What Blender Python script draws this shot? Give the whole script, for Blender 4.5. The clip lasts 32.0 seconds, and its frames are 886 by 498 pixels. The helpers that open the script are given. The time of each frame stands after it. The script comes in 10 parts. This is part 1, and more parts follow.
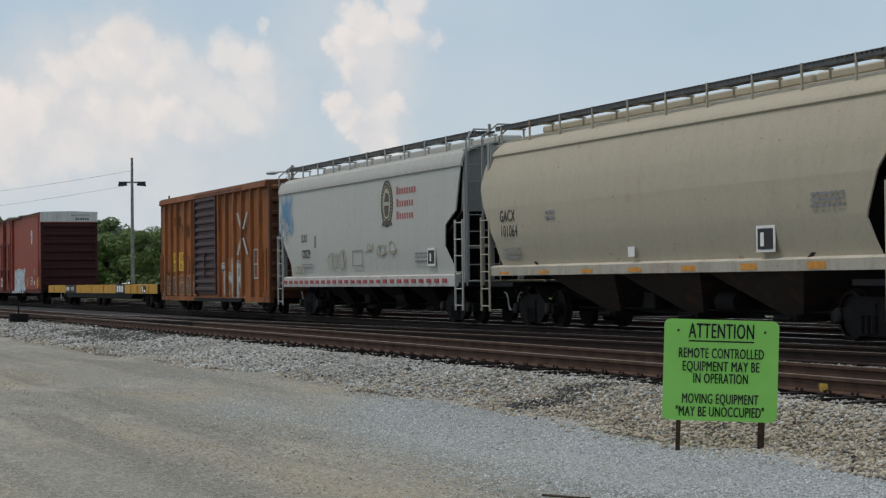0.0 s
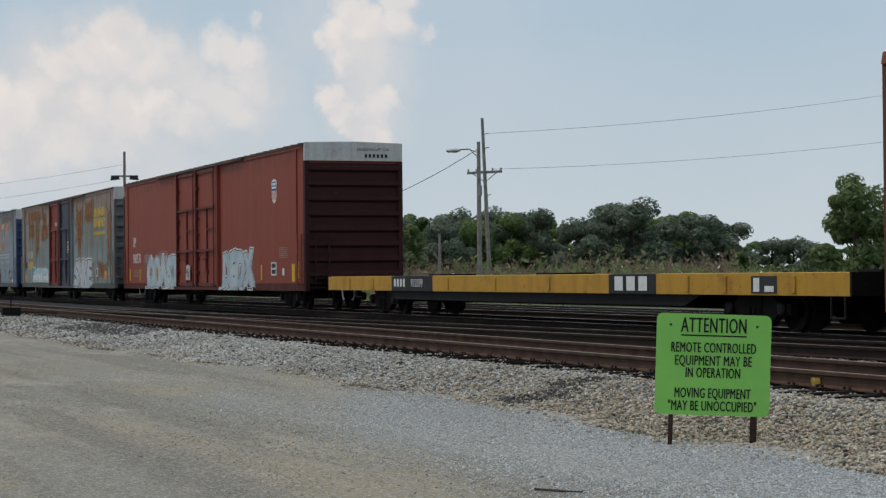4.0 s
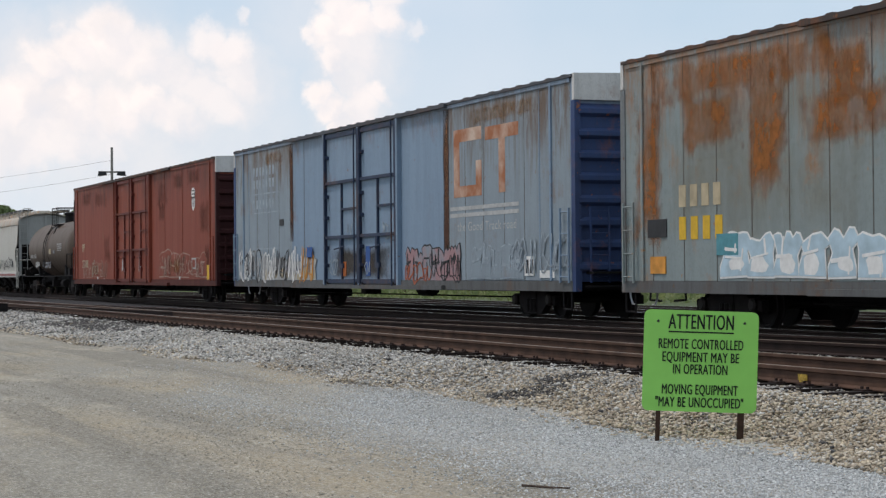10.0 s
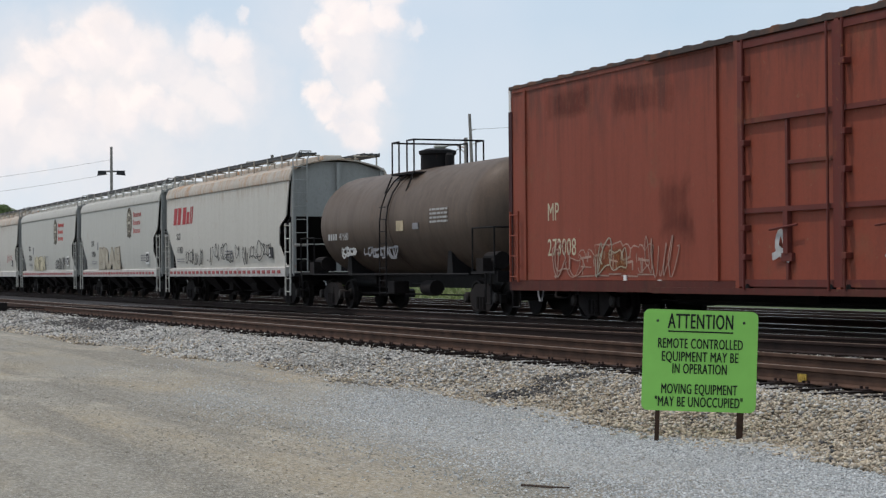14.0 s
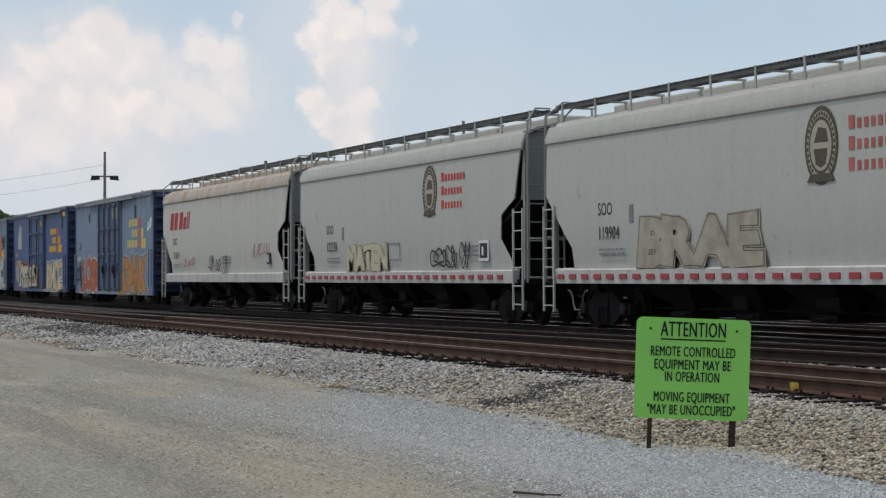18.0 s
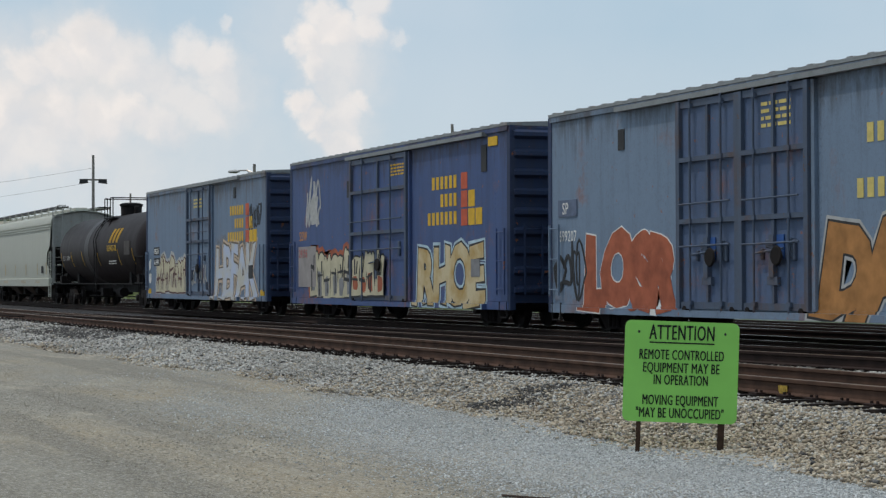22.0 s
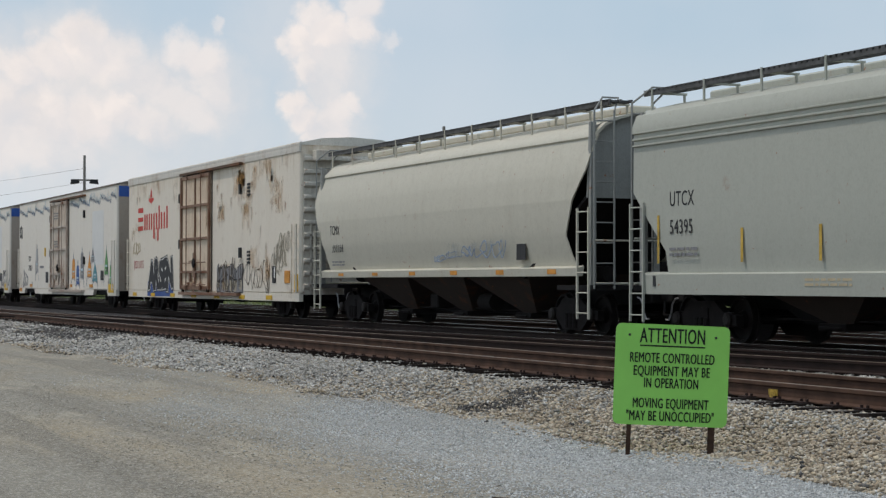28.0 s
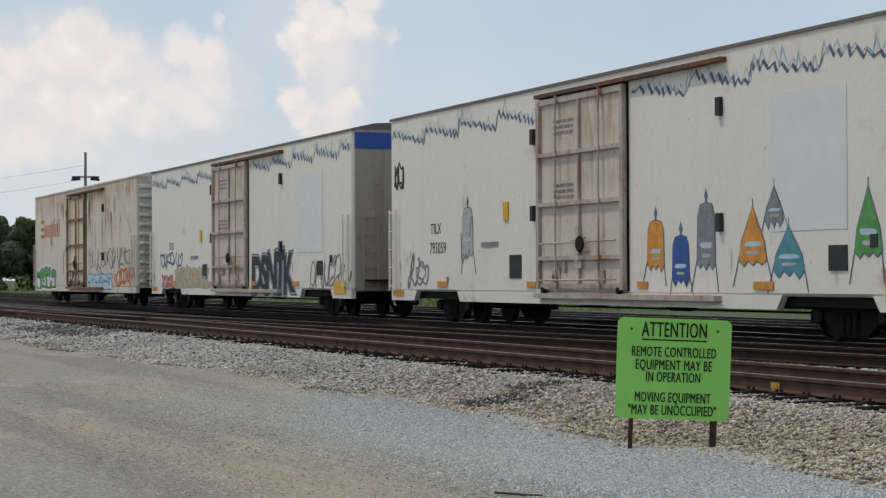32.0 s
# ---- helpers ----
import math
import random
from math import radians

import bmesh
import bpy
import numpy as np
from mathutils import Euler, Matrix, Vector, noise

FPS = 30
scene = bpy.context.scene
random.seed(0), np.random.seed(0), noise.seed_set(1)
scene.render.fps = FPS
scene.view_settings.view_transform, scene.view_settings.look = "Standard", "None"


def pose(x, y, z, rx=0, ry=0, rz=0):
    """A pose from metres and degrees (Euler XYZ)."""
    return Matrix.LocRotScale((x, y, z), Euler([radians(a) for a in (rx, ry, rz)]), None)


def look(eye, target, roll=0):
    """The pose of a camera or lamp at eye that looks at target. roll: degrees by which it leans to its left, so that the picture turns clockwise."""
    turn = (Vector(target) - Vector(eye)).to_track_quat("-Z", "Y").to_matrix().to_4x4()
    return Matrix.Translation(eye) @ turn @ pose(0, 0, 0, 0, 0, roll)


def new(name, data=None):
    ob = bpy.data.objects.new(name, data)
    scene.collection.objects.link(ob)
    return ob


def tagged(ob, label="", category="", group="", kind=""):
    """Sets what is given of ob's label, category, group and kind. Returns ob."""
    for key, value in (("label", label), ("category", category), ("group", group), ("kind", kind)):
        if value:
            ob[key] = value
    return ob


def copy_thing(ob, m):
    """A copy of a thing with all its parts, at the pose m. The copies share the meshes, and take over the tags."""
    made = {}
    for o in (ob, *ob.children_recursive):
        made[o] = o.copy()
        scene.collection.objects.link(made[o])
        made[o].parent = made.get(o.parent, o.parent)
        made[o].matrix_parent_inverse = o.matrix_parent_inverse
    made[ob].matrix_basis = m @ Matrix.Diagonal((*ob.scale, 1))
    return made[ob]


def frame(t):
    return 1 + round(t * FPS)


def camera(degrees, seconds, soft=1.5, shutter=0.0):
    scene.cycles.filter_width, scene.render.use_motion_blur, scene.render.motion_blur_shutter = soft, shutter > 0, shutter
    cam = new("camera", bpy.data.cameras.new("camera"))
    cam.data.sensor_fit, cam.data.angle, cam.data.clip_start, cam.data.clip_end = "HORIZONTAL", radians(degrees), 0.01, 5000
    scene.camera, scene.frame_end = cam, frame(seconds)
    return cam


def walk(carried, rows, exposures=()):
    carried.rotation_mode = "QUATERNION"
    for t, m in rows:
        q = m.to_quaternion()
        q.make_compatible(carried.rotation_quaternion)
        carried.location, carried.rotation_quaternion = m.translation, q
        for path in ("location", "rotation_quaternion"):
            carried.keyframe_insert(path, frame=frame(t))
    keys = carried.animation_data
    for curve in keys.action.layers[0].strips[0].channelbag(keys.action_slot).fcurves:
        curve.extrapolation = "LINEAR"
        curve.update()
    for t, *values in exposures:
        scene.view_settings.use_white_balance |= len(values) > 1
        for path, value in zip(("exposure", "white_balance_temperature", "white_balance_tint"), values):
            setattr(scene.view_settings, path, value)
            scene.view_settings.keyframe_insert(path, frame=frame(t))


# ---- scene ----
# ---- camera ----
cam = camera(26.217, 32.0, 1.32)
EYE_Z = 1.057
PATH = [
    (0.0, 69.030, 0.969, 0.583), (0.5, 69.046, 0.849, 0.726), (1.0, 69.072, 0.849, 0.726), (1.5, 69.045, 0.853, 0.754),
    (2.0, 68.969, 0.866, 0.678), (2.5, 68.893, 0.763, 0.677), (3.0, 68.893, 0.808, 0.662), (3.5, 68.813, 0.820, 0.560),
    (5.5, 68.812, 0.690, 0.554), (6.0, 68.685, 0.835, 0.505), (6.5, 68.671, 0.728, 0.492), (7.0, 68.630, 0.651, 0.516),
    (7.5, 68.714, 0.556, 0.604), (8.0, 68.637, 0.529, 0.495), (8.5, 68.468, 0.528, 0.435), (9.0, 68.411, 0.593, 0.393),
    (9.5, 68.398, 0.619, 0.444), (10.0, 68.437, 0.675, 0.482), (10.5, 68.507, 0.622, 0.405), (11.0, 68.522, 0.574, 0.428),
    (11.5, 68.446, 0.582, 0.392), (12.0, 68.411, 0.630, 0.445), (12.5, 68.463, 0.654, 0.467), (13.0, 68.460, 0.711, 0.418),
    (13.5, 68.428, 0.778, 0.357), (14.0, 68.421, 0.661, 0.454), (14.5, 68.412, 0.680, 0.468), (16.5, 68.307, 0.763, 0.260),
    (17.0, 68.353, 0.773, 0.200), (17.5, 68.329, 0.723, 0.246), (18.0, 68.212, 0.862, 0.174), (18.5, 68.203, 0.805, 0.224),
    (19.0, 68.029, 1.023, 0.140), (19.5, 68.009, 0.933, 0.219), (20.0, 68.031, 0.931, 0.226), (20.5, 68.044, 0.782, 0.316),
    (21.0, 67.971, 0.750, 0.367), (21.5, 67.872, 0.873, 0.203), (22.0, 67.874, 0.961, 0.192), (22.5, 67.911, 0.892, 0.237),
    (23.0, 67.944, 0.954, 0.236), (23.5, 67.985, 1.004, 0.231), (24.0, 67.961, 0.994, 0.193), (24.5, 67.773, 0.996, 0.148),
    (25.0, 67.742, 0.975, 0.152), (25.5, 67.809, 0.941, 0.081), (27.5, 67.532, 0.912, 0.008), (28.0, 67.603, 1.026, -0.089),
    (28.5, 67.679, 0.991, -0.111), (29.0, 67.653, 0.971, -0.054), (29.5, 67.684, 0.868, 0.051), (30.0, 67.745, 0.878, -0.023),
    (30.5, 67.636, 0.777, 0.050), (31.0, 67.536, 0.927, 0.020), (31.5, 67.603, 0.859, 0.084), (32.0, 67.649, 0.876, 0.201),
]
EXPOSURES = [(0, -0.22), (1.5, -0.24), (3.5, -0.26), (5.5, -0.22), (5.9, 0.04), (7, 0.1), (10, 0.14), (12, 0.15), (14.5, 0.1), (16.5, -0.08), (20, -0.1), (22.5, -0.11), (25, -0.1), (28, -0.09), (32, -0.09)]
walk(cam, [(t, pose(0, 0, EYE_Z, 90 + p, r, y)) for t, y, p, r in PATH], [(t, e, *((6550, 14) if t < 5 else (6650, 18) if t < 16 else (6600, 16) if t < 22 else (6500, 13) if t < 26 else (6650, 16))) for t, e in EXPOSURES])

# ---- world, sun ----
TRACK_Y = 18.45          # centre of the train's track
SUN_AZ, SUN_EL = 150.0, 66.0   # degrees: where the sun stands


def sky_way(az, el):
    """Unit vector of a sky direction: az counted left from +y, el up, degrees."""
    a, e = radians(az), radians(el)
    return Vector((-math.sin(a) * math.cos(e), math.cos(a) * math.cos(e), math.sin(e)))


def build_world():
    w = bpy.data.worlds.new("sky")
    scene.world = w
    w.use_nodes = True
    nt = w.node_tree
    nt.nodes.clear()
    N = nt.nodes.new
    out = N("ShaderNodeOutputWorld")
    bg = N("ShaderNodeBackground")
    sky = N("ShaderNodeTexSky")
    sky.sky_type = "NISHITA"
    sky.sun_disc = False
    sky.sun_elevation = radians(SUN_EL)
    sky.sun_rotation = radians(360 - SUN_AZ)
    sky.air_density, sky.dust_density, sky.ozone_density = 1.0, 2.5, 1.0
    lift = N("ShaderNodeMix")
    lift.data_type = "RGBA"
    lift.inputs[0].default_value = 0.85
    lift.inputs[7].default_value = (5.6, 7.5, 8.75, 1)
    nt.links.new(sky.outputs[0], lift.inputs[6])
    # cumulus banks: puffs in the sky's own directions, their edges curled by noise at three sizes
    co = N("ShaderNodeTexCoord")
    way = co.outputs["Generated"]
    for scale, detail, amount in ((30, 3, 0.020), (95, 4, 0.0115), (280, 3, 0.0025)):
        warp = N("ShaderNodeTexNoise")
        warp.inputs["Scale"].default_value = scale
        warp.inputs["Detail"].default_value = detail
        warp.inputs["Roughness"].default_value = 0.6
        nt.links.new(co.outputs["Generated"], warp.inputs["Vector"])
        sub = N("ShaderNodeVectorMath")
        sub.operation = "SUBTRACT"
        sub.inputs[1].default_value = (0.5, 0.5, 0.5)
        nt.links.new(warp.outputs["Color"], sub.inputs[0])
        sc = N("ShaderNodeVectorMath")
        sc.operation = "SCALE"
        sc.inputs["Scale"].default_value = amount
        nt.links.new(sub.outputs[0], sc.inputs[0])
        add = N("ShaderNodeVectorMath")
        add.operation = "ADD"
        nt.links.new(way, add.inputs[0])
        nt.links.new(sc.outputs[0], add.inputs[1])
        way = add.outputs[0]

    def pile(puffs, inner):
        acc = None
        for az, el, r, amount in puffs:
            d = N("ShaderNodeVectorMath")
            d.operation = "DISTANCE"
            d.inputs[1].default_value = sky_way(az, el)
            nt.links.new(way, d.inputs[0])
            m = N("ShaderNodeMapRange")
            m.interpolation_type = "SMOOTHSTEP"
            m.inputs["From Min"].default_value = radians(r)
            m.inputs["From Max"].default_value = radians(r) * inner
            m.inputs["To Max"].default_value = amount
            nt.links.new(d.outputs["Value"], m.inputs["Value"])
            if acc is None:
                acc = m
            else:
                mx = N("ShaderNodeMath")
                mx.operation = "MAXIMUM"
                nt.links.new(acc.outputs[0], mx.inputs[0])
                nt.links.new(m.outputs[0], mx.inputs[1])
                acc = mx
        return acc.outputs[0]
    # thin high haze all over, in streaks
    haze = N("ShaderNodeTexNoise")
    haze.inputs["Scale"].default_value = 7
    haze.inputs["Detail"].default_value = 5
    nt.links.new(co.outputs["Generated"], haze.inputs["Vector"])
    hz = N("ShaderNodeMapRange")
    hz.inputs["From Min"].default_value, hz.inputs["From Max"].default_value = 0.35, 0.75
    hz.inputs["To Max"].default_value = 0.5
    nt.links.new(haze.outputs["Fac"], hz.inputs["Value"])
    hmix = N("ShaderNodeMix")
    hmix.data_type = "RGBA"
    hmix.inputs[7].default_value = (7.0, 8.0, 8.75, 1)
    nt.links.new(hz.outputs[0], hmix.inputs[0])
    nt.links.new(lift.outputs[2], hmix.inputs[6])
    # paler towards the horizon
    xyz = N("ShaderNodeSeparateXYZ")
    nt.links.new(co.outputs["Generated"], xyz.inputs[0])
    low = N("ShaderNodeMapRange")
    low.inputs["From Min"].default_value, low.inputs["From Max"].default_value = 0.0, 0.13
    low.inputs["To Min"].default_value, low.inputs["To Max"].default_value = 0.75, 0.0
    nt.links.new(xyz.outputs[2], low.inputs["Value"])
    pale = N("ShaderNodeMix")
    pale.data_type = "RGBA"
    pale.inputs[7].default_value = (7.8, 8.7, 8.9, 1)
    nt.links.new(low.outputs[0], pale.inputs[0])
    nt.links.new(hmix.outputs[2], pale.inputs[6])
    # grey bodies first, then the sunlit crowns over them
    tone = N("ShaderNodeTexNoise")
    tone.inputs["Scale"].default_value = 34
    tone.inputs["Detail"].default_value = 4
    nt.links.new(way, tone.inputs["Vector"])
    seen = pale.outputs[2]
    lit = CROWNS + TOWER
    # the hollows lie away from the sun: right of and below each head
    hollows = [(az - 0.42 * r, el - 0.38 * r, 0.78 * r, 0.75 * amount) for az, el, r, amount in lit]
    for puffs, inner, dull, clear in ((BODIES, 0.25, (7.7, 8.2, 8.4, 1), (8.9, 8.9, 8.6, 1)), (lit, 0.4, (9.0, 8.9, 8.6, 1), (10.4, 9.95, 9.3, 1)),
                                      (hollows, 0.1, (7.9, 8.3, 8.5, 1), (8.9, 8.9, 8.75, 1)), (FAR_CLOUDS, 0.5, (7.8, 8.2, 8.4, 1), (9.8, 9.5, 9.0, 1))):
        tr = N("ShaderNodeValToRGB")
        tr.color_ramp.elements[0].position, tr.color_ramp.elements[0].color = 0.36, dull
        tr.color_ramp.elements[1].position, tr.color_ramp.elements[1].color = 0.58, clear
        nt.links.new(tone.outputs["Fac"], tr.inputs[0])
        cm = N("ShaderNodeMix")
        cm.data_type = "RGBA"
        nt.links.new(pile(puffs, inner), cm.inputs[0])
        nt.links.new(seen, cm.inputs[6])
        nt.links.new(tr.outputs[0], cm.inputs[7])
        seen = cm.outputs[2]
    nt.links.new(seen, bg.inputs[0])
    bg.inputs[1].default_value = SKY_STRENGTH
    nt.links.new(bg.outputs[0], out.inputs[0])


SKY_STRENGTH = 0.092
# puffs: azimuth, elevation, radius in degrees, thickness; the bright heads of the left bank
CROWNS = [
    (78.35, 7.17, 1.06, 0.95), (79.42, 6.71, 0.94, 0.9), (80.25, 6.24, 0.85, 0.85), (77.35, 6.69, 1.02, 0.7), (76.44, 6.09, 0.94, 0.5),
    (80.91, 5.12, 1.28, 0.85), (82.2, 5.22, 1.36, 0.9), (79.6, 4.94, 1.19, 0.85), (78.2, 4.92, 1.11, 0.85), (77.2, 5.17, 0.85, 0.8),
    (76.46, 4.74, 0.77, 0.55), (75.43, 6.92, 0.82, 0.65), (74.68, 6.58, 0.85, 0.65), (74.6, 5.82, 0.82, 0.5), (75.11, 4.98, 0.77, 0.45),
    (79.94, 4.09, 1.19, 0.5), (81.41, 4.02, 1.36, 0.6), (78.62, 4.16, 0.94, 0.4), (74.33, 7.63, 0.30, 0.4), (75.78, 5.49, 0.85, 0.35),
]
# the single cumulus tower
TOWER = [
    (71.88, 7.22, 0.80, 0.9), (71.03, 7.55, 0.88, 0.9), (70.18, 7.63, 0.66, 0.8), (72.39, 7.11, 0.44, 0.7), (71.8, 6.46, 0.60, 0.75),
    (71.45, 7.97, 0.80, 0.8), (70.17, 8.3, 0.80, 0.7), (72.15, 5.45, 0.57, 0.95), (71.73, 5.03, 0.60, 0.9), (70.97, 5.02, 0.80, 0.7),
    (70.45, 5.4, 0.48, 0.7), (70.97, 4.17, 0.72, 0.75), (71.48, 4.52, 0.48, 0.8), (71.21, 5.78, 0.72, 0.45), (69.24, 7.25, 0.41, 0.35),
    (71.04, 6.63, 0.96, 0.45),
]
# soft grey bodies under the heads
BODIES = [
    (78.6, 6.02, 3.23, 0.85), (80.58, 5.37, 3.4, 0.8), (76.45, 5.33, 2.72, 0.7), (74.77, 5.65, 2.38, 0.6), (71.04, 6.29, 2.21, 0.55),
    (71.06, 4.6, 1.87, 0.4), (77.8, 3.99, 3.91, 0.5), (83.17, 4.55, 3.74, 0.7), (74.45, 3.27, 3.4, 0.3), (72.55, 7.65, 2.38, 0.25),
]
# clouds outside the view
FAR_CLOUDS = [
    (60.0, 14.0, 6.0, 0.5), (95.0, 9.0, 5.0, 0.7), (110.0, 12.0, 7.0, 0.7), (40.0, 9.0, 4.0, 0.5), (20.0, 14.0, 6.0, 0.6),
    (150.0, 15.0, 8.0, 0.7), (200.0, 25.0, 9.0, 0.6), (260.0, 20.0, 9.0, 0.6), (310.0, 16.0, 8.0, 0.6),
]
build_world()
sun = new("sun", bpy.data.lights.new("sun", "SUN"))
sun.data.energy, sun.data.angle, sun.data.color = 1.6, radians(1.0), (1.0, 0.94, 0.84)
sun.matrix_world = look(sky_way(SUN_AZ, SUN_EL) * 100, (0, 0, 0))
scene.view_settings.exposure = 0.0


# ---- materials ----
def make_mat(name):
    m = bpy.data.materials.new(name)
    m.use_nodes = True
    nt = m.node_tree
    nt.nodes.clear()
    out = nt.nodes.new("ShaderNodeOutputMaterial")
    b = nt.nodes.new("ShaderNodeBsdfPrincipled")
    nt.links.new(b.outputs[0], out.inputs[0])
    return m, nt, b


def rgba(c):
    return (*c, 1)


def noise_node(nt, scale, detail=4, stretch=None, rough=0.55, coords="Object"):
    co = nt.nodes.new("ShaderNodeTexCoord")
    n = nt.nodes.new("ShaderNodeTexNoise")
    n.inputs["Scale"].default_value, n.inputs["Detail"].default_value, n.inputs["Roughness"].default_value = scale, detail, rough
    if stretch:
        mp = nt.nodes.new("ShaderNodeMapping")
        mp.inputs["Scale"].default_value = stretch
        nt.links.new(co.outputs[coords], mp.inputs[0])
        nt.links.new(mp.outputs[0], n.inputs["Vector"])
    else:
        nt.links.new(co.outputs[coords], n.inputs["Vector"])
    return n


def ramp(nt, src, lo, hi, top=1.0):
    m = nt.nodes.new("ShaderNodeMapRange")
    m.inputs["From Min"].default_value, m.inputs["From Max"].default_value, m.inputs["To Max"].default_value = lo, hi, top
    nt.links.new(src, m.inputs["Value"])
    return m.outputs[0]


def mix(nt, fac, a, b, mode="MIX"):
    m = nt.nodes.new("ShaderNodeMix")
    m.data_type, m.blend_type = "RGBA", mode
    for i, v in ((0, fac), (6, a), (7, b)):
        if isinstance(v, (int, float)):
            m.inputs[i].default_value = v
        elif isinstance(v, tuple):
            m.inputs[i].default_value = rgba(v)
        else:
            nt.links.new(v, m.inputs[i])
    return m.outputs[2]


def bump(nt, b, height, strength=0.3, dist=0.01):
    n = nt.nodes.new("ShaderNodeBump")
    n.inputs["Strength"].default_value, n.inputs["Distance"].default_value = strength, dist
    nt.links.new(height, n.inputs["Height"])
    nt.links.new(n.outputs[0], b.inputs["Normal"])


def paint(name, base, rust=0.0, dirt=0.25, rough=0.55, fade=0.2, rust_col=(0.26, 0.095, 0.035), dirt_col=(0.06, 0.05, 0.042), patch=0.0, metal=0.0, runs=None):
    """Weathered paint on steel: faded areas, down-running dirt, rust in streaks and patches."""
    m, nt, b = make_mat(name)
    big = noise_node(nt, 0.45, 3)
    light = tuple(min(0.9, c * 1.3 + 0.012) for c in base)
    col = mix(nt, ramp(nt, big.outputs[0], 0.35, 0.75, fade), base, light)
    streak = noise_node(nt, 1.0, 6, (2.6, 2.6, 0.22), 0.7)
    col = mix(nt, ramp(nt, streak.outputs[0], 0.47, 0.75, dirt), col, dirt_col)
    if rust > 0:
        rs = noise_node(nt, 1.0, 6, (3.0, 3.0, 0.36), 0.7)
        rp = noise_node(nt, 0.7, 6, None, 0.7)
        mul = nt.nodes.new("ShaderNodeMath")
        mul.operation = "MULTIPLY"
        nt.links.new(ramp(nt, rs.outputs[0], 0.40, 0.62), mul.inputs[0])
        nt.links.new(ramp(nt, rp.outputs[0], 0.62 - 0.25 * rust, 0.78 - 0.2 * rust), mul.inputs[1])
        fine = noise_node(nt, 9, 4)
        rc = mix(nt, fine.outputs[0], tuple(c * 0.6 for c in rust_col), tuple(min(1, c * 1.5) for c in rust_col))
        col = mix(nt, mul.outputs[0], col, rc)
        sp = noise_node(nt, 4.5, 5, None, 0.7)
        col = mix(nt, ramp(nt, sp.outputs[0], 0.66 - 0.05 * rust, 0.70 - 0.05 * rust, 0.8), col, rc)
        if patch > 0:
            pn = noise_node(nt, 0.36, 8, (1, 1, 0.8), 0.74)
            col = mix(nt, ramp(nt, pn.outputs[0], 0.60 - 0.1 * patch, 0.70 - 0.1 * patch, 0.9), col, rc)
    if runs:
        # stains that run down from the roof edge: top, length, colour, strength
        top, ln, rcol, amount = runs
        geo = nt.nodes.new("ShaderNodeTexCoord")
        xyz = nt.nodes.new("ShaderNodeSeparateXYZ")
        nt.links.new(geo.outputs["Object"], xyz.inputs[0])
        for freq, kind in ((0.55, 0.9), (2.6, 0.75), (7.0, 0.5)):
            col1 = noise_node(nt, 1.0, 3, (freq, freq, 0.02), 0.6)
            reach = nt.nodes.new("ShaderNodeMapRange")
            reach.inputs["From Min"].default_value, reach.inputs["From Max"].default_value = 0.33, 0.64
            reach.inputs["To Min"].default_value, reach.inputs["To Max"].default_value = top + 0.05, top - ln * (1.3 if freq > 1 else 1.0)
            nt.links.new(col1.outputs[0], reach.inputs["Value"])
            d = nt.nodes.new("ShaderNodeMath")
            d.operation = "SUBTRACT"
            nt.links.new(xyz.outputs[2], d.inputs[0])
            nt.links.new(reach.outputs[0], d.inputs[1])
            grain = noise_node(nt, 1.0, 6, (3.5, 3.5, 0.9), 0.72)
            mul = nt.nodes.new("ShaderNodeMath")
            mul.operation = "MULTIPLY"
            nt.links.new(ramp(nt, d.outputs[0], 0.0, 0.8 * ln * 0.6, amount * kind), mul.inputs[0])
            nt.links.new(ramp(nt, grain.outputs[0], 0.38, 0.6), mul.inputs[1])
            col = mix(nt, mul.outputs[0], col, rcol)
    grit = noise_node(nt, 7, 6, None, 0.75)
    col = mix(nt, ramp(nt, grit.outputs[0], 0.48, 0.8, 0.22), col, dirt_col)
    tiny = noise_node(nt, 38, 4, (1, 1, 0.6), 0.7)
    col = mix(nt, ramp(nt, tiny.outputs[0], 0.52, 0.72, 0.22), col, dirt_col)
    col = mix(nt, ramp(nt, tiny.outputs[0], 0.46, 0.28, 0.16), col, light)
    nt.links.new(col, b.inputs["Base Color"])
    rr = nt.nodes.new("ShaderNodeMapRange")
    rr.inputs["To Min"].default_value, rr.inputs["To Max"].default_value = rough - 0.1, rough + 0.15
    nt.links.new(streak.outputs[0], rr.inputs["Value"])
    nt.links.new(rr.outputs[0], b.inputs["Roughness"])
    b.inputs["Metallic"].default_value = metal
    b.inputs["Specular IOR Level"].default_value = 0.22
    bump(nt, b, big.outputs[0], 0.25, 0.03)
    return m


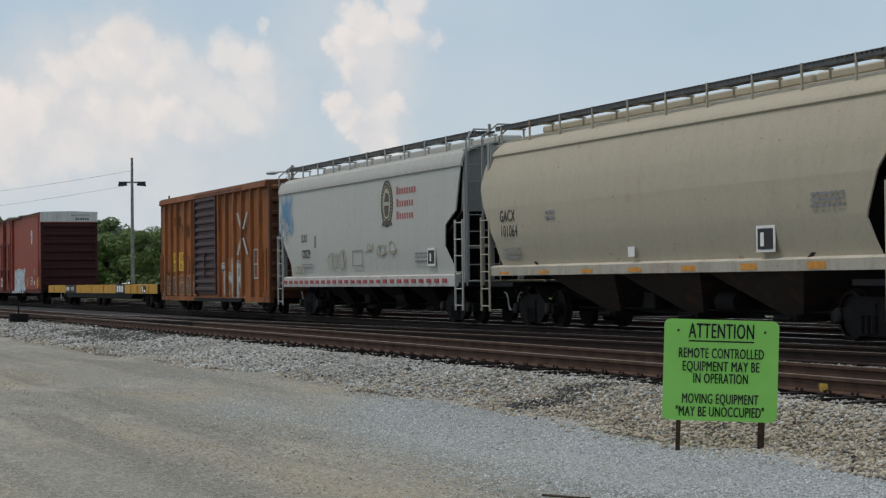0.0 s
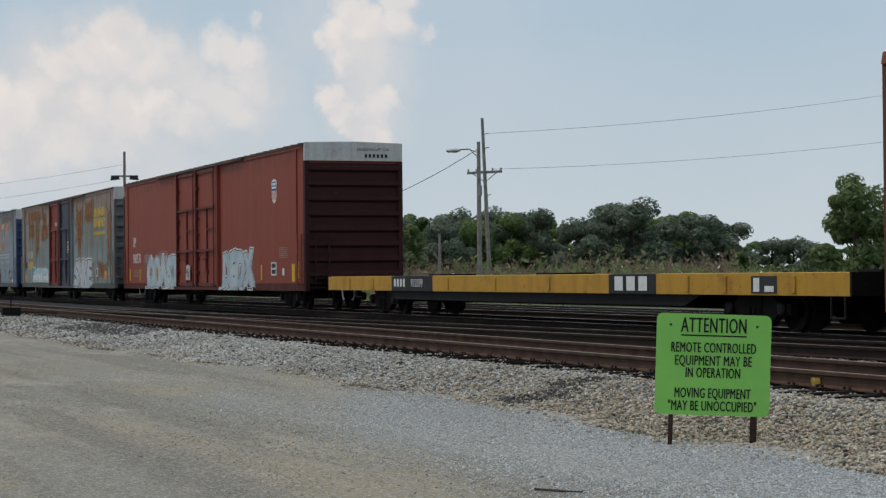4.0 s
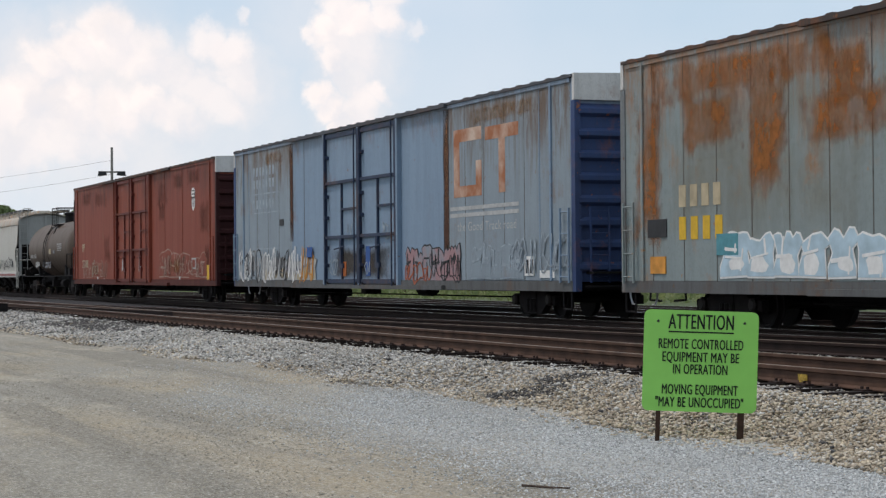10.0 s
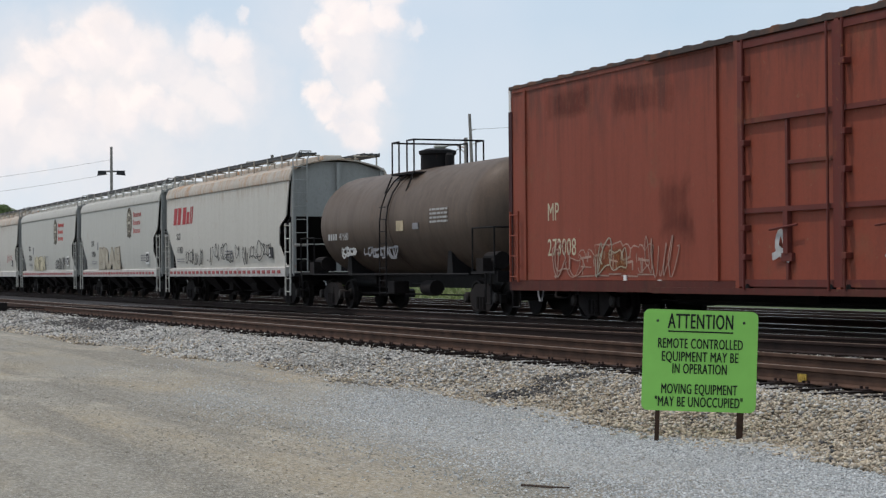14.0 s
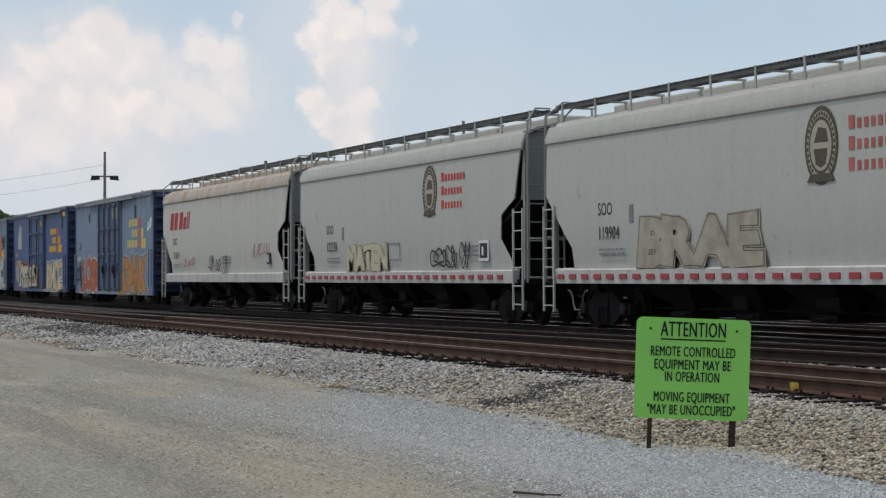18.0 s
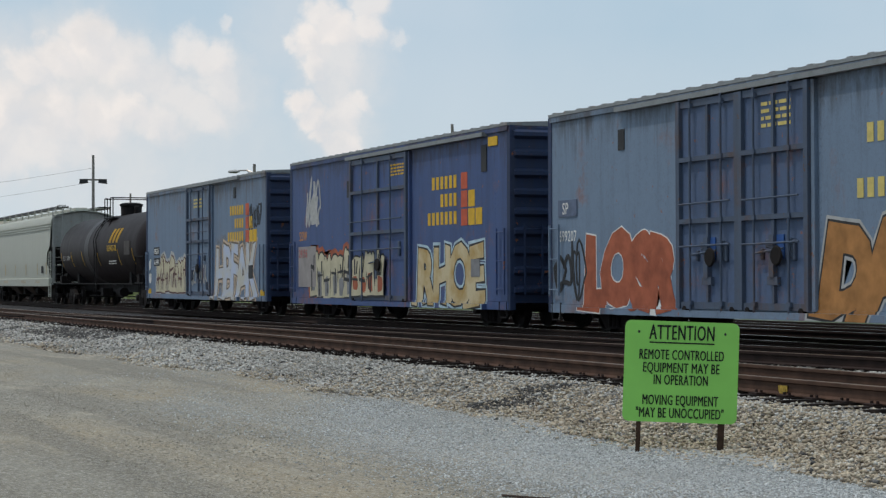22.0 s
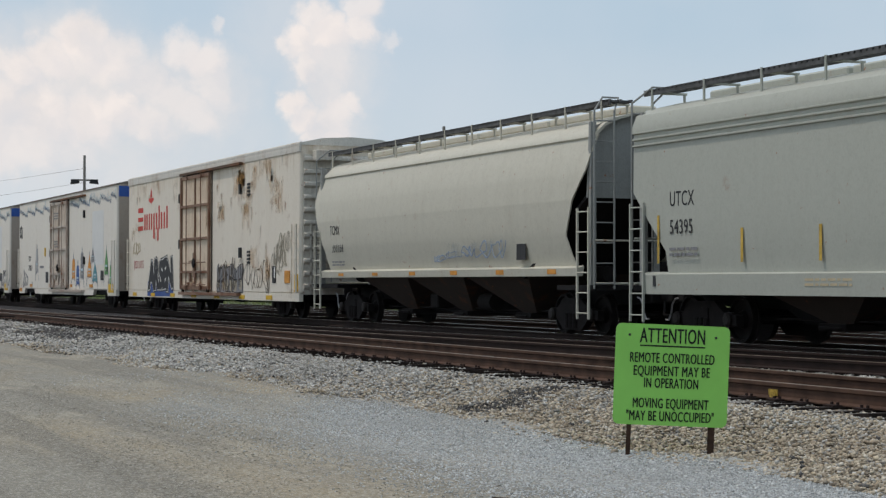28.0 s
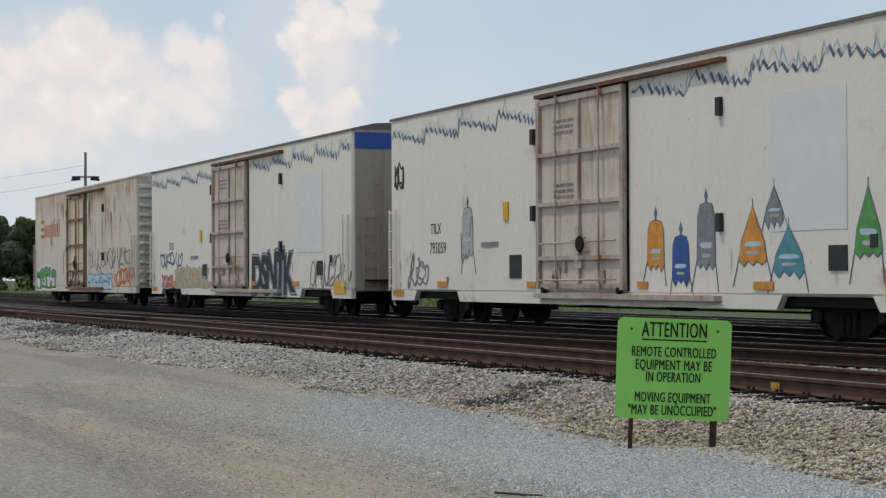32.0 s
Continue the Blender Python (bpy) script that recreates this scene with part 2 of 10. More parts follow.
def rust_wash(name, col, cover=0.62):
    """A thin film of rust: patchy, the paint below shows through."""
    m, nt, b = make_mat(name)
    n = noise_node(nt, 1.0, 6, (3.0, 3.0, 0.5), 0.7)
    nt.links.new(mix(nt, ramp(nt, n.outputs[0], 0.35, 0.7), tuple(c * 0.6 for c in col), tuple(c * 1.3 for c in col)), b.inputs["Base Color"])
    b.inputs["Roughness"].default_value = 0.85
    tr = nt.nodes.new("ShaderNodeBsdfTransparent")
    mx = nt.nodes.new("ShaderNodeMixShader")
    # thin out towards the sides and the foot of each run
    co = nt.nodes.new("ShaderNodeTexCoord")
    xyz = nt.nodes.new("ShaderNodeSeparateXYZ")
    nt.links.new(co.outputs["Generated"], xyz.inputs[0])
    mask = ramp(nt, n.outputs[0], 0.58 - 0.4 * cover, 0.95 - 0.4 * cover)
    wave = noise_node(nt, 2.2, 5, None, 0.65)
    shift = nt.nodes.new("ShaderNodeMath")
    shift.operation = "MULTIPLY_ADD"
    nt.links.new(wave.outputs[0], shift.inputs[0])
    shift.inputs[1].default_value, shift.inputs[2].default_value = 0.7, -0.35
    for axis, a, z in ((0, 0.12, 0.48), (0, 0.88, 0.52), (2, 0.1, 0.7), (2, 0.98, 0.8)):
        mr = nt.nodes.new("ShaderNodeMapRange")
        mr.interpolation_type = "SMOOTHSTEP"
        mr.inputs["From Min"].default_value, mr.inputs["From Max"].default_value = min(a, z), max(a, z)
        mr.inputs["To Min"].default_value, mr.inputs["To Max"].default_value = (0, 1) if a < z else (1, 0)
        moved = nt.nodes.new("ShaderNodeMath")
        moved.operation = "ADD"
        nt.links.new(xyz.outputs[axis], moved.inputs[0])
        if axis == 0:
            nt.links.new(shift.outputs[0], moved.inputs[1])
        else:
            moved.inputs[1].default_value = 0.0
        nt.links.new(moved.outputs[0], mr.inputs["Value"])
        mul = nt.nodes.new("ShaderNodeMath")
        mul.operation = "MULTIPLY"
        nt.links.new(mask, mul.inputs[0])
        nt.links.new(mr.outputs[0], mul.inputs[1])
        mask = mul.outputs[0]
    nt.links.new(mask, mx.inputs[0])
    nt.links.new(tr.outputs[0], mx.inputs[1])
    nt.links.new(b.outputs[0], mx.inputs[2])
    nt.links.new(mx.outputs[0], nt.nodes["Material Output"].inputs[0])
    return m


def rust_area(name, col, low=0.33, high=0.60, scale=0.9, most=0.9):
    """Broad blotches of bare rust: ragged, fading at the borders of the film."""
    m, nt, b = make_mat(name)
    n = noise_node(nt, scale, 8, (1.0, 1.0, 0.75), 0.68)
    run_n = noise_node(nt, 1.0, 6, (4.0, 4.0, 0.35), 0.7)
    fine = noise_node(nt, 6, 5, None, 0.7)
    c = mix(nt, ramp(nt, fine.outputs[0], 0.35, 0.7), tuple(v * 0.62 for v in col), tuple(v * 1.25 for v in col))
    nt.links.new(mix(nt, ramp(nt, run_n.outputs[0], 0.45, 0.7, 0.6), c, tuple(v * 0.5 for v in col)), b.inputs["Base Color"])
    b.inputs["Roughness"].default_value = 0.9
    b.inputs["Specular IOR Level"].default_value = 0.15

    def calc(op, a, c):
        k = nt.nodes.new("ShaderNodeMath")
        k.operation = op
        for i, v in ((0, a), (1, c)):
            if isinstance(v, (int, float)):
                k.inputs[i].default_value = v
            else:
                nt.links.new(v, k.inputs[i])
        return k.outputs[0]
    co = nt.nodes.new("ShaderNodeTexCoord")
    xyz = nt.nodes.new("ShaderNodeSeparateXYZ")
    nt.links.new(co.outputs["Generated"], xyz.inputs[0])
    border = None
    for axis in (0, 2):
        near = calc("MINIMUM", xyz.outputs[axis], calc("SUBTRACT", 1.0, xyz.outputs[axis]))
        border = near if border is None else calc("MINIMUM", border, near)
    soft = ramp(nt, border, 0.0, 0.3)
    both = calc("ADD", calc("MULTIPLY", calc("ADD", n.outputs[0], calc("MULTIPLY", run_n.outputs[0], 0.35)), 0.75), calc("MULTIPLY", calc("SUBTRACT", soft, 1.0), 0.28))
    tr = nt.nodes.new("ShaderNodeBsdfTransparent")
    mx = nt.nodes.new("ShaderNodeMixShader")
    nt.links.new(ramp(nt, both, low, high, most), mx.inputs[0])
    nt.links.new(tr.outputs[0], mx.inputs[1])
    nt.links.new(b.outputs[0], mx.inputs[2])
    nt.links.new(mx.outputs[0], nt.nodes["Material Output"].inputs[0])
    return m


def plain(name, col, rough=0.6, metal=0.0, var=0.2, scale=6.0):
    """A nearly plain surface with slight mottling."""
    m, nt, b = make_mat(name)
    n = noise_node(nt, scale, 4)
    nt.links.new(mix(nt, ramp(nt, n.outputs[0], 0.3, 0.75), tuple(c * (1 - var) for c in col), tuple(min(1, c * (1 + var)) for c in col)), b.inputs["Base Color"])
    b.inputs["Roughness"].default_value, b.inputs["Metallic"].default_value = rough, metal
    b.inputs["Specular IOR Level"].default_value = 0.25
    bump(nt, b, n.outputs[0], 0.15, 0.01)
    return m


def stones(name, cols, dirt, rough=0.9):
    """Loose crushed stone: each stone its own tone."""
    m, nt, b = make_mat(name)
    geo = nt.nodes.new("ShaderNodeNewGeometry")
    cr = nt.nodes.new("ShaderNodeValToRGB")
    el = cr.color_ramp.elements
    while len(el) < len(cols):
        el.new(0.5)
    for i, c in enumerate(cols):
        el[i].position, el[i].color = i / (len(cols) - 1), rgba(c)
    nt.links.new(geo.outputs["Random Per Island"], cr.inputs[0])
    big = noise_node(nt, 0.35, 4)
    col = mix(nt, ramp(nt, big.outputs[0], 0.45, 0.75, 0.6), cr.outputs[0], dirt)
    fine = noise_node(nt, 60, 3)
    col = mix(nt, ramp(nt, fine.outputs[0], 0.45, 0.8, 0.25), col, tuple(c * 0.5 for c in dirt))
    nt.links.new(col, b.inputs["Base Color"])
    b.inputs["Roughness"].default_value = rough
    return m


def ground_mat(name, a, c, dark, scale_big, scale_fine, relief=0.02, rough=0.95):
    m, nt, b = make_mat(name)
    big = noise_node(nt, scale_big, 5, (0.6, 1.5, 1))
    col = mix(nt, ramp(nt, big.outputs[0], 0.38, 0.66), a, c)
    fine = noise_node(nt, scale_fine, 6, None, 0.75)
    col = mix(nt, ramp(nt, fine.outputs[0], 0.46, 0.66, 0.75), col, dark)
    v = nt.nodes.new("ShaderNodeTexVoronoi")
    v.inputs["Scale"].default_value = scale_fine * 1.4
    co = nt.nodes.new("ShaderNodeTexCoord")
    nt.links.new(co.outputs["Object"], v.inputs["Vector"])
    col = mix(nt, ramp(nt, v.outputs["Distance"], 0.25, 0.6, 0.5), col, dark)
    nt.links.new(col, b.inputs["Base Color"])
    b.inputs["Roughness"].default_value = rough
    bump(nt, b, fine.outputs[0], 0.8, relief)
    return m


def road_mat():
    """Dusty gravel road: tan and grey patches, wheel tracks, speckle of small stones, bluish loose strip."""
    m, nt, b = make_mat("gravel_road_ground")
    big = noise_node(nt, 0.33, 6, (0.55, 1.3, 1), 0.65)
    col = mix(nt, ramp(nt, big.outputs[0], 0.46, 0.66), (0.262, 0.238, 0.188), (0.355, 0.282, 0.175))
    rut = noise_node(nt, 1.0, 4, (0.05, 1.25, 1), 0.6)
    col = mix(nt, ramp(nt, rut.outputs[0], 0.50, 0.60, 0.85), col, (0.180, 0.160, 0.122))
    pale = noise_node(nt, 1.1, 6, (0.3, 1.0, 1), 0.7)
    col = mix(nt, ramp(nt, pale.outputs[0], 0.53, 0.66, 0.8), col, (0.43, 0.375, 0.28))
    # the loose strip of bluish gravel along the ballast
    co = nt.nodes.new("ShaderNodeTexCoord")
    xyz = nt.nodes.new("ShaderNodeSeparateXYZ")
    nt.links.new(co.outputs["Object"], xyz.inputs[0])
    wob = noise_node(nt, 0.7, 6, None, 0.7)
    prod = None
    for axis, lo, hi in ((0, -22.5, -13.5), (1, 4.9, 6.5)):
        add = nt.nodes.new("ShaderNodeMath")
        add.operation = "MULTIPLY_ADD"
        nt.links.new(wob.outputs[0], add.inputs[0])
        add.inputs[1].default_value = 9.0 if axis == 0 else 2.2
        nt.links.new(xyz.outputs[axis], add.inputs[2])
        r = ramp(nt, add.outputs[0], lo + (4.5 if axis == 0 else 1.1), hi + (4.5 if axis == 0 else 1.1))
        if prod is None:
            prod = r
        else:
            mul = nt.nodes.new("ShaderNodeMath")
            mul.operation = "MULTIPLY"
            nt.links.new(prod, mul.inputs[0])
            nt.links.new(r, mul.inputs[1])
            prod = mul.outputs[0]
    col = mix(nt, prod, col, (0.39, 0.395, 0.38))
    # patches of grit and dust at a hand's width, then grains
    grit = noise_node(nt, 6.5, 5, (0.40, 1.2, 1), 0.72)
    col = mix(nt, ramp(nt, grit.outputs[0], 0.48, 0.68, 0.42), col, (0.195, 0.186, 0.155))
    col = mix(nt, ramp(nt, grit.outputs[0], 0.46, 0.30, 0.36), col, (0.44, 0.405, 0.325))
    sand = noise_node(nt, 30, 4, (0.38, 1.0, 1), 0.7)
    col = mix(nt, ramp(nt, sand.outputs[0], 0.50, 0.66, 0.45), col, (0.13, 0.123, 0.102))
    col = mix(nt, ramp(nt, sand.outputs[0], 0.48, 0.33, 0.36), col, (0.56, 0.53, 0.455))
    for scale, top in ((75, 0.42), (34, 0.15)):
        v = nt.nodes.new("ShaderNodeTexVoronoi")
        v.inputs["Scale"].default_value = scale
        nt.links.new(co.outputs["Object"], v.inputs["Vector"])
        hsv = nt.nodes.new("ShaderNodeSeparateXYZ")
        nt.links.new(v.outputs["Color"], hsv.inputs[0])
        col = mix(nt, ramp(nt, hsv.outputs[0], 0.72, 0.9, top), col, (0.13, 0.122, 0.11))
        col = mix(nt, ramp(nt, hsv.outputs[1], 0.78, 0.95, top), col, (0.60, 0.58, 0.54))
        if scale == 75:
            height = v.outputs["Distance"]
    nt.links.new(col, b.inputs["Base Color"])
    b.inputs["Roughness"].default_value = 0.95
    bump(nt, b, height, 0.9, 0.012)
    return m


def leaf_mat(name, a, c):
    m, nt, b = make_mat(name)
    geo = nt.nodes.new("ShaderNodeNewGeometry")
    n = noise_node(nt, 0.6, 3)
    col = mix(nt, geo.outputs["Random Per Island"], a, c)
    col = mix(nt, ramp(nt, n.outputs[0], 0.45, 0.75, 0.4), col, tuple(x * 0.7 for x in a))
    nt.links.new(col, b.inputs["Base Color"])
    b.inputs["Roughness"].default_value = 0.65
    tl = nt.nodes.new("ShaderNodeBsdfTranslucent")
    nt.links.new(col, tl.inputs[0])
    mx = nt.nodes.new("ShaderNodeMixShader")
    mx.inputs[0].default_value = 0.45
    nt.links.new(b.outputs[0], mx.inputs[1])
    nt.links.new(tl.outputs[0], mx.inputs[2])
    nt.links.new(mx.outputs[0], nt.nodes["Material Output"].inputs[0])
    return m


# running gear kept near black: the shade under the cars is in these colours
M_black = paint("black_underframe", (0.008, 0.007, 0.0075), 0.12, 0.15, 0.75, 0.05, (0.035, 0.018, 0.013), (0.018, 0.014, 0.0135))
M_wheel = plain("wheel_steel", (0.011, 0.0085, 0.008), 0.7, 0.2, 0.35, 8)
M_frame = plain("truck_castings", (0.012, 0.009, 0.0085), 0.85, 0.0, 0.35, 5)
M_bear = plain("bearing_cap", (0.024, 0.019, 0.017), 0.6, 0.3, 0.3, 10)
M_steel = plain("worn_steel", (0.30, 0.28, 0.26), 0.35, 0.9, 0.3, 10)
M_railside = plain("rail_web_rust", (0.027, 0.0155, 0.0125), 0.85, 0.1, 0.4, 3)
M_railside2 = plain("brown_rail_web", (0.085, 0.047, 0.032), 0.85, 0.1, 0.4, 3)
M_railtop = plain("rail_head_polished", (0.58, 0.56, 0.54), 0.2, 1.0, 0.2, 3)
M_railtop2 = plain("rail_head_dull", (0.26, 0.19, 0.14), 0.42, 0.7, 0.3, 3)
M_tie = plain("creosoted_tie", (0.025, 0.0175, 0.0145), 0.95, 0.0, 0.5, 7)
M_white = plain("white_marking", (0.74, 0.73, 0.70), 0.6, 0, 0.1, 8)
M_dim = plain("faded_marking", (0.42, 0.42, 0.41), 0.7, 0, 0.2, 8)
M_yellow = plain("yellow_marking", (0.66, 0.40, 0.03), 0.6, 0, 0.15, 8)
M_orange = plain("orange_marking", (0.62, 0.27, 0.05), 0.6, 0, 0.25, 5)
M_red = plain("red_marking", (0.55, 0.045, 0.03), 0.6, 0, 0.15, 6)
M_dark = plain("dark_marking", (0.035, 0.035, 0.037), 0.65, 0, 0.2, 6)
M_blue = plain("blue_marking", (0.035, 0.10, 0.30), 0.6, 0, 0.2, 6)
M_teal = plain("teal_marking", (0.08, 0.26, 0.30), 0.6, 0, 0.2, 6)
M_green = plain("green_marking", (0.10, 0.30, 0.09), 0.6, 0, 0.2, 6)
M_grey = plain("grey_marking", (0.22, 0.22, 0.23), 0.65, 0, 0.2, 6)
M_tan = plain("tan_marking", (0.46, 0.38, 0.25), 0.65, 0, 0.25, 4)
M_rusto = plain("rust_orange_marking", (0.50, 0.14, 0.04), 0.65, 0, 0.25, 4)
M_silverfill = plain("silver_spray", (0.50, 0.54, 0.57), 0.5, 0.2, 0.2, 3)
M_palebl = plain("pale_blue_spray", (0.42, 0.55, 0.62), 0.6, 0, 0.2, 3)
M_sign = plain("sign_green", (0.27, 0.64, 0.125), 0.5, 0, 0.06, 3)
M_post = plain("rusty_post", (0.05, 0.028, 0.018), 0.9, 0, 0.4, 20)
M_pole = plain("weathered_wood_pole", (0.27, 0.245, 0.22), 0.9, 0, 0.3, 4)
M_bark = plain("bark", (0.07, 0.05, 0.04), 0.95, 0, 0.4, 6)
M_cable = plain("cable", (0.05, 0.05, 0.05), 0.7, 0, 0.1, 6)
M_ballast = stones("ballast_stone", [(0.20, 0.192, 0.178), (0.41, 0.395, 0.36), (0.54, 0.525, 0.49), (0.27, 0.26, 0.24), (0.59, 0.565, 0.51), (0.28, 0.27, 0.25), (0.70, 0.685, 0.65), (0.43, 0.405, 0.36)], (0.28, 0.255, 0.21))
M_ballast_tan = stones("tan_ballast_stone", [(0.17, 0.14, 0.105), (0.42, 0.345, 0.245), (0.54, 0.475, 0.37), (0.26, 0.215, 0.16), (0.58, 0.49, 0.355), (0.30, 0.245, 0.18), (0.66, 0.60, 0.50), (0.45, 0.35, 0.24)], (0.31, 0.235, 0.155))
M_gravel = stones("loose_gravel_stone", [(0.21, 0.215, 0.21), (0.46, 0.475, 0.47), (0.58, 0.595, 0.59), (0.28, 0.29, 0.285), (0.70, 0.71, 0.70)], (0.36, 0.355, 0.33))
M_roadstone = stones("road_stone", [(0.14, 0.128, 0.105), (0.29, 0.26, 0.205), (0.40, 0.365, 0.295), (0.21, 0.19, 0.155), (0.52, 0.48, 0.40)], (0.28, 0.245, 0.185))
M_cinder = stones("cinder", [(0.045, 0.043, 0.043), (0.09, 0.085, 0.08), (0.15, 0.14, 0.13), (0.06, 0.06, 0.06)], (0.07, 0.06, 0.055))
M_ballastbed = ground_mat("ballast_bed", (0.16, 0.14, 0.115), (0.21, 0.18, 0.15), (0.06, 0.052, 0.044), 0.5, 22, 0.04)
M_farballast = ground_mat("pale_far_ballast", (0.20, 0.19, 0.17), (0.29, 0.275, 0.245), (0.07, 0.065, 0.06), 0.6, 20, 0.03)
M_road = road_mat()
# oily cinder, with the shade under the train deepened into its colour
M_cinderbed = ground_mat("oily_cinder_bed_shaded", (0.017, 0.0145, 0.0155), (0.027, 0.023, 0.0235), (0.008, 0.007, 0.008), 0.5, 24, 0.03)
M_field = ground_mat("grass_ground", (0.062, 0.102, 0.028), (0.105, 0.13, 0.042), (0.035, 0.045, 0.018), 0.12, 3, 0.05)
M_leafA = leaf_mat("leaves_green", (0.105, 0.16, 0.055), (0.22, 0.28, 0.11))
M_leafB = leaf_mat("leaves_olive", (0.125, 0.175, 0.065), (0.26, 0.30, 0.125))
M_leafD = leaf_mat("leaves_dark", (0.10, 0.148, 0.062), (0.20, 0.255, 0.108))
# distance haze is mixed into this leaf colour: greyer and bluer
M_leafC = leaf_mat("leaves_far_hazed", (0.115, 0.155, 0.105), (0.19, 0.23, 0.155))
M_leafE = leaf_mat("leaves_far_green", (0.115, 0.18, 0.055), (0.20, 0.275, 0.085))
M_weedR = leaf_mat("weeds_reddish", (0.19, 0.125, 0.09), (0.27, 0.21, 0.13))
M_weedG = leaf_mat("weeds_green", (0.14, 0.19, 0.065), (0.28, 0.30, 0.13))


# ---- mesh helpers ----
def box(bm, x0, x1, y0, y1, z0, z1):
    v = [bm.verts.new((x, y, z)) for x in (x0, x1) for y in (y0, y1) for z in (z0, z1)]
    for f in ((0, 1, 3, 2), (4, 6, 7, 5), (0, 4, 5, 1), (2, 3, 7, 6), (0, 2, 6, 4), (1, 5, 7, 3)):
        bm.faces.new([v[i] for i in f])
    return v


def bevelled(bm, width, segments=1):
    bmesh.ops.bevel(bm, geom=bm.edges[:], offset=width, segments=segments, affect="EDGES", profile=0.5)
    return bm


def prism(bm, pts, a, b, axis="x"):
    """A closed outline pushed from a to b along an axis; pts are (y, z), (x, z) or (x, y)."""
    def at(p, s):
        return {"x": (s, p[0], p[1]), "y": (p[0], s, p[1]), "z": (p[0], p[1], s)}[axis]
    lo = [bm.verts.new(at(p, a)) for p in pts]
    hi = [bm.verts.new(at(p, b)) for p in pts]
    n = len(pts)
    for i in range(n):
        bm.faces.new((lo[i], lo[(i + 1) % n], hi[(i + 1) % n], hi[i]))
    bm.faces.new(lo)
    bm.faces.new(hi)


def rod(bm, p, q, r, n=6):
    p, q = Vector(p), Vector(q)
    d = (q - p).normalized()
    u = d.orthogonal().normalized()
    w = d.cross(u)
    rings = []
    for c in (p, q):
        rings.append([bm.verts.new(c + (u * math.cos(2 * math.pi * i / n) + w * math.sin(2 * math.pi * i / n)) * r) for i in range(n)])
    for i in range(n):
        bm.faces.new((rings[0][i], rings[0][(i + 1) % n], rings[1][(i + 1) % n], rings[1][i]))
    bm.faces.new(rings[0])
    bm.faces.new(rings[1])


def lathe(bm, prof, n=24, axis="x", centre=(0, 0, 0)):
    """Rings of (along, radius) about an axis; radius 0 ends close to a point."""
    rings = []
    for s, r in prof:
        ring = []
        for i in range(n):
            a = 2 * math.pi * i / n
            c, k = math.cos(a) * r, math.sin(a) * r
            p = {"x": (s, c, k), "y": (c, s, k), "z": (c, k, s)}[axis]
            ring.append(bm.verts.new(Vector(p) + Vector(centre)))
        rings.append(ring)
    for a, b in zip(rings, rings[1:]):
        for i in range(n):
            bm.faces.new((a[i], a[(i + 1) % n], b[(i + 1) % n], b[i]))
    bm.faces.new(rings[0])
    bm.faces.new(rings[-1])


def mesh_of(name, bm, mat, smooth=False):
    bmesh.ops.recalc_face_normals(bm, faces=bm.faces[:])
    me = bpy.data.meshes.new(name)
    bm.to_mesh(me)
    bm.free()
    me.materials.append(mat)
    if smooth:
        me.polygons.foreach_set("use_smooth", [True] * len(me.polygons))
        me.set_sharp_from_angle(angle=radians(35))
    return me


def part(name, bm, mat, parent=None, label="", smooth=False):
    ob = new(name, mesh_of(name, bm, mat, smooth))
    ob.parent = parent
    if label:
        ob["label"] = label
    return ob


def shared(name, me, parent, m=None):
    ob = new(name, me)
    ob.parent = parent
    if m is not None:
        ob.matrix_basis = m
    return ob


def thing(name, label, category, group="", kind="", m=None):
    ob = new(name)
    ob.empty_display_size = 0.3
    if m is not None:
        ob.matrix_basis = m
    return tagged(ob, label, category, group, kind)


TEXTS = {}


def text_mesh(string, mat, height, stretch=1.0, align="LEFT", thick=0.004):
    key = (string, mat.name, height, stretch, align)
    if key not in TEXTS:
        cu = bpy.data.curves.new("writing", "FONT")
        cu.body, cu.align_x, cu.size, cu.extrude, cu.resolution_u = string, align, height / 0.70, thick / 2, 3
        cu.space_character = 1.08
        ob = bpy.data.objects.new("writing", cu)
        scene.collection.objects.link(ob)
        me = bpy.data.meshes.new_from_object(ob.evaluated_get(bpy.context.evaluated_depsgraph_get()))
        bpy.data.objects.remove(ob)
        bpy.data.curves.remove(cu)
        me.transform(Matrix.Diagonal((stretch, 1, 1, 1)))
        me.materials.clear()
        me.materials.append(mat)
        if mat.name.startswith("sign"):
            bm = bmesh.new()
            for k, d in enumerate((-0.05, 0.05, 0.0)):
                n = len(bm.verts)
                bm.from_mesh(me)
                bm.verts.ensure_lookup_table()
                for v in bm.verts[n:]:
                    v.co.x += d * height * 0.28
                    v.co.z += 0.0006 * k
            bm.to_mesh(me)
            bm.free()
        TEXTS[key] = me
    return TEXTS[key]


def write(string, mat, height, x, z, parent, y, stretch=1.0, align="LEFT", name="lettering", width=None):
    """Upright writing on a side that faces -y; width, where given, sets how wide it runs."""
    if width:
        xs = [v.co.x for v in text_mesh(string, mat, height, 1.0, align).vertices]
        stretch = width / (max(xs) - min(xs))
    return shared(name, text_mesh(string, mat, height, stretch, align), parent, pose(x, y, z, 90, 0, 0))


def bars(parent, mat, y, x, z, widths, h, gap=0.06, slant=0.0, name="marking", t=0.004):
    """A row of plain blocks standing in for lettering."""
    for w in widths:
        if w > 0:
            k = w * (0.10 if w < 0.3 else 0.07)
            bm = bmesh.new()
            prism(bm, [(x + k, z), (x + w - k, z), (x + w - k + slant, z + h), (x + k + slant, z + h)], y - t, y, "y")
            part(name, bm, mat, parent)
        x += abs(w) + gap


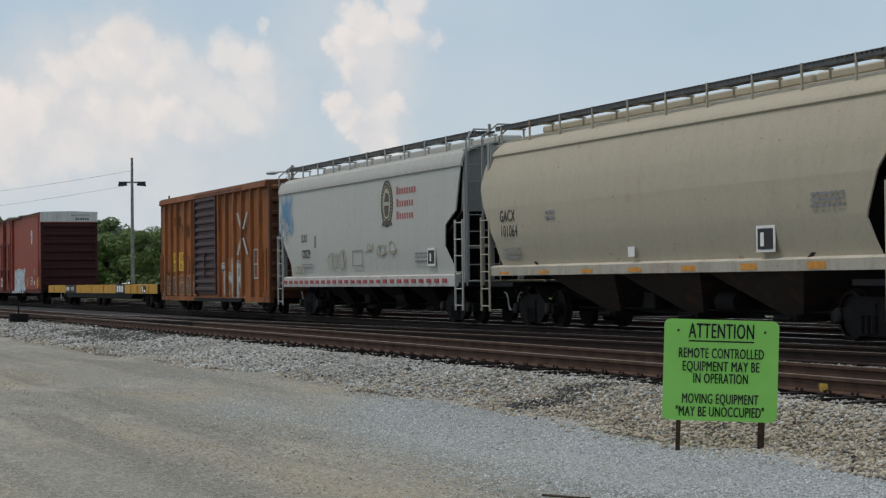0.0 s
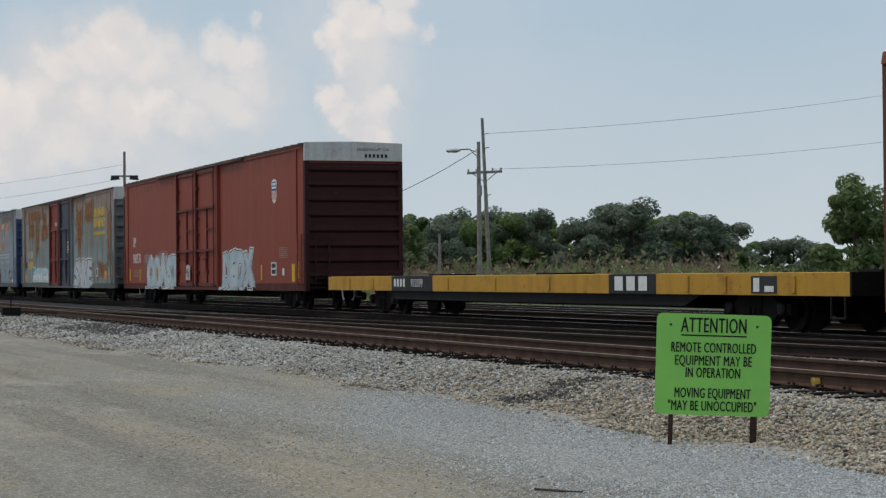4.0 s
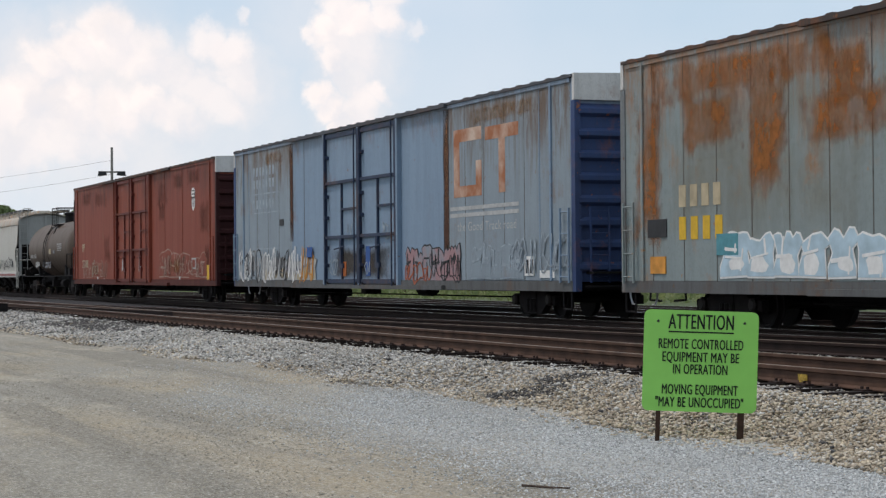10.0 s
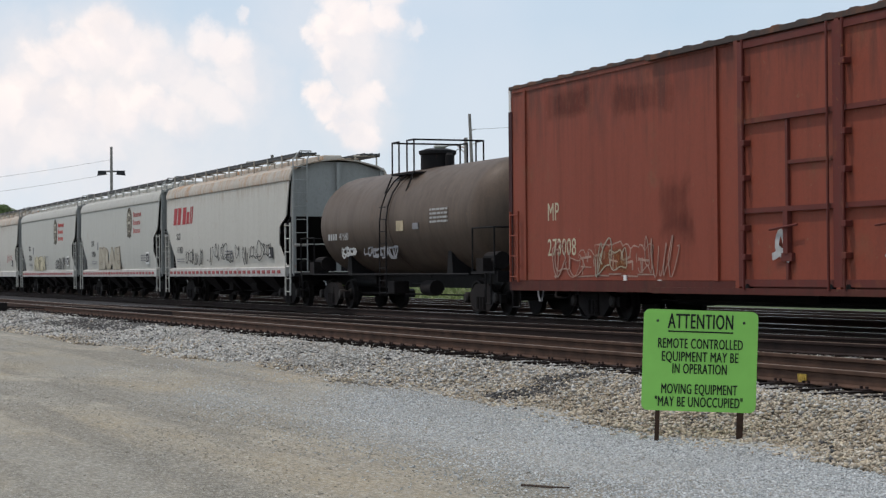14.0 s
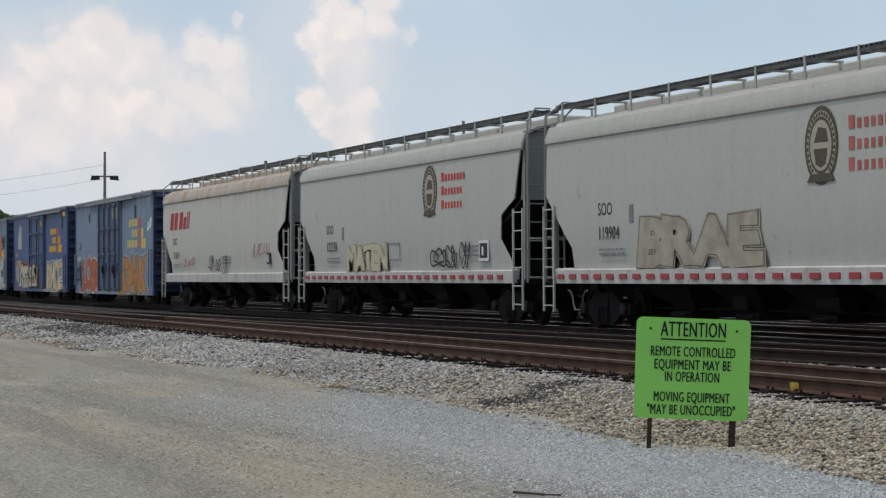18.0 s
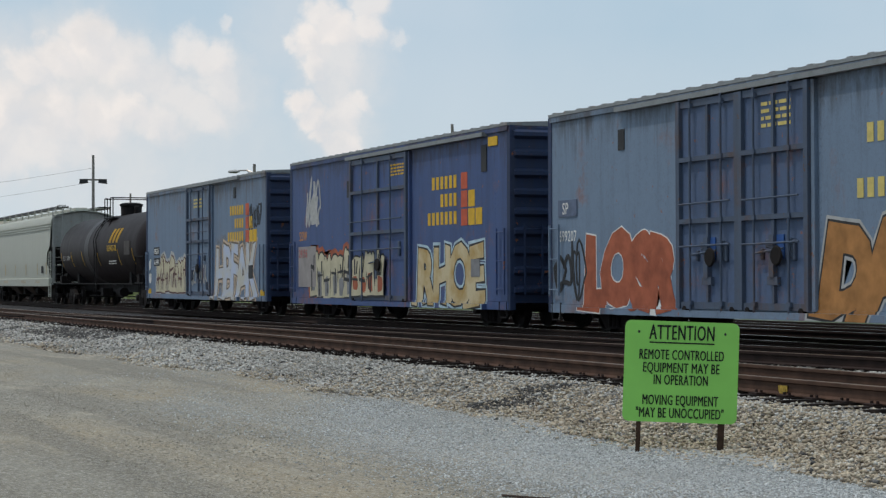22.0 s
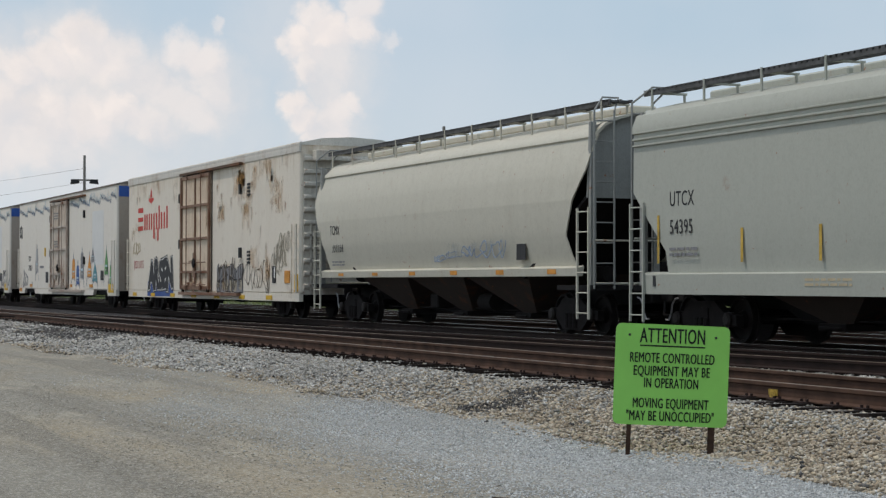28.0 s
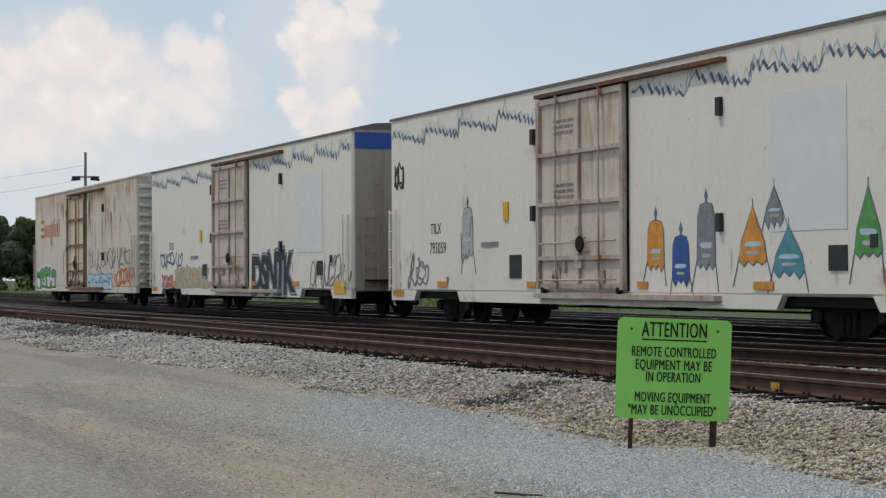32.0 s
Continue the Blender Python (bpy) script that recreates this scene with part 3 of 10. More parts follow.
def streak(parent, mat, x, z0, z1, w, seed, y=-1.558):
    """One soft run of rust down a side: a film of stain on the paint."""
    lean = random.Random(seed).uniform(-0.04, 0.04) * w
    bm = bmesh.new()
    vs = [bm.verts.new(p) for p in ((x - w * 0.85 + lean, y, z0), (x + w * 0.85 + lean, y, z0), (x + w * 0.85, y, z1), (x - w * 0.85, y, z1))]
    bm.faces.new(vs)
    return part("rust_stain", bm, mat, parent)


def film(parent, mat, x0, x1, z0, z1, y=-1.559, name="rust_stain"):
    """A flat film of stain or overpaint on a side."""
    bm = bmesh.new()
    bm.faces.new([bm.verts.new(p) for p in ((x0, y, z0), (x1, y, z0), (x1, y, z1), (x0, y, z1))])
    return part(name, bm, mat, parent)


def blob(rng, cx, cz, w, h, n=11, rag=0.16):
    """An uneven closed outline, fuller at its middle."""
    pts = []
    for i in range(n):
        a = 2 * math.pi * i / n
        sx = math.copysign(abs(math.cos(a)) ** 0.6, math.cos(a))
        sz = math.copysign(abs(math.sin(a)) ** 0.6, math.sin(a))
        k = 1 + rng.uniform(-rag, rag)
        pts.append((cx + sx * w / 2 * k, cz + sz * h / 2 * k))
    return pts


def sign_body(rng, cx, cz, w, h):
    """A bulky made-up sign: heavy foot, pinched waist, pointed or rounded tips."""
    lean = rng.uniform(-0.06, 0.12) * w
    b, t = cz - h / 2, cz + h / 2
    tips = rng.choice((1, 2, 2, 3))
    foot = rng.uniform(0.40, 0.50) * w
    pts = [(cx - foot, b + rng.uniform(0, 0.05) * h), (cx + foot, b + rng.uniform(0, 0.05) * h), (cx + foot * 0.95, b + 0.22 * h), (cx + foot * rng.uniform(0.62, 0.9) + lean * 0.5, cz + rng.uniform(-0.05, 0.1) * h)]
    top = []
    for k in range(tips):
        u0, u1 = -1 + 2 * k / tips, -1 + 2 * (k + 1) / tips
        m = (u0 + u1) / 2
        dip = rng.uniform(0.05, 0.3)
        hh = t - rng.uniform(0, 0.14) * h
        top += [(cx + u0 * w * 0.46 + lean, t - dip * h), (cx + (m - 0.2 / tips) * w * 0.46 + lean, hh), (cx + (m + 0.35 / tips) * w * 0.46 + lean, hh - rng.uniform(-0.04, 0.06) * h)]
    top.append((cx + w * 0.46 + lean, t - rng.uniform(0.08, 0.3) * h))
    pts += top[::-1]
    pts.append((cx - foot * rng.uniform(0.62, 0.9) + lean * 0.5, cz + rng.uniform(-0.05, 0.1) * h))
    pts.append((cx - foot * 0.95, b + 0.22 * h))
    return pts


def swell(pts, cx, cz, d):
    """The outline pushed outwards by d."""
    n = len(pts)
    out = []
    for i, p in enumerate(pts):
        a, c = Vector(pts[i - 1]), Vector(pts[(i + 1) % n])
        e = (c - a).normalized()
        out.append((p[0] + e.y * d, p[1] - e.x * d))
    return out


def thick(bm, p, q, k, y0, y1):
    d = Vector((q[0] - p[0], q[1] - p[1]))
    n = Vector((-d.y, d.x)).normalized() * k
    e = d.normalized() * k * 0.5
    a, b = Vector(p) - e, Vector(q) + e
    prism(bm, [tuple(a - n * 0.9), tuple(b - n * 0.8), tuple(b + e * 0.8), tuple(b + n * 0.85), tuple(a + n), tuple(a - e * 0.6)], y0, y1, "y")


def graffiti(parent, y, x0, x1, z0, z1, n, fill, edge, seed, extra=None, halo=None):
    """Sprayed tag: a row of bulky made-up signs with an outline and inner cuts; no real letters."""
    rng = random.Random(seed)
    w = (x1 - x0) / n
    for i in range(n):
        h = (z1 - z0) * rng.uniform(0.82, 1.0)
        cx, cz, cw = x0 + w * (i + 0.5) + rng.uniform(-0.05, 0.05) * w, z0 + h / 2 + rng.uniform(0, 0.06) * h, w * rng.uniform(1.10, 1.26)
        d = 0.0012 * (i % 3)
        rim = max(0.026, min(0.07, h * 0.046))
        body = sign_body(rng, cx, cz, cw, h * 0.94)
        bm = bmesh.new()
        prism(bm, swell(body, cx, cz, rim), y - 0.004 - d, y, "y")
        letter = part("spray_outline", bm, edge, parent)
        bm = bmesh.new()
        prism(bm, body, y - 0.009 - d, y, "y")
        part("spray_fill", bm, fill, letter)
        if extra:
            bm = bmesh.new()
            prism(bm, blob(rng, cx + rng.uniform(-0.15, 0.15) * cw, cz - h * 0.2, cw * 0.55, h * rng.uniform(0.25, 0.5), 9, 0.25), y - 0.0115 - d, y, "y")
            part("spray_accent", bm, extra, letter)
        # inner cuts in the outline's colour
        for q in range(rng.choice((2, 3, 3, 4))):
            ux = rng.uniform(-0.24, 0.24)
            if q % 2 == 0:
                za, zb = cz + h * rng.uniform(-0.42, -0.2), cz + h * rng.uniform(-0.08, 0.12)
                if rng.random() < 0.45:
                    za, zb = cz + h * rng.uniform(-0.02, 0.1), cz + h * rng.uniform(0.2, 0.36)
                p0, p1 = (cx + ux * cw, za), (cx + (ux + rng.uniform(-0.06, 0.1)) * cw, zb)
            else:
                zz = cz + h * rng.uniform(-0.15, 0.15)
                p0, p1 = (cx - 0.3 * cw, zz), (cx + rng.uniform(0.0, 0.3) * cw, zz + h * rng.uniform(-0.05, 0.1))
            bm = bmesh.new()
            thick(bm, p0, p1, rim * rng.uniform(0.5, 1.0), y - 0.0135 - d - 0.0006 * q, y)
            part("spray_cut", bm, edge, letter)
        if halo:
            bm = bmesh.new()
            prism(bm, swell(body, cx, cz, rim * 3.0), y - 0.0022 - 0.0005 * (i % 3), y, "y")
            part("spray_halo", bm, halo, letter)


GLYPHS = {}


def glyph(ch, fat):
    """Flat outline mesh of one capital in the built-in font, thickened by fat: points and faces."""
    key = (ch, fat)
    if key not in GLYPHS:
        cu = bpy.data.curves.new("glyph", "FONT")
        cu.body, cu.size, cu.offset, cu.resolution_u = ch, 1.0, fat, 3
        ob = bpy.data.objects.new("glyph", cu)
        scene.collection.objects.link(ob)
        me = bpy.data.meshes.new_from_object(ob.evaluated_get(bpy.context.evaluated_depsgraph_get()))
        GLYPHS[key] = ([(v.co.x, v.co.y) for v in me.vertices], [tuple(f.vertices) for f in me.polygons])
        bpy.data.objects.remove(ob)
        bpy.data.curves.remove(cu)
        bpy.data.meshes.remove(me)
    return GLYPHS[key]


def tag(parent, word, x0, x1, z0, z1, fill, edge, seed, clips, fat=0.045, rim=0.03, halo=None, flare=0.2, lean=0.0, spread=1.16, arch=0.06):
    """Fat sprayed capitals with an outline and, where given, an outer glow of paint.
    clips: (from z, to z, y of the steel there), so that the paint follows sill and rail."""
    rng = random.Random(seed)
    n = len(word)
    wide = [max(p[0] for p in glyph(ch, fat)[0]) - min(p[0] for p in glyph(ch, fat)[0]) + 0.15 for ch in word]
    left = x0
    for i, ch in enumerate(word):
        pts, _ = glyph(ch, fat)
        w = (x1 - x0) * wide[i] / sum(wide)
        lo = (min(p[0] for p in pts), min(p[1] for p in pts))
        hi = (max(p[0] for p in pts), max(p[1] for p in pts))
        cw = w * spread * rng.uniform(0.94, 1.08)
        cx = left + w * 0.5
        left += w
        zb = z0 + rng.uniform(0, 0.05) * (z1 - z0)
        hh = (z1 - zb) * (1 - arch * abs(2 * (i + 0.5) / n - 1) - rng.uniform(0, 0.07))
        tilt, ph, sway = rng.uniform(-0.06, 0.10) * hh, rng.uniform(0, 6.28), rng.uniform(0.02, 0.06)
        slope = lean + rng.uniform(-0.06, 0.06)
        letter = None
        layers = [(fat + rim, edge, 0.003, "spray_outline"), (fat, fill, 0.006, "spray_fill")]
        if halo:
            layers.insert(0, (fat + rim * 2.3, halo, 0.0015, "spray_halo"))
        for f, mat, proud, name in layers:
            co, faces = glyph(ch, f)
            for step, (za, zz, y) in enumerate(clips):
                bm = bmesh.new()
                vs = []
                for px, py in co:
                    u, v = (px - lo[0]) / (hi[0] - lo[0]) - 0.5, (py - lo[1]) / (hi[1] - lo[1])
                    x = cx + u * cw * (1 + flare * (0.5 - v)) + slope * (v - 0.5) * hh + math.sin(5 * v + ph) * sway * cw
                    z = zb + v * hh + tilt * u + 0.03 * hh * math.sin(6 * u + ph)
                    vs.append(bm.verts.new((x, y, z)))
                for q in faces:
                    bm.faces.new([vs[k] for k in q])
                for at_z, flip in ((za, 1), (zz, -1)):
                    bmesh.ops.bisect_plane(bm, geom=bm.verts[:] + bm.edges[:] + bm.faces[:], plane_co=(0, 0, at_z), plane_no=(0, 0, flip), clear_inner=True)
                bmesh.ops.remove_doubles(bm, verts=bm.verts[:], dist=0.0005)
                if not bm.faces:
                    bm.free()
                    continue
                ext = bmesh.ops.extrude_face_region(bm, geom=bm.faces[:])
                d = proud + 0.0008 * (i % 2)
                for v in ext["geom"]:
                    if isinstance(v, bmesh.types.BMVert):
                        v.co.y -= d
                ob = part(name, bm, mat, letter or parent)
                if step:
                    tagged(ob, kind="stuff")
                if letter is None:
                    letter = ob


def long_clips(rail=True):
    """Wall, sill and door rail of a high-cube car, for paint that runs over all three."""
    return ((0.845, 9, SIDE - 0.004), (0.725, 0.845, SIDE - 0.031), (0.615, 0.725, SIDE - 0.141 if rail else SIDE - 0.031))


def short_clips(z0, rail=True):
    """The same for a fifty-foot car whose sill starts at z0."""
    return ((z0 + 0.172, 9, SIDE - 0.004), (z0 + 0.122, z0 + 0.172, SIDE - 0.026), (z0 + 0.002, z0 + 0.122, SIDE - 0.151 if rail else SIDE - 0.026))


def scribble(parent, y, x0, x1, z0, z1, n, mat, seed, wide=0.018):
    """A thin sprayed scrawl: running loops of uneven size; nothing to read."""
    rng = random.Random(seed)
    glyphs = max(1, min(round(n / 5), round((x1 - x0) / (0.46 * (z1 - z0)))))
    cw = (x1 - x0) / glyphs
    for g in range(glyphs):
        bm = bmesh.new()
        turns = rng.uniform(1.5, 2.6)
        lean, ph = rng.uniform(-0.1, 0.35), rng.uniform(0, 6.28)
        ax, az = cw * rng.uniform(0.3, 0.55), (z1 - z0) * rng.uniform(0.28, 0.5)
        k2, p2 = rng.uniform(1.6, 3.3), rng.uniform(0, 6.28)
        zc = z0 + az + (z1 - z0 - 2 * az) * rng.random()
        m = 44
        curve = []
        for k in range(m + 1):
            s = k / m
            a = ph + 2 * math.pi * turns * s
            zz = zc + az * (0.75 * math.sin(a) + 0.25 * math.sin(k2 * a + p2))
            curve.append(Vector((x0 + cw * (g + 0.15 + 0.7 * s) + ax * math.cos(a) * (0.6 + 0.4 * math.sin(p2 + 3 * s)) + lean * (zz - zc), zz)))
        w = wide * rng.uniform(0.7, 1.3)
        ring = []
        for k, p in enumerate(curve):
            e = curve[min(k + 1, m)] - curve[max(k - 1, 0)]
            nn = Vector((-e.y, e.x)).normalized() * w
            f = y - 0.003 - 0.0001 * k
            ring.append([bm.verts.new((c.x, s, c.y)) for c, s in ((p - nn, f), (p + nn, f), (p + nn, y), (p - nn, y))])
        for a, b in zip(ring, ring[1:]):
            for c in range(4):
                bm.faces.new((a[c], a[(c + 1) % 4], b[(c + 1) % 4], b[c]))
        bm.faces.new(ring[0])
        bm.faces.new(ring[-1])
        part("spray_scrawl", bm, mat, parent)

# ---- ground and tracks ----
def sheet(name, mat, xs, ys, zf, parent=None):
    """A grid sheet with heights zf(x, y)."""
    verts = [(x, y, zf(x, y)) for x in xs for y in ys]
    ny = len(ys)
    faces = [(i * ny + j, (i + 1) * ny + j, (i + 1) * ny + j + 1, i * ny + j + 1) for i in range(len(xs) - 1) for j in range(ny - 1)]
    me = bpy.data.meshes.new(name)
    me.from_pydata(verts, [], faces)
    me.materials.append(mat)
    me.polygons.foreach_set("use_smooth", [True] * len(me.polygons))
    ob = new(name, me)
    ob.parent = parent
    return ob


ROAD_Z = -0.31
BED_Z = -0.20


def toe(x):
    """Where the ballast slope meets the road."""
    return 7.35 + 0.16 * math.sin(x * 0.21) + 0.05 * math.sin(x * 0.9 + 1) + (0.018 * (x + 30) if x < -30 else 0)


def land_z(x, y):
    """Height of the ballast and of the land."""
    t = toe(x)
    if y < t:
        return ROAD_Z - 0.02
    if y < t + 2.3:
        s = (y - t) / 2.3
        return ROAD_Z + (BED_Z + 0.04 - ROAD_Z) * (3 * s * s - 2 * s ** 3) + 0.02 * math.sin(x * 1.7 + y)
    return BED_Z


def steps(*spans):
    out = []
    for a, b, d in spans:
        n = max(1, round((b - a) / d))
        out += [a + (b - a) * i / n for i in range(n)]
    return out + [spans[-1][1]]


XS = steps((-2500, -300, 550), (-300, -120, 30), (-120, -60, 4), (-60, 10, 0.7), (10, 100, 15), (100, 2500, 600))
YS = steps((-2500, -100, 600), (-100, -10, 15), (-10, 4, 2), (4, 12, 0.3), (12, 28, 2), (28, 60, 6), (60, 400, 85), (400, 2500, 700))


def whole_z(x, y):
    if y < 6.2:
        return ROAD_Z + 0.012 * math.sin(x * 0.8 + y * 0.5)
    if y > 27:
        return BED_Z + 0.06 - min(0.2, (y - 27) * 0.01)
    return land_z(x, y)


ground = sheet("ground", M_field, XS, YS, lambda x, y: whole_z(x, y) - 0.05)
tagged(ground, "flat grassy land beyond the railway yard", "ground", kind="structure")
road = sheet("road", M_road, steps((-260, -60, 10), (-60, 4, 0.5), (4, 60, 6)), steps((-60, -6, 6), (-6, 9, 0.5)),
             lambda x, y: ROAD_Z + 0.012 * math.sin(x * 0.8 + y * 0.5) + 0.015 * math.sin(y * 1.9 + 0.4 * math.sin(x * 0.2)))
tagged(road, "pale dusty gravel access road beside the tracks", "road", kind="structure")
bed = sheet("ballast_bed", M_ballastbed, steps((-320, -70, 8), (-70, 6, 0.35), (6, 60, 5)), steps((6.3, 11, 0.25), (11, 27, 1.0)), lambda x, y: land_z(x, y) if y > toe(x) - 0.2 else ROAD_Z - 0.08)
tagged(bed, "grey and tan crushed-stone track bed", "track bed", kind="structure")



def cinder_edge(x):
    """Where the clean ballast gives way to the dark bed of the running tracks."""
    return max(13.0, 11.6 + (x + 68) * 0.0838 + 0.12 * math.sin(x * 0.7) + 0.06 * math.sin(x * 2.3))


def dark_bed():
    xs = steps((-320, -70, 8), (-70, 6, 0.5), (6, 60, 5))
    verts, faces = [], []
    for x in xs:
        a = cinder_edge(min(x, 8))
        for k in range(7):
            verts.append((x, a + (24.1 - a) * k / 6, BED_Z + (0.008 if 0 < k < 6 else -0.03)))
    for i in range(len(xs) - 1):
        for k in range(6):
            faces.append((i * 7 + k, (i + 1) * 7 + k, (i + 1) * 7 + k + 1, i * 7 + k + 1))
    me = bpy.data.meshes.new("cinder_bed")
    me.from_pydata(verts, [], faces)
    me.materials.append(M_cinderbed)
    tagged(new("cinder_bed", me), "dark oily cinder bed under the running tracks, train shade in its colour", "track bed", kind="structure")


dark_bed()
strip = sheet("far_ballast", M_farballast, steps((-320, 60, 4)), [24.0, 24.5, 25.5, 26.6, 27.2], lambda x, y: BED_Z + (0.016 if 24.2 < y < 27 else -0.02))
tagged(strip, "pale crushed-stone bed of the furthest yard track", "track bed", kind="structure")


def scatter(name, mat, xs, ys, zs, size, seed, parent=None, flat=0.7):
    """Many angular stones in one mesh; size is an array of diameters."""
    rng = np.random.default_rng(seed)
    n = len(xs)
    tips = np.array([(1, 0, 0), (0, 1, 0), (-1, 0, 0), (0, -1, 0), (0, 0, 1), (0, 0, -1)], float)
    v = tips[None] * rng.uniform(0.7, 1.35, (n, 6, 1)) + rng.normal(0, 0.22, (n, 6, 3))
    v *= rng.uniform(0.65, 1.2, (n, 1, 3))
    q = rng.normal(size=(n, 4))
    q /= np.linalg.norm(q, axis=1, keepdims=True)
    w, x, y, z = q.T
    rot = np.stack([np.stack([1 - 2 * (y * y + z * z), 2 * (x * y - z * w), 2 * (x * z + y * w)], -1),
                    np.stack([2 * (x * y + z * w), 1 - 2 * (x * x + z * z), 2 * (y * z - x * w)], -1),
                    np.stack([2 * (x * z - y * w), 2 * (y * z + x * w), 1 - 2 * (x * x + y * y)], -1)], 1)
    v = np.einsum("nij,nkj->nki", rot, v) * (size[:, None, None] * 0.62)
    v[:, :, 2] *= flat
    v += np.stack([xs, ys, zs], -1)[:, None, :]
    tris = np.array([(0, 1, 4), (1, 2, 4), (2, 3, 4), (3, 0, 4), (1, 0, 5), (2, 1, 5), (3, 2, 5), (0, 3, 5)])
    f = (tris[None] + (np.arange(n) * 6)[:, None, None]).reshape(-1)
    me = bpy.data.meshes.new(name)
    me.vertices.add(n * 6)
    me.vertices.foreach_set("co", v.reshape(-1))
    me.loops.add(len(f))
    me.loops.foreach_set("vertex_index", f.astype(np.int32))
    me.polygons.add(n * 8)
    me.polygons.foreach_set("loop_start", np.arange(0, n * 24, 3, dtype=np.int32))
    me.update(calc_edges=True)
    me.materials.append(mat)
    ob = new(name, me)
    ob.parent = parent
    return ob


def ballast_stones():
    rng = np.random.default_rng(5)
    n = 150000
    # denser towards the camera's end of the slope
    x = -9.5 - 62 * rng.random(n) ** 1.55
    y = 7.0 + 3.95 * rng.random(n)
    t = np.array([toe(a) for a in x])
    keep = (y > t - 0.1 + rng.normal(0, 0.16, n)) & ((y < 10.3) | (rng.random(n) < 0.75))
    x, y = x[keep], y[keep]
    z = np.array([land_z(a, b) for a, b in zip(x, y)]) - 0.022 * np.clip((y - 10.1) / 0.3, 0, 1)
    s = rng.uniform(0.020, 0.046, len(x)) * np.where(x < -40, 1.6, np.where(x < -28, 1.25, 1.0))
    mid = -18.1 - (y - 7.8) * 0.92
    cind = (np.abs(x - mid + 0.15 * np.sin(y * 5)) < 0.26 + 0.24 * rng.random(len(x))) & (y > 7.75) & (y < 9.6)
    cind2 = (np.abs(x + 46.5 + 1.5 * np.sin(y * 2)) < 4.5) & (y > 8.3)
    dark = (cind | cind2) & (rng.random(len(x)) < 0.7)
    odd = rng.random(len(x)) < 0.010
    dark |= odd
    dark |= rng.random(len(x)) < 0.35 * np.clip((-35 - x) / 11, 0, 1)
    s = np.where(odd, s * 1.7, s)
    z = z + rng.normal(0, 0.011, len(x))
    warm = rng.random(len(x)) < np.clip((x + 27) / 12, 0.08, 0.9) * np.clip(1.25 - (y - 7.3) / 4.5, 0.4, 1)
    low = y - np.array([toe(a) for a in x])
    warm |= (x < -22) & (rng.random(len(x)) < 0.75 * np.clip(1 - low / (0.55 + 0.35 * np.sin(x * 0.9) + 0.2 * np.sin(x * 2.7)), 0, 1))
    for name, label, m, pick in (("ballast_slope", "loose grey crushed-stone ballast shoulder", M_ballast, ~dark & ~warm), ("tan_ballast_slope", "loose tan crushed-stone ballast shoulder", M_ballast_tan, ~dark & warm)):
        tagged(scatter(name, m, x[pick], y[pick], z[pick] + 0.008, s[pick], 6), label, "ballast", kind="stuff")
    tagged(scatter("cinder_patch", M_cinder, x[dark], y[dark], z[dark] + 0.012, s[dark] * 0.8, 7), "dark cinder spill across the ballast shoulder", "cinders", kind="stuff")
    n = 42000
    x = -10 - 58 * rng.random(n) ** 1.3
    y = 12.7 + 4.6 * rng.random(n)
    ok = y < np.array([cinder_edge(a) for a in x])
    x, y = x[ok], y[ok]
    n = len(x)
    tagged(scatter("track_ballast", M_ballast, x, y, np.full(n, BED_Z + 0.002), rng.uniform(0.03, 0.055, n), 8), "crushed stone between the sleepers", "ballast", kind="stuff")

    def road_z(x, y):
        return ROAD_Z + 0.012 * np.sin(x * 0.8 + y * 0.5) + 0.015 * np.sin(y * 1.9 + 0.4 * np.sin(x * 0.2))
    n = 90000
    x = -9.5 - 19 * rng.random(n) ** 1.2
    y = 5.0 + 2.5 * rng.random(n) ** 0.7 + rng.normal(0, 0.45, n)
    soft = np.clip((x + 22.5) / 8 + 0.25 * np.sin(y * 3 + x), 0.05, 1)
    keep = (y < np.array([toe(a) for a in x]) + 0.15) & (rng.random(n) < soft)
    x, y = x[keep], y[keep]
    tagged(scatter("gravel_strip", M_gravel, x, y, road_z(x, y) + 0.001, rng.uniform(0.009, 0.021, len(x)), 9, flat=0.7), "loose blue-grey gravel strip along the ballast toe", "gravel", kind="stuff")
    n = 60000
    x = -9 - 30 * rng.random(n) ** 1.4
    y = 1.5 + 5.0 * rng.random(n)
    drift = 0.5 + 0.3 * np.sin(y * 4.3 + 0.5 * np.sin(x * 0.6)) + 0.25 * np.sin(x * 0.9 + y * 2.1) + 0.2 * np.sin(x * 2.3 - y * 5)
    keep = rng.random(n) < np.clip(drift, 0.08, 1)
    x, y = x[keep], y[keep]
    n = len(x)
    tagged(scatter("road_gravel", M_roadstone, x, y, road_z(x, y) + 0.0, rng.uniform(0.008, 0.018, n) * np.where(rng.random(n) < 0.02, 1.8, 1), 10, flat=0.6), "scattered small stones on the dusty road", "gravel", kind="stuff")
    bm = bmesh.new()
    rod(bm, (0, 0, 0.01), (0.24, 0.1, 0.015), 0.008, 5)
    rod(bm, (0.24, 0.1, 0.015), (0.42, 0.13, 0.03), 0.006, 5)
    st = part("stick", bm, M_bark)
    st.location = (-10.95, 4.85, ROAD_Z + 0.01)
    tagged(st, "short dry stick lying on the gravel road", "stick")


ballast_stones()

RAIL = [(-0.07, -0.172), (0.07, -0.172), (0.07, -0.16), (0.012, -0.14), (0.010, -0.05), (0.036, -0.036), (0.036, -0.006), (0.028, 0.0), (-0.028, 0.0), (-0.036, -0.006), (-0.036, -0.036), (-0.010, -0.05), (-0.012, -0.14), (-0.07, -0.16)]


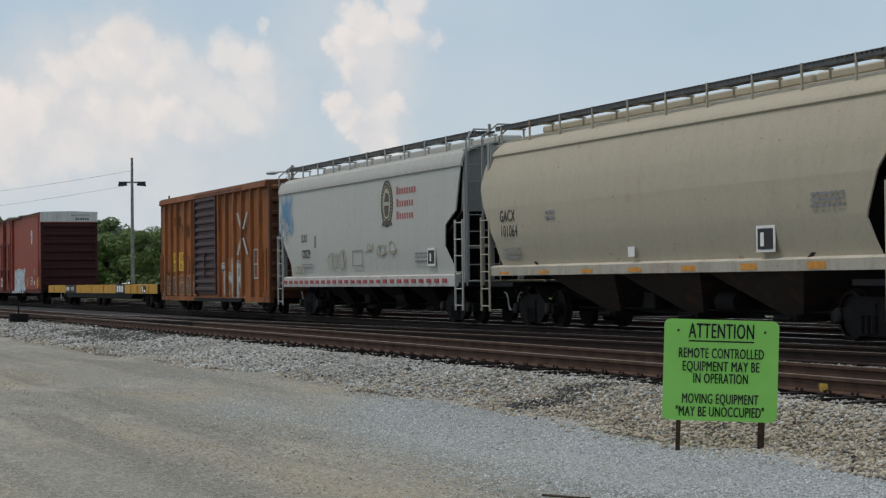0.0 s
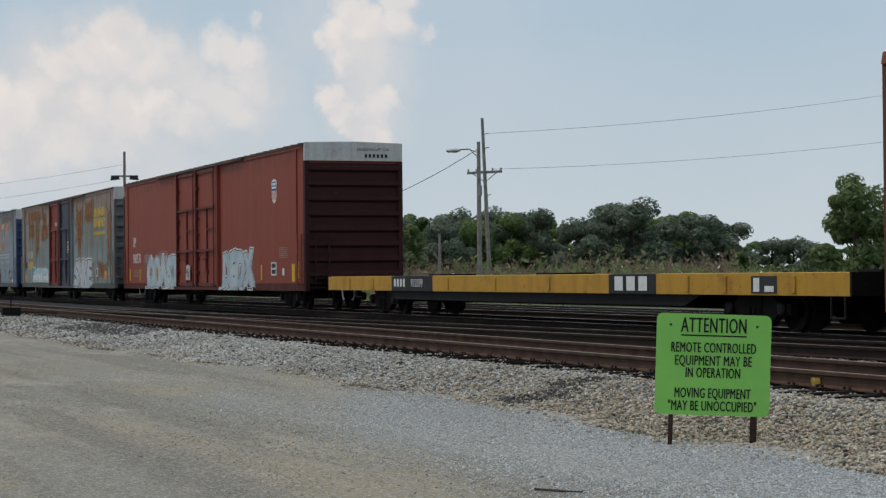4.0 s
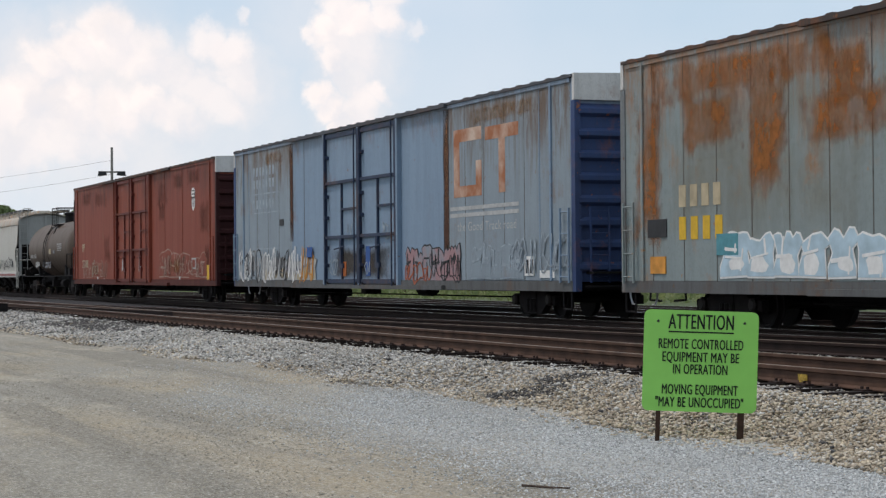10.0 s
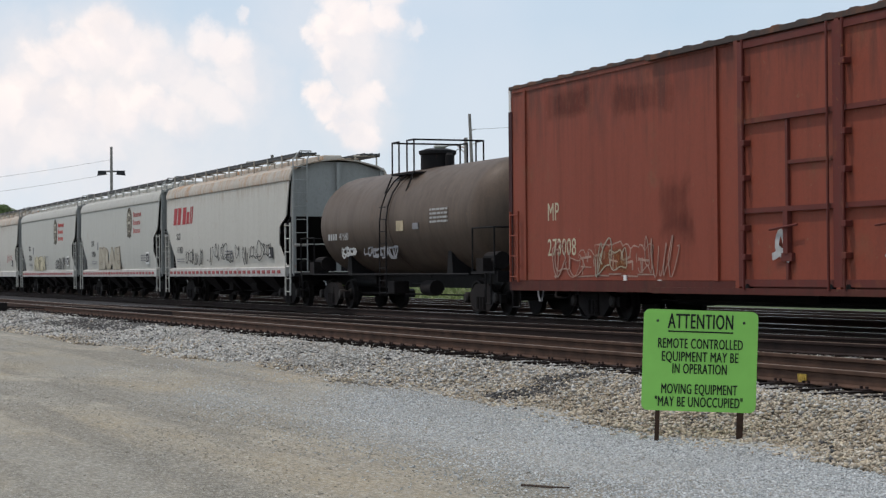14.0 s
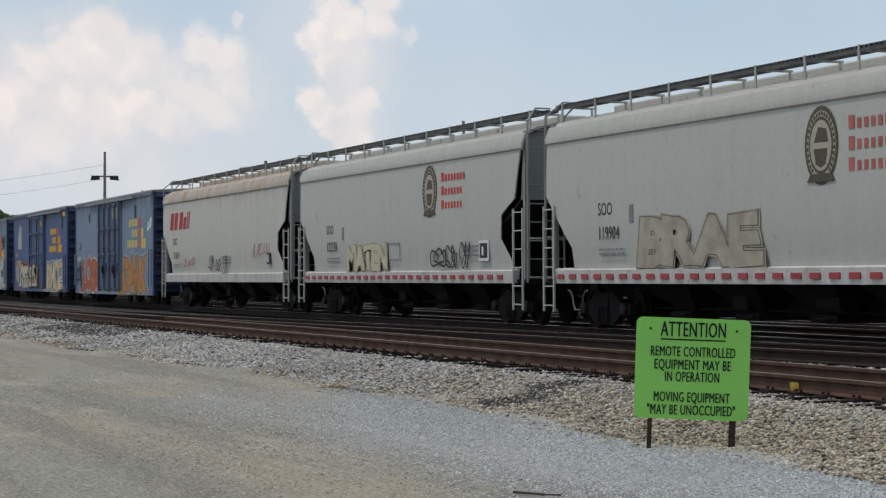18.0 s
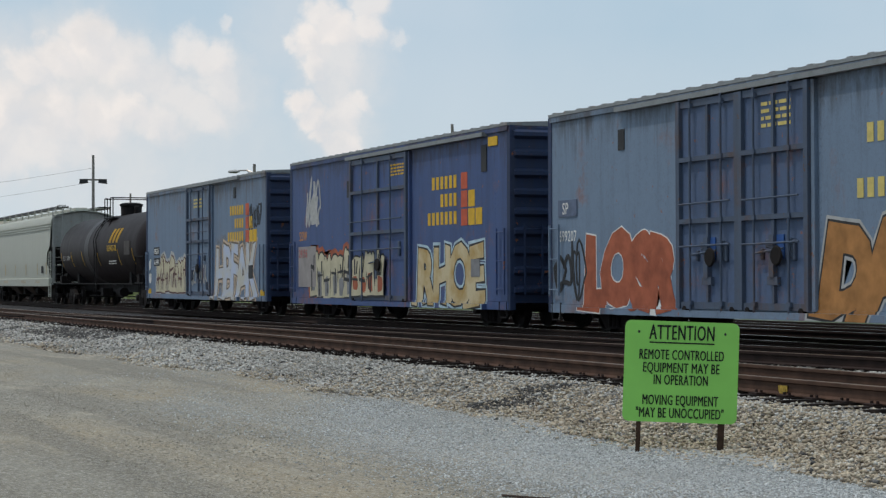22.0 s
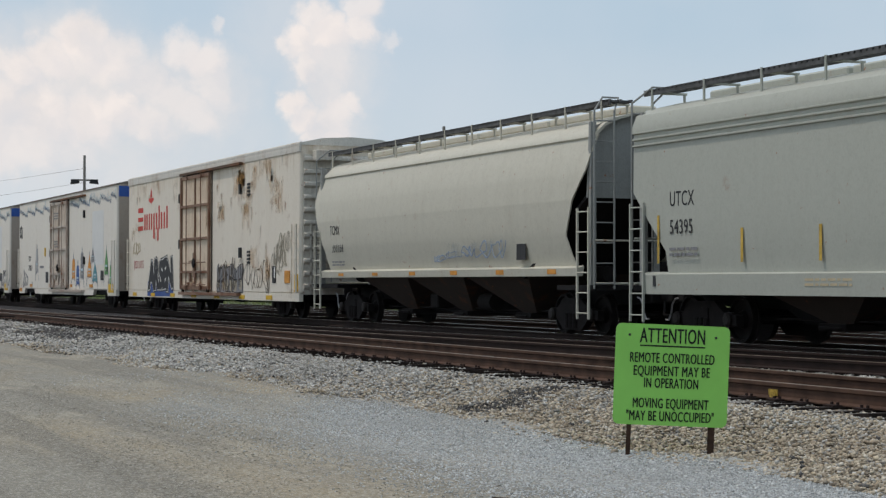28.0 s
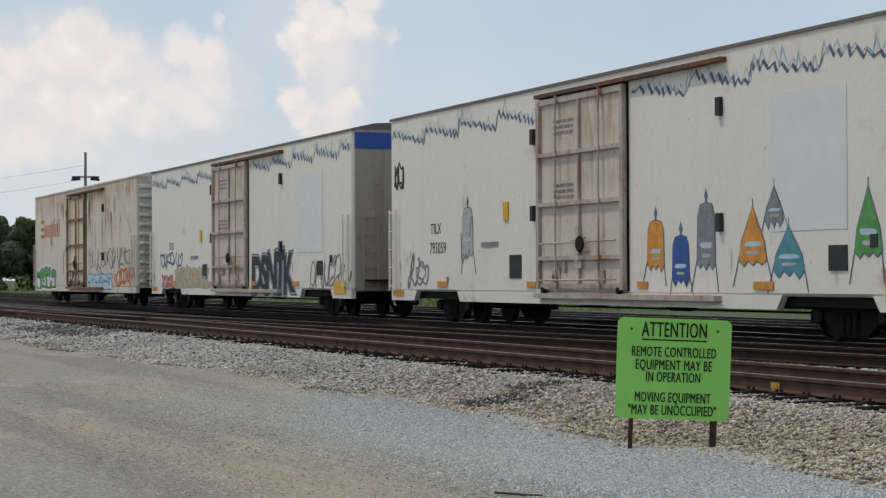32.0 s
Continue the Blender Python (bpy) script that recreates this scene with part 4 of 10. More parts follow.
def rail_between(name, parent, p, q, top, web=None):
    """One rail from (x, y) p to q: rusty web, worn head."""
    dx, dy = q[0] - p[0], q[1] - p[1]
    ln, ang = math.hypot(dx, dy), math.degrees(math.atan2(dy, dx))
    bm = bmesh.new()
    prism(bm, RAIL, 0, ln, "x")
    ob = part(name, bm, web or M_railside, parent, "rusty steel rail")
    ob.matrix_basis = pose(p[0], p[1], 0, 0, 0, ang)
    bm = bmesh.new()
    box(bm, 0, ln, -0.031, 0.031, 0.0, 0.004)
    part("rail_head", bm, top, ob, "worn running surface")


def tie_mesh():
    rng = random.Random(3)
    bm = bmesh.new()
    box(bm, -0.125, 0.125, -1.45, 1.3, -0.19, 0.016)
    bmesh.ops.subdivide_edges(bm, edges=[e for e in bm.edges if abs((e.verts[0].co - e.verts[1].co).y) > 1], cuts=5)
    for v in bm.verts:
        v.co += Vector((rng.uniform(-0.012, 0.012), rng.uniform(-0.03, 0.03), rng.uniform(-0.012, 0.006)))
    return mesh_of("tie", bm, M_tie)


def plate_mesh():
    bm = bmesh.new()
    box(bm, -0.09, 0.09, -0.18, 0.18, 0, 0.018)
    for sx in (-0.05, 0.05):
        for sy in (-0.1, 0.1):
            box(bm, sx - 0.012, sx + 0.012, sy - 0.012, sy + 0.012, 0.018, 0.045)
    return mesh_of("tie_plate", bm, M_railside)


TIE, PLATE = tie_mesh(), plate_mesh()


def track(name, label, y, x0, x1, top, tie_from=None, tie_to=None, plates=False):
    t = thing(name, label, "railway track", kind="structure", m=pose(0, y, 0))
    for s in (-0.7535, 0.7535):
        rail_between("rail", t, (x0, s), (x1, s), top, M_railside2 if top is M_railtop2 else None)
    rng = random.Random(int(y * 10))
    x = x0
    rest = bmesh.new()
    while x < x1:
        if tie_from is not None and tie_from < x < tie_to:
            shared("tie", TIE, t, pose(x, rng.uniform(-0.16, 0.14), -0.186 - rng.uniform(0, 0.014), rng.uniform(-0.4, 0.4), 0, rng.uniform(-3, 3)))
            if plates:
                shared("tie_plate", PLATE, t, pose(x, -0.7535, -0.178))
        else:
            box(rest, x - 0.115, x + 0.115, -1.3, 1.3, -0.36, -0.18)
        x += rng.uniform(0.5, 0.56)
    tagged(part("far_ties", rest, M_tie, t, "creosoted wooden sleepers"), kind="stuff")
    return t


track("near_track", "rusty siding track on wooden sleepers in ballast", 11.8, -300, 60, M_railtop2, -75, -6, True)
track("main_track", "running track with polished rail heads under the train", TRACK_Y, -560, 420, M_railtop, -70, -10)
track("back_track", "further yard track with polished rail heads", 22.7, -300, 60, M_railtop, -80, -20)
track("far_track", "furthest yard track with polished rail heads", 25.6, -300, 60, M_railtop)


def crossover():
    t = thing("crossover_track", "diverging turnout rails between siding and running track", "railway track", kind="structure")
    for off in (-0.76, 0.76):
        rail_between("rail", t, (-68, 12.0 + off), (6, 18.2 + off), M_railtop if off > 0 else M_railtop2, M_railside)
    rng = random.Random(12)
    for i in range(70):
        x = -52 + i * 0.56
        shared("tie", TIE, t, pose(x, 13.6 + (x + 52) * 0.084 + 0.4, -0.185, 0, 0, rng.uniform(-2, 5)))
    bm = bmesh.new()
    box(bm, -64.6, -64.2, 9.2, 9.8, -0.2, 0.12)
    rod(bm, (-64.4, 9.5, 0.1), (-64.4, 9.5, 0.55), 0.03)
    rod(bm, (-64.4, 9.5, 0.0), (-64.4, 11.1, -0.1), 0.025)
    part("switch_stand", bevelled(bm, 0.01), M_frame, t, "low dark switch stand beside the points")


crossover()
# yellow-painted spot on the near rail
mark = new("rail_marker", None)
bm = bmesh.new()
box(bm, -0.085, 0.085, -0.010, 0.0, -0.135, -0.07)
box(bm, -0.05, 0.06, -0.02, -0.010, -0.16, -0.10)
bpy.data.objects.remove(mark)
mk = part("rail_marker", bm, plain("grimy_yellow_daub", (0.40, 0.27, 0.05), 0.75, 0, 0.5, 18))
mk.location = (-17.45, 11.8 - 0.7535 - 0.037, 0)
tagged(mk, "yellow paint daub on the web of a rusty rail", "paint mark")


# ---- sign ----
def attention_sign():
    m = pose(-13.366, 7.482, 0.323, 0, 2.3, 68.7)
    s = thing("warning_sign", "square green warning sign with black lettering on two rusty posts", "sign", m=m)
    W, H, r = 0.914, 0.806, 0.05
    Z0 = -H / 2
    pts = []
    for cx, cz, a0 in ((W / 2 - r, Z0 + r, -90), (W / 2 - r, Z0 + H - r, 0), (-W / 2 + r, Z0 + H - r, 90), (-W / 2 + r, Z0 + r, 180)):
        for k in range(5):
            a = radians(a0 + k * 22.5)
            pts.append((cx + r * math.cos(a), cz + r * math.sin(a)))
    bm = bmesh.new()
    prism(bm, pts, -0.004, 0.0, "y")
    panel = part("sign_panel", bm, M_sign, s, "green painted sheet with rounded corners")
    for x, foot, wd in ((-0.325, -0.66, 0.018), (0.335, -0.70, 0.027)):
        bm = bmesh.new()
        prism(bm, [(x - wd, 0.001), (x + wd, 0.001), (x + wd, 0.008), (x + 0.006, 0.008), (x + 0.006, 0.04), (x - 0.006, 0.04), (x - 0.006, 0.008), (x - wd, 0.008)], foot, 0.35, "z")
        part("sign_post", bm, M_post, s, "rusty steel channel post")
    for x in (-0.345, 0.345):
        bm = bmesh.new()
        lathe(bm, [(-0.012, 0.008), (-0.004, 0.011)], 8, "y", (x, 0, Z0 + 0.715))
        part("bolt", bm, M_dark, panel)
    top = Z0 + H
    for string, h, dz, wd in (("ATTENTION", 0.118, 0.147, 0.52), ("REMOTE CONTROLLED", 0.079, 0.306, 0.675), ("EQUIPMENT MAY BE", 0.079, 0.410, 0.61),
                              ("IN OPERATION", 0.079, 0.506, 0.433), ("MOVING EQUIPMENT", 0.079, 0.668, 0.605), ("\"MAY BE UNOCCUPIED\"", 0.079, 0.770, 0.70)):
        write(string, M_ink, h, 0, top - dz, panel, -0.007, 1, "CENTER", width=wd)
    bm = bmesh.new()
    box(bm, -0.26, 0.26, -0.008, -0.004, top - 0.178, top - 0.167)
    part("underline", bm, M_ink, panel)
    return s


M_ink = plain("sign_black", (0.012, 0.014, 0.012), 0.6, 0, 0.1, 6)
attention_sign()

# ---- railway cars: shared gear ----
TREAD = 0.42
WHEELS = []    # every wheelset with its car, for the motion


def wheel_mesh():
    bm = bmesh.new()
    for s in (-1, 1):
        lathe(bm, [(s * 0.70, 0.45), (s * 0.732, 0.45), (s * 0.74, TREAD), (s * 0.84, TREAD - 0.008), (s * 0.845, 0.37), (s * 0.79, 0.35), (s * 0.775, 0.17), (s * 0.86, 0.13), (s * 0.86, 0.08), (s * 0.70, 0.08)], 22, "y")
    lathe(bm, [(-1.0, 0.075), (1.0, 0.075)], 10, "y")
    return mesh_of("wheelset", bm, M_wheel, True)


def side_frame_mesh():
    """Cast truck side frame: arched top chord, spring opening, pedestals."""
    bm = bmesh.new()
    for y0, y1 in ((-1.08, -0.93), (0.93, 1.08)):
        out = [(-1.15, 0.62), (-0.72, 0.66), (-0.4, 0.86), (0.4, 0.86), (0.72, 0.66), (1.15, 0.62), (1.15, 0.42), (0.8, 0.5), (0.42, 0.22), (-0.42, 0.22), (-0.8, 0.5), (-1.15, 0.42)]
        prism(bm, [(x, z - 0.12) for x, z in out], y0, y1, "y")
    box(bm, -0.2, 0.2, -1.1, 1.1, 0.42, 0.62)
    for s in (-1, 1):
        for x in (-0.17, 0, 0.17):
            lathe(bm, [(0.14, 0.06), (0.44, 0.06)], 8, "z", (x, s * 1.1, 0))
        rod(bm, (-0.55, s * 0.7, 0.38), (0.55, s * 0.7, 0.38), 0.05)
    return mesh_of("side_frame", bm, M_frame)


def cap_mesh():
    bm = bmesh.new()
    lathe(bm, [(0.98, 0.13), (1.12, 0.13), (1.15, 0.09)], 12, "y")
    return mesh_of("bearing_cap", bm, M_bear, True)


def coupler_mesh():
    bm = bmesh.new()
    box(bm, -0.55, 0.12, -0.09, 0.09, -0.1, 0.1)
    box(bm, 0.05, 0.40, -0.17, 0.02, -0.15, 0.15)
    box(bm, 0.12, 0.34, 0.02, 0.17, -0.13, 0.13)
    box(bm, -0.3, -0.2, -0.3, 0.3, -0.18, 0.18)
    bevelled(bm, 0.02)
    rod(bm, (0.0, -0.12, -0.12), (0.2, -0.25, -0.4), 0.025)
    rod(bm, (0.2, -0.25, -0.4), (0.42, -0.1, -0.42), 0.025)
    return mesh_of("coupler", bm, M_frame)


def hose_mesh():
    bm = bmesh.new()
    pts = [Vector((0.0, 0.0, 0.0)), Vector((0.12, 0, -0.03)), Vector((0.22, 0, -0.14)), Vector((0.26, 0, -0.3)), Vector((0.34, 0, -0.42)), Vector((0.46, 0, -0.42))]
    rings = [[bm.verts.new(p + Vector((0.022 * math.cos(a) * 0.7, 0.022 * math.sin(a), 0.022 * math.cos(a) * 0.7))) for a in (0, 1.57, 3.14, 4.71)] for p in pts]
    for a, b in zip(rings, rings[1:]):
        for k in range(4):
            bm.faces.new((a[k], a[(k + 1) % 4], b[(k + 1) % 4], b[k]))
    bm.faces.new(rings[0])
    bm.faces.new(rings[-1])
    return mesh_of("air_hose", bm, M_hose, True)


M_hose = plain("worn_pale_hose", (0.34, 0.34, 0.35), 0.6, 0, 0.4, 10)
HOSE = hose_mesh()
WHEELSET, SIDE_FRAME, CAP, COUPLER = wheel_mesh(), side_frame_mesh(), cap_mesh(), coupler_mesh()


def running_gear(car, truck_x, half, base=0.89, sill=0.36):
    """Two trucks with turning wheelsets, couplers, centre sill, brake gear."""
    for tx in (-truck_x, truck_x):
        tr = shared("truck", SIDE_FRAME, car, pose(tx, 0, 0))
        tr["label"] = "cast steel truck, near black with under-car shade in its colour"
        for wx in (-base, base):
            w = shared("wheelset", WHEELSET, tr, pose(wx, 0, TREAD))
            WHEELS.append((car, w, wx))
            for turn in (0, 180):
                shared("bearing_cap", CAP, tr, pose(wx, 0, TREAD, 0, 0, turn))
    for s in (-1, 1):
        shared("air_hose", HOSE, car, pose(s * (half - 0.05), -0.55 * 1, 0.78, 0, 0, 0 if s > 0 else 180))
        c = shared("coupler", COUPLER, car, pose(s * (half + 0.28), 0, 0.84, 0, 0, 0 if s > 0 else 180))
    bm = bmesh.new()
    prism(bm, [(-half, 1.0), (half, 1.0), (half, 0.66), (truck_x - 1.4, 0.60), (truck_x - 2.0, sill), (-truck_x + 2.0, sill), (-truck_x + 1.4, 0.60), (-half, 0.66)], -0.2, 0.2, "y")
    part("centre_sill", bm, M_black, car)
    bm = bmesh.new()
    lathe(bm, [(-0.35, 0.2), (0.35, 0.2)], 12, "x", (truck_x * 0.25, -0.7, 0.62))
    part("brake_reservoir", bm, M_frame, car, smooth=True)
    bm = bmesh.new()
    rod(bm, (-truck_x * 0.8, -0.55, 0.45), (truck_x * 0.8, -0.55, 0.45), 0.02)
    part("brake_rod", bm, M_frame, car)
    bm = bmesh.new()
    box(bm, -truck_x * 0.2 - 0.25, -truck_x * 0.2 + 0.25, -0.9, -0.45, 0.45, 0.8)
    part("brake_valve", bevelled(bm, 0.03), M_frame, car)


def ladder(car, mat, x, y, z0, z1, wide=0.42, along="x", n=None, name="ladder"):
    """Two stiles with rungs, standing off a wall; along: the way of the rungs."""
    bm = bmesh.new()
    n = n or max(2, round((z1 - z0) / 0.42))
    for s in (-1, 1):
        p = (x + s * wide / 2, y) if along == "x" else (x, y + s * wide / 2)
        box(bm, p[0] - 0.02, p[0] + 0.02, p[1] - 0.02, p[1] + 0.02, z0, z1)
    for i in range(n):
        z = z0 + 0.12 + (z1 - z0 - 0.2) * i / (n - 1)
        if along == "x":
            rod(bm, (x - wide / 2, y - 0.01, z), (x + wide / 2, y - 0.01, z), 0.014, 5)
        else:
            rod(bm, (x - 0.01, y - wide / 2, z), (x - 0.01, y + wide / 2, z), 0.014, 5)
    return part(name, bm, mat, car)


SIDE = -1.55     # the side that faces the road


def ribbed_end(car, mat, x, s, z0, z1, n, half_w=1.5, deep=0.07, name="end_wall"):
    """Pressed steel end with n horizontal corrugations, facing s along x."""
    bm = bmesh.new()
    step = (z1 - z0) / n
    prof = []
    for i in range(n):
        a = z0 + i * step
        prof += [(0.0, a), (0.0, a + step * 0.40), (deep, a + step * 0.55), (deep, a + step * 0.75), (0.0, a + step * 0.9)]
    prof += [(0.0, z1)]
    pts = [(x + s * (d + 0.02), z) for d, z in prof] + [(x - s * 0.05, z1), (x - s * 0.05, z0)]
    prism(bm, pts, -half_w, half_w, "y")
    return part(name, bm, mat, car)


def corrugated_roof(car, mat, L, z, rise=0.16, n=18, over=0.05, wave=0.022):
    """Low-pitched roof of ribbed sheets; the ribs show as bumps along the eave."""
    bm = bmesh.new()
    step = L / n
    xs = []
    for i in range(n):
        a = -L / 2 + i * step
        xs += [(a, 0), (a + step * 0.30, 0), (a + step * 0.38, wave), (a + step * 0.62, wave), (a + step * 0.70, 0)]
    xs.append((L / 2, 0))
    ys = [(SIDE - over, -0.06), (SIDE - over, 0.0), (0, rise), (-SIDE + over, 0.0), (-SIDE + over, -0.06)]
    rows = [[bm.verts.new((x, y, z + h + (w if 0 < k < 4 else 0))) for k, (y, h) in enumerate(ys)] for x, w in xs]
    for a, b in zip(rows, rows[1:]):
        for i in range(4):
            bm.faces.new((a[i], b[i], b[i + 1], a[i + 1]))
    bm.faces.new(rows[0])
    bm.faces.new(rows[-1])
    return part("roof", bm, mat, car)


def box_door(car, mat, x0, x1, z0, z1, rows, cols, frame_mat=None, proud=0.05, lock=True, rods=0, name="door", plain_top=False):
    """A steel door: panel, raised frame bars, locking handle, rollers."""
    y = SIDE - proud
    bm = bmesh.new()
    box(bm, x0 + 0.04, x1 - 0.04, y, SIDE + 0.01, z0, z1)
    d = part(name, bm, mat, car)
    bm = bmesh.new()
    prism(bm, [(x0 - 0.03, z0 - 0.02), (x0 + 0.045, z0 - 0.02), (x0 + 0.045, z1), (x1 - 0.045, z1), (x1 - 0.045, z0 - 0.02), (x1 + 0.03, z0 - 0.02), (x1 + 0.03, z1 + 0.05), (x0 - 0.03, z1 + 0.05)], SIDE - 0.014, SIDE, "y")
    part("door_gap", bm, M_black, d, "dark gap round the door")
    fm = frame_mat or mat
    bm = bmesh.new()
    for x in (x0 + 0.06, x1 - 0.06):
        box(bm, x - 0.06, x + 0.06, y - 0.075, y, z0, z1)
    for z in (z0 + 0.06, z1 - 0.06):
        box(bm, x0 + 0.12, x1 - 0.12, y - 0.045, y, z - 0.06, z + 0.06)
    for z in rows:
        box(bm, x0 + 0.12, x1 - 0.12, y - 0.075, y, z - 0.042, z + 0.042)
    part("door_frame", bm, fm, d)
    rows = sorted(rows)
    zz = [z0 + 0.12] + [z + 0.05 * k for z in rows for k in (-1, 1)] + [z1 - 0.12]
    for a, b in zip(zz[::2], zz[1::2]):
        if plain_top and b > z1 - 0.2:
            continue
        bm = bmesh.new()
        for k in range(cols - 1):
            x = x0 + (x1 - x0) * (k + 1) / cols
            box(bm, x - 0.035, x + 0.035, y - 0.055, y, a, b)
        part("door_stiffener", bm, fm, d)
    for k in range(rods):
        x = x0 + (x1 - x0) * (k + 0.5) / rods
        bm = bmesh.new()
        rod(bm, (x, y - 0.09, z0 - 0.05), (x, y - 0.09, z1 + 0.03), 0.022)
        for z in [z0 + 0.1, *rows, z1 - 0.1]:
            box(bm, x - 0.05, x + 0.05, y - 0.11, y - 0.05, z - 0.04, z + 0.04)
        part("lock_rod", bm, fm, d)
    if rods:
        # gearing of the plug door: keepers, cranks and a hand wheel
        rng = random.Random(int(100 * (x1 - x0) + 7 * rods))
        zr = rows[0]
        for k in range(4):
            gx, gz = x0 + (x1 - x0) * rng.uniform(0.12, 0.88), z0 + (zr - z0) * rng.uniform(0.1, 0.85)
            bm = bmesh.new()
            w, h = rng.uniform(0.03, 0.08), rng.uniform(0.06, 0.2)
            box(bm, gx - w, gx + w, y - 0.06, y, gz - h, gz + h)
            part("lock_keeper", bevelled(bm, 0.015), fm, d)
        for z in (zr - 0.45, zr + 0.3):
            bm = bmesh.new()
            rod(bm, (x0 + 0.2, y - 0.12, z), (x1 - 0.2, y - 0.12, z + 0.02), 0.018)
            part("crank_rod", bm, fm, d)
        bm = bmesh.new()
        lathe(bm, [(y - 0.17, 0.15), (y - 0.14, 0.17), (y - 0.12, 0.15)], 14, "y", ((x0 + x1) / 2 + 0.25, 0, z0 + 0.9))
        part("hand_wheel", bm, M_frame, d)
    if lock:
        xm = (x0 + x1) / 2
        bm = bmesh.new()
        box(bm, xm - 0.07, xm + 0.07, y - 0.09, y, z0 + 0.55, z0 + 1.25)
        rod(bm, (xm - 0.45, y - 0.11, z0 + 0.95), (xm + 0.4, y - 0.11, z0 + 1.02), 0.02)
        box(bm, xm - 0.16, xm + 0.16, y - 0.07, y, z0 + 0.42, z0 + 0.56)
        part("door_lock", bm, fm, d, "latch with handle")
    for x in (x0 + 0.25, x1 - 0.25):
        bm = bmesh.new()
        lathe(bm, [(y - 0.06, 0.07), (y + 0.02, 0.07)], 10, "y", (x, 0, z0 - 0.02))
        part("roller", bm, M_frame, d)
    return d


def wall_box(car, mat, L, z0, z1, name="body", bev=0.03):
    bm = bmesh.new()
    box(bm, -L / 2, L / 2, SIDE, -SIDE, z0, z1)
    bevelled(bm, bev)
    return part(name, bm, mat, car)


def seams(car, mat, xs, z0, z1, w=0.035, proud=0.012):
    for x in xs:
        bm = bmesh.new()
        box(bm, x - w / 2, x + w / 2, SIDE - proud, SIDE, z0, z1)
        part("panel_seam", bm, mat, car)


def rivets(car, mat, xs, z0, z1, step=0.11, y=None):
    """Rows of small rivet heads up the sides, one mesh a car."""
    bm = bmesh.new()
    y = SIDE if y is None else y
    for x in xs:
        z = z0
        while z < z1:
            a = bm.verts.new((x, y - 0.014, z))
            ring = [bm.verts.new((x + dx, y + 0.002, z + dz)) for dx, dz in ((-0.017, -0.017), (0.017, -0.017), (0.017, 0.017), (-0.017, 0.017))]
            for k in range(4):
                bm.faces.new((a, ring[k], ring[(k + 1) % 4]))
            z += step
    tagged(part("rivets", bm, mat, car, "rows of rivet heads"), kind="stuff")


def plates_small(car, spots, y=SIDE - 0.014):
    """Small stencils and plates: (x, z, w, h, material)."""
    for k, (x, z, w, h, mat) in enumerate(spots):
        bm = bmesh.new()
        box(bm, x, x + w, y - 0.004 - 0.0012 * k, y + 0.012, z, z + h)
        part("stencil_plate", bm, mat, car)


def fine_print(car, mat, x, z, w, rows, h=0.05, y=SIDE - 0.006, seed=1):
    """Writing too small to read: rows of short bars."""
    rng = random.Random(seed)
    bm = bmesh.new()
    for r in range(rows):
        a = x
        while a < x + w:
            b = min(x + w, a + rng.uniform(0.08, 0.3))
            box(bm, a, b, y - 0.003, y, z - r * h * 2, z - r * h * 2 + h)
            a = b + 0.05
    tagged(part("small_writing", bm, mat, car, "rows of small stencilled writing"), kind="stuff")


def shield(car, x, z, w, h, old=False):
    """A two-tone road emblem, drawn as a plain shield."""
    y = SIDE - 0.004
    bm = bmesh.new()
    outline = [(-0.40, 0.42), (-0.24, 0.45), (0, 0.50), (0.24, 0.45), (0.40, 0.42), (0.50, 0.33), (0.45, 0.20), (0.42, 0.0), (0.44, -0.22), (0.34, -0.38), (0, -0.50), (-0.34, -0.38), (-0.44, -0.22), (-0.42, 0.0), (-0.45, 0.20), (-0.50, 0.33)]
    prism(bm, [(x + a * w, z + q * h) for a, q in reversed(outline)], y - 0.004, y, "y")
    e = part("emblem", bm, M_white, car, "plain striped shield emblem")
    bm = bmesh.new()
    box(bm, x - w * 0.40, x + w * 0.40, y - 0.008, y - 0.004, z + h * 0.02, z + h * 0.38)
    part("emblem_field", bm, M_dark if old else M_blue, e)
    bm = bmesh.new()
    for r in (0.1, 0.24):
        box(bm, x - w * 0.36, x + w * 0.36, y - 0.011, y - 0.008, z + h * r, z + h * (r + 0.09))
    part("emblem_band", bm, M_white, e)
    bm = bmesh.new()
    for k in range(4):
        xx = x + w * (-0.30 + 0.2 * k)
        box(bm, xx - w * 0.035, xx + w * 0.035, y - 0.008, y - 0.004, z - h * 0.34, z + h * 0.0)
    part("emblem_stripe", bm, M_grey if old else M_rusto, e)


